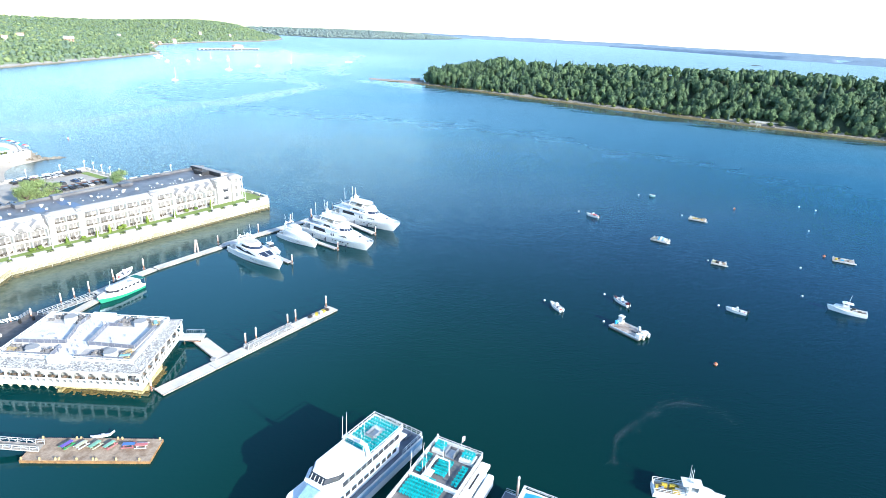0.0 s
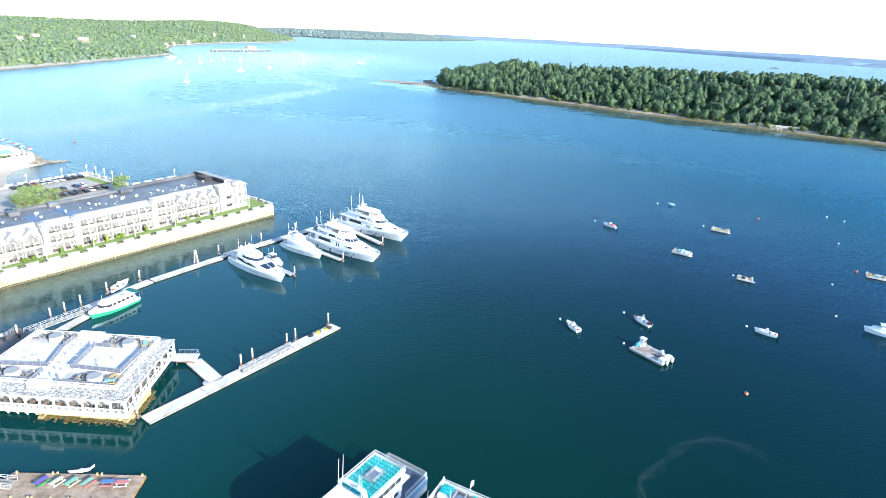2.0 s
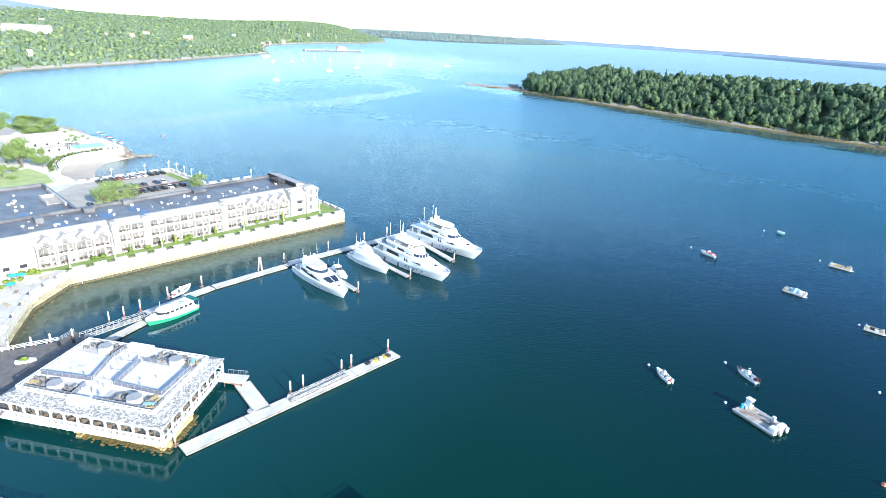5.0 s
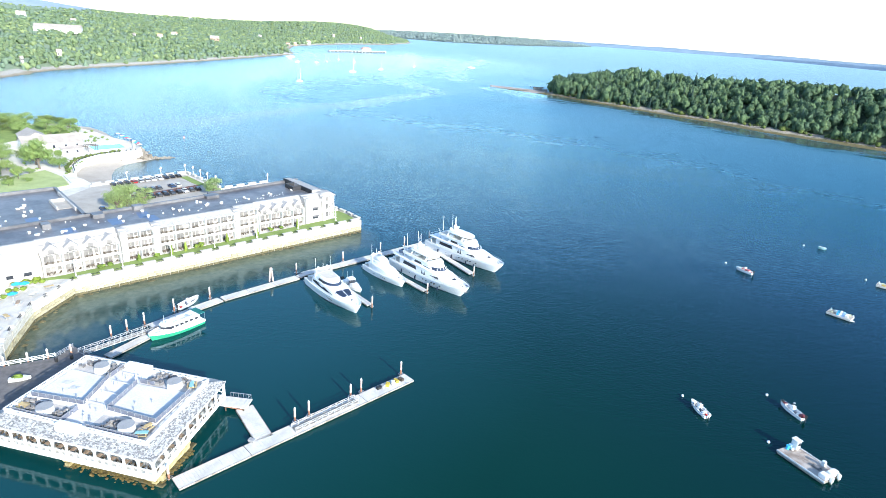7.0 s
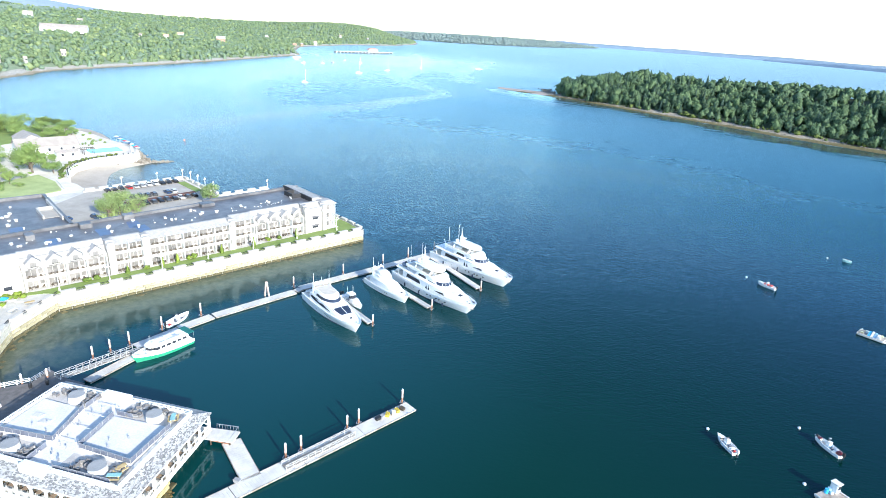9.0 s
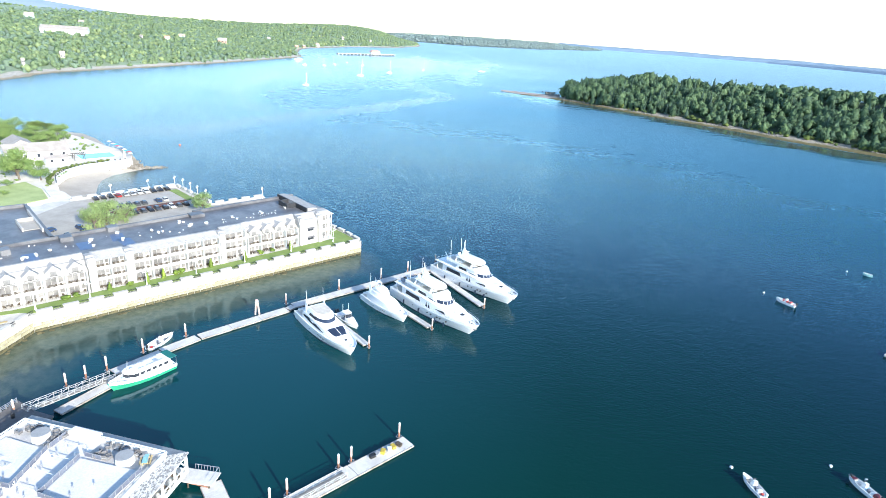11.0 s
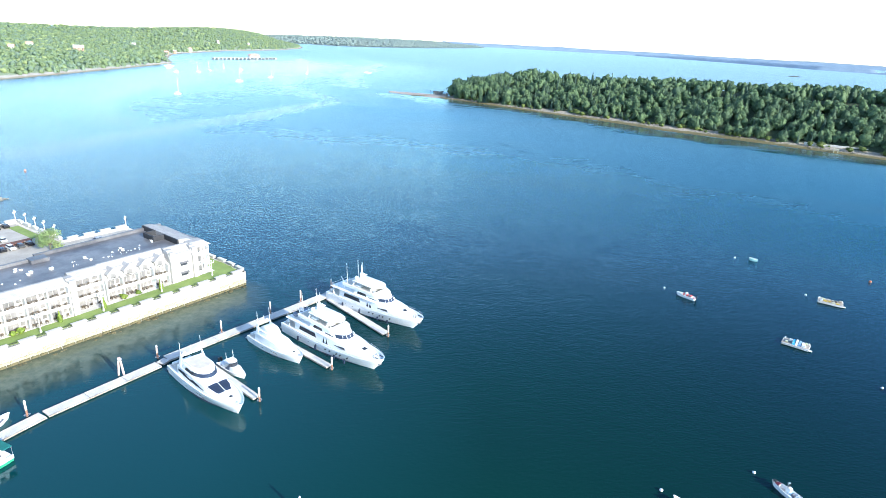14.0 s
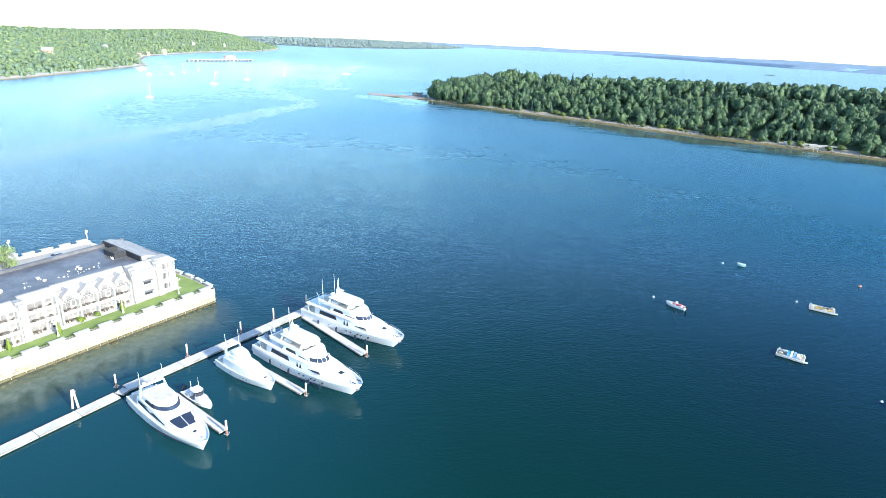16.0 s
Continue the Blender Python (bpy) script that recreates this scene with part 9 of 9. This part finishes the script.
antennas(arch, ((9.2, -2.3, 9.9, 4.4), (9.8, -2.7, 9.2, 4.4), (10.4, 2.6, 9.0, 5.5), (8.6, 0.6, 7.6, 4.0)))
part("stern_engine_hatch", bevelled(B((-4.6, -2.2, -2.4, 2.4, 3.06, 3.7)), 0.08, 1), "steel_deck", f1)
deck_rail(f1, [(1, 4.2), (-5.2, 4.2), (-5.2, -4.2), (1, -4.2)], 3.06, 1.05)

f2 = thing("ferry", pose(2.6, 87.4, 0, 0, 0, -114.5), "white excursion boat with rows of teal seats", "ferry", "excursion ferries")
part("hull", loft([[Vector((x, -w, 2.6)), Vector((x, -w, 0.1)), Vector((x, -w * 0.6, -1.0)), Vector((x, w * 0.6, -1.0)), Vector((x, w, 0.1)), Vector((x, w, 2.6))] for x, w in ((-1.0, 5.6), (16, 5.6), (24, 4.2), (31, 0.4))]), "gelcoat", f2)
part("side_fender", B((-0.8, 14, 5.6, 5.75, 1.2, 1.7)), "paleblue", f2)
lc = part("lower_cabin", bevelled(B((0.4, 20, -5.2, 5.2, 2.6, 4.6)), 0.08, 1), "gelcoat", f2)
for k in range(9):
    for s in (-1, 1):
        part("cabin_window", B((1.2 + k * 2.0, 2.6 + k * 2.0, s * 5.2 - 0.04, s * 5.2 + 0.04, 3.3, 4.2)), "glass", lc)
part("side_roof", bevelled(B((0.2, 20, 4.9, 6.6, 4.6, 5.3)), 0.1, 2), "gelcoat", f2)
part("lower_side", bevelled(B((0.6, 20, 6.4, 7.6, 1.2, 3.6)), 0.15, 2), "gelcoat", f2)
part("roof_slot", bevelled(B((3.4, 7.6, 5.6, 5.9, 5.28, 5.36)), 0.02, 1), "black", f2)
part("upper_deck", B((-0.2, 20, -4.4, 4.9, 5.5, 5.8)), "pale_steel", f2)
part("upper_cabin", B((0.3, 20, -4.2, 4.8, 4.6, 5.5)), "gelcoat", f2)
deck_rail(f2, [(20, 4.85), (-0.15, 4.85), (-0.15, -4.35), (20, -4.35)], 5.8, 1.1, solid_part=0.75)
seats(f2, [(1.0, 2.9, -3.6, -1.6, 6.45), (1.0, 2.9, 1.8, 4.0, 6.45), (4.3, 9.2, -3.9, -2.9, 5.8), (4.3, 8.2, -1.3, 1.3, 5.8), (4.5, 9.4, 2.9, 4.2, 5.8), (9.6, 10.6, -1.6, 0.6, 5.8), (10.8, 15, -3.8, 2.6, 5.8)])
for y0, y1 in ((-3.8, -1.4), (1.6, 4.2)):
    part("seat_platform", bevelled(B((0.7, 3.1, y0, y1, 5.8, 6.45)), 0.04, 1), "white_paint", f2)
part("stair_head", B((0.8, 3.0, -1.2, -1.1, 5.8, 6.9), (0.8, 3.0, 0.5, 0.6, 5.8, 6.9), (0.8, 3.0, -1.1, 0.5, 5.8, 5.9)), "steel", f2)
fr = C((4.2, -2.2, 5.8), (6.6, -1.0, 8.6), 0.24, n=8)
C((10.0, -2.2, 5.8), (6.6, -1.0, 8.6), 0.24, n=8, bm=fr)
C((6.6, -1.0, 8.5), (6.6, 1.4, 8.5), 0.14, n=8, bm=fr)
C((6.6, 1.4, 8.6), (6.8, 1.6, 5.8), 0.14, n=8, bm=fr)
part("mast_frame", fr, "white_paint", f2)
part("table", bevelled(B((7.8, 10.2, -2.2, -0.6, 6.5, 6.65)), 0.05, 1), "white_paint", f2)
part("coaming", bevelled(B((10.0, 10.6, -4.3, 4.8, 5.8, 6.6)), 0.08, 1), "gelcoat", f2)
antennas(f2, ((8.4, -2.8, 5.8, 6.0), (9.6, -1.6, 5.8, 6.4), (6.6, 0.2, 8.6, 3.6), (11.5, -3.4, 8.1, 4.0)))
flag = part("flag_pole", C((-0.1, 0.6, 5.8), (-0.5, 0.6, 8.4), 0.05, n=6), "white_paint", f2)
part("flag", loft([[Vector((-0.45 - 0.9 * k / 5, 0.62 + 0.14 * math.sin(k * 1.7), z - 0.25 * k / 5)) for z in (7.2, 8.3)] + [Vector((-0.45 - 0.9 * k / 5, 0.64 + 0.14 * math.sin(k * 1.7), z - 0.25 * k / 5)) for z in (8.3, 7.2)] for k in range(6)]), "flag_cloth", flag, "drooping red and white striped flag")
part("stern_light", C((-0.1, -4.2, 5.8), (-0.1, -4.2, 7.3), 0.16, n=8), "white_paint", f2)

f3 = thing("ferry", pose(17.5, 78.2, 0, 0, 0, -114), "small white boat with bright blue canopy roof", "ferry", "excursion ferries")
part("hull", hull_bm(16, 7.6, 1.6, 2.2, 0.8, 0.06, 2.4, 0.8, 12), "gelcoat", f3).location = (7.6, 0, 0)
part("cabin", bevelled(B((0.4, 11, -3.3, 3.3, 1.5, 4.6)), 0.06, 1), "gelcoat", f3)
part("roof", bevelled(B((0, 11.6, -3.8, 3.8, 4.6, 4.8)), 0.04, 1), "gelcoat", f3)
part("canopy", loft([[Vector((x, -3.1, 4.85)), Vector((x, -1.5, 5.15)), Vector((x, 0, 5.25)), Vector((x, 1.5, 5.15)), Vector((x, 3.1, 4.85)), Vector((x, 3.1, 4.8)), Vector((x, -3.1, 4.8))] for x in (0.9, 10.5)]), "azure", f3, "bright blue canvas canopy")
deck_rail(f3, [(11, 3.7), (0.05, 3.7), (0.05, -3.7), (11, -3.7)], 4.8, 0.7)
fd = thing("pier_float", pose(11.6, 80.4, 0, 0, 0, -114), "grey metal float beside the ferries", "float")
part("decking", B((-2.5, 10, -1.2, 1.2, 0.4, 0.6)), "steel_deck", fd)
part("frame", B((-2.6, 10, -1.32, -1.2, 0.1, 0.64), (-2.6, 10, 1.2, 1.32, 0.1, 0.64), (-2.7, -2.5, -1.3, 1.3, 0.1, 0.64)), "steel", fd)
part("pontoon", B((-2.3, 10, -1.1, 1.1, -0.4, 0.4)), "black", fd)
deck_rail(fd, [(8, 1.15), (-2.4, 1.15), (-2.4, -1.15)], 0.6, 1.0, "steel")
pile(13.5, 82.4, 4.6, 0.75)

# drifting foam where a boat has turned
rg = np.random.default_rng(19)
fv, ft = [], []
trail = [(33.0, 92.0), (35.3, 100.8), (41.8, 107.3), (50.1, 114.3), (56.5, 115.6), (61.0, 112.5), (64.0, 106.0)]
for k in range(230):
    a = rg.uniform(0, 5.7)
    i = min(int(a), 5)
    near, far = Vector(trail[i]), Vector(trail[i + 1])
    mid = near.lerp(far, a - i)
    thin = 1.0 if rg.random() < 0.75 else 2.4
    x, y = mid.x + rg.normal() * 0.55 * thin, mid.y + rg.normal() * 0.55 * thin
    s = rg.uniform(0.02, 0.075) * (1.0 if a < 4.2 else 0.7)
    b = len(fv)
    t = rg.uniform(0, 6.28)
    for j in range(4):
        fv.append((x + s * rg.uniform(0.5, 1.6) * math.cos(t + j * 1.57), y + s * rg.uniform(0.5, 1.6) * math.sin(t + j * 1.57), 0.03))
    ft += [(b, b + 1, b + 2), (b, b + 2, b + 3)]
tagged(new("foam", from_arrays("foam", np.array(fv), np.array(ft), "white_paint")), "faint curved trail of foam on the water", "foam", kind="stuff")

# tables and planting on the curved terrace by the sea wall
for k, (u, v) in enumerate(((-6, -1.5), (-10, -4), (-14, -7.5), (-17.5, -14), (-20.5, -20), (-22, -10), (-18, -4), (-26, -16), (-27, -24), (-14, -1.5), (-24, -4), (-30, -20))):
    picnic_table(at(u, v, LAWN - 0.05, 35 * k), ("cedar", "white_paint", "deck")[k % 3], "steel", "small slatted table on the paved sea wall terrace")
for u, v in ((-19.5, -9), (-24, -13), (-26, -20), (-14.5, -5)):
    parasol(at(u, v, LAWN - 0.05), "azure" if u > -20 else "white_paint", "open parasol shading the sea wall terrace")
for k in range(12):
    shrub(-6.5 - 1.6 * k, 3.2 - 0.9 * k + 1.2 * (k % 3), 1.2, 1.8, 0)

# ---- sailing boats and the far ferry pier ----
def sail_boat(x, y, L=11.0, turn=0.0, label="white sailing boat with bare mast at anchor"):
    b = thing("sailing_boat", pose(x, y, 0, 0, 0, turn), label, "sailboat", "anchored sailing boats")
    part("hull", hull_bm(L, L * 0.28, 1.1, 1.5, 0.8, 0.1, 2.0, 0.8, 10), "gelcoat", b)
    tier("cabin", plan(-L * 0.2, L * 0.22, L * 0.09, 1.0), 1.1, 1.8, "gelcoat", b, 0.85)
    part("mast", C((L * 0.08, 0, 1.2), (L * 0.08, 0, L * 1.9), 0.2, 0.1, 6), "white_paint", b)
    part("boom", C((L * 0.08, 0, 2.6), (-L * 0.34, 0, 2.6), 0.28, 0.2, 6), "white_paint", b)
    st = C((L * 0.48, 0, 1.5), (L * 0.08, 0, L * 1.8), 0.03, n=4)
    C((-L * 0.48, 0, 1.2), (L * 0.08, 0, L * 1.8), 0.03, n=4, bm=st)
    part("stays", st, "steel", b)
    return b


for k, (x, y, L) in enumerate(((-352, 726, 11), (-359, 915, 14), (-347, 1009, 14), (-325, 1130, 14), (-484, 1149, 12), (-476, 1074, 11), (-477, 1036, 9), (-549, 1077, 9), (-440, 1120, 8))):
    sail_boat(x, y, L * 0.75, 30 * k)
lobster_boat(pose(-238, 1233, 0, 0, 0, 190), 14, "small white motor boat far out on the bay")
lobster_boat(pose(-570, 1120, 0, 0, 0, 20), 16, "white work boat near the far shore")
lobster_boat(pose(-500, 1010, 0, 0, 0, 60), 8, "small white boat at anchor in the bay")

pier = thing("ferry_pier", pose(-612, 1385, 0, 0, 0, 57), "long low concrete ferry pier across the bay", "pier")
part("deck", B((0, 168, -5, 5, 2.9, 3.6)), "dock", pier)
for k in range(17):
    part("pier_post", B((1 + k * 10.2, 2.4 + k * 10.2, -4.6, 4.6, -3, 2.9)), "concrete", pier)
term = part("terminal", bevelled(B((95, 120, -4.6, 4.6, 3.6, 9)), 0.3, 1), "white_paint", pier)
part("terminal_roof", prism([(93, -7), (122, -7), (122, 7), (93, 7)], 9, 12.5, top=[(100, -1), (115, -1), (115, 1), (100, 1)]), "coral_roof", pier)


for x, y, w, d, h, rise, turn, wall, roof_m in ((-925, 946, 95, 30, 10, 9, 35, "white_paint", "pale_roof"), (-1182, 1111, 50, 24, 9, 8, 30, "white_paint", "pale_roof"), (-660, 680, 16, 11, 8, 6, 60, "siding", "pale_roof"), (-634, 570, 14, 9, 6, 5, 40, "siding", "pale_roof"), (-622, 592, 9, 7, 4, 4, 80, "siding", "pale_roof"), (-1100, 1160, 34, 18, 7, 6, 20, "siding", "pale_roof"), (-829, 1085, 26, 14, 8, 6, 30, "siding", "coral_roof"), (-870, 1182, 34, 16, 8, 6, 15, "white_paint", "coral_roof"), (-772, 1178, 52, 18, 9, 8, 35, "deck", "shingle"), (-742, 1435, 26, 12, 3, 4, 50, "deck", "coral_roof"), (-764, 1515, 24, 12, 3, 4, 60, "deck", "shingle"), (-770, 1605, 30, 16, 7, 5, 70, "white_paint", "coral_roof"), (-858, 1050, 14, 10, 6, 5, 0, "siding", "pale_roof"), (-873, 1530, 26, 14, 8, 6, 40, "siding", "shingle"), (-843, 1935, 24, 14, 8, 6, 60, "siding", "pale_roof"), (-775, 2005, 24, 14, 8, 6, 60, "siding", "shingle")):
    d0 = edge_distance(x, y, COAST) if inside(x, y, COAST) else 0
    k = 0.75 if w > 90 else 0.33
    house("house", pose(x, y, max(0.5, coast_height(d0, x, y)) + (3.0 if w > 40 or d0 < 60 else 1.0), 0, 0, turn), w * k, d * k, h * 0.45 + 1.5, rise * 0.6, "%s house among the trees on the far coast" % ("large pale" if w > 40 else "small pale"), wall, roof_m, "coast houses")
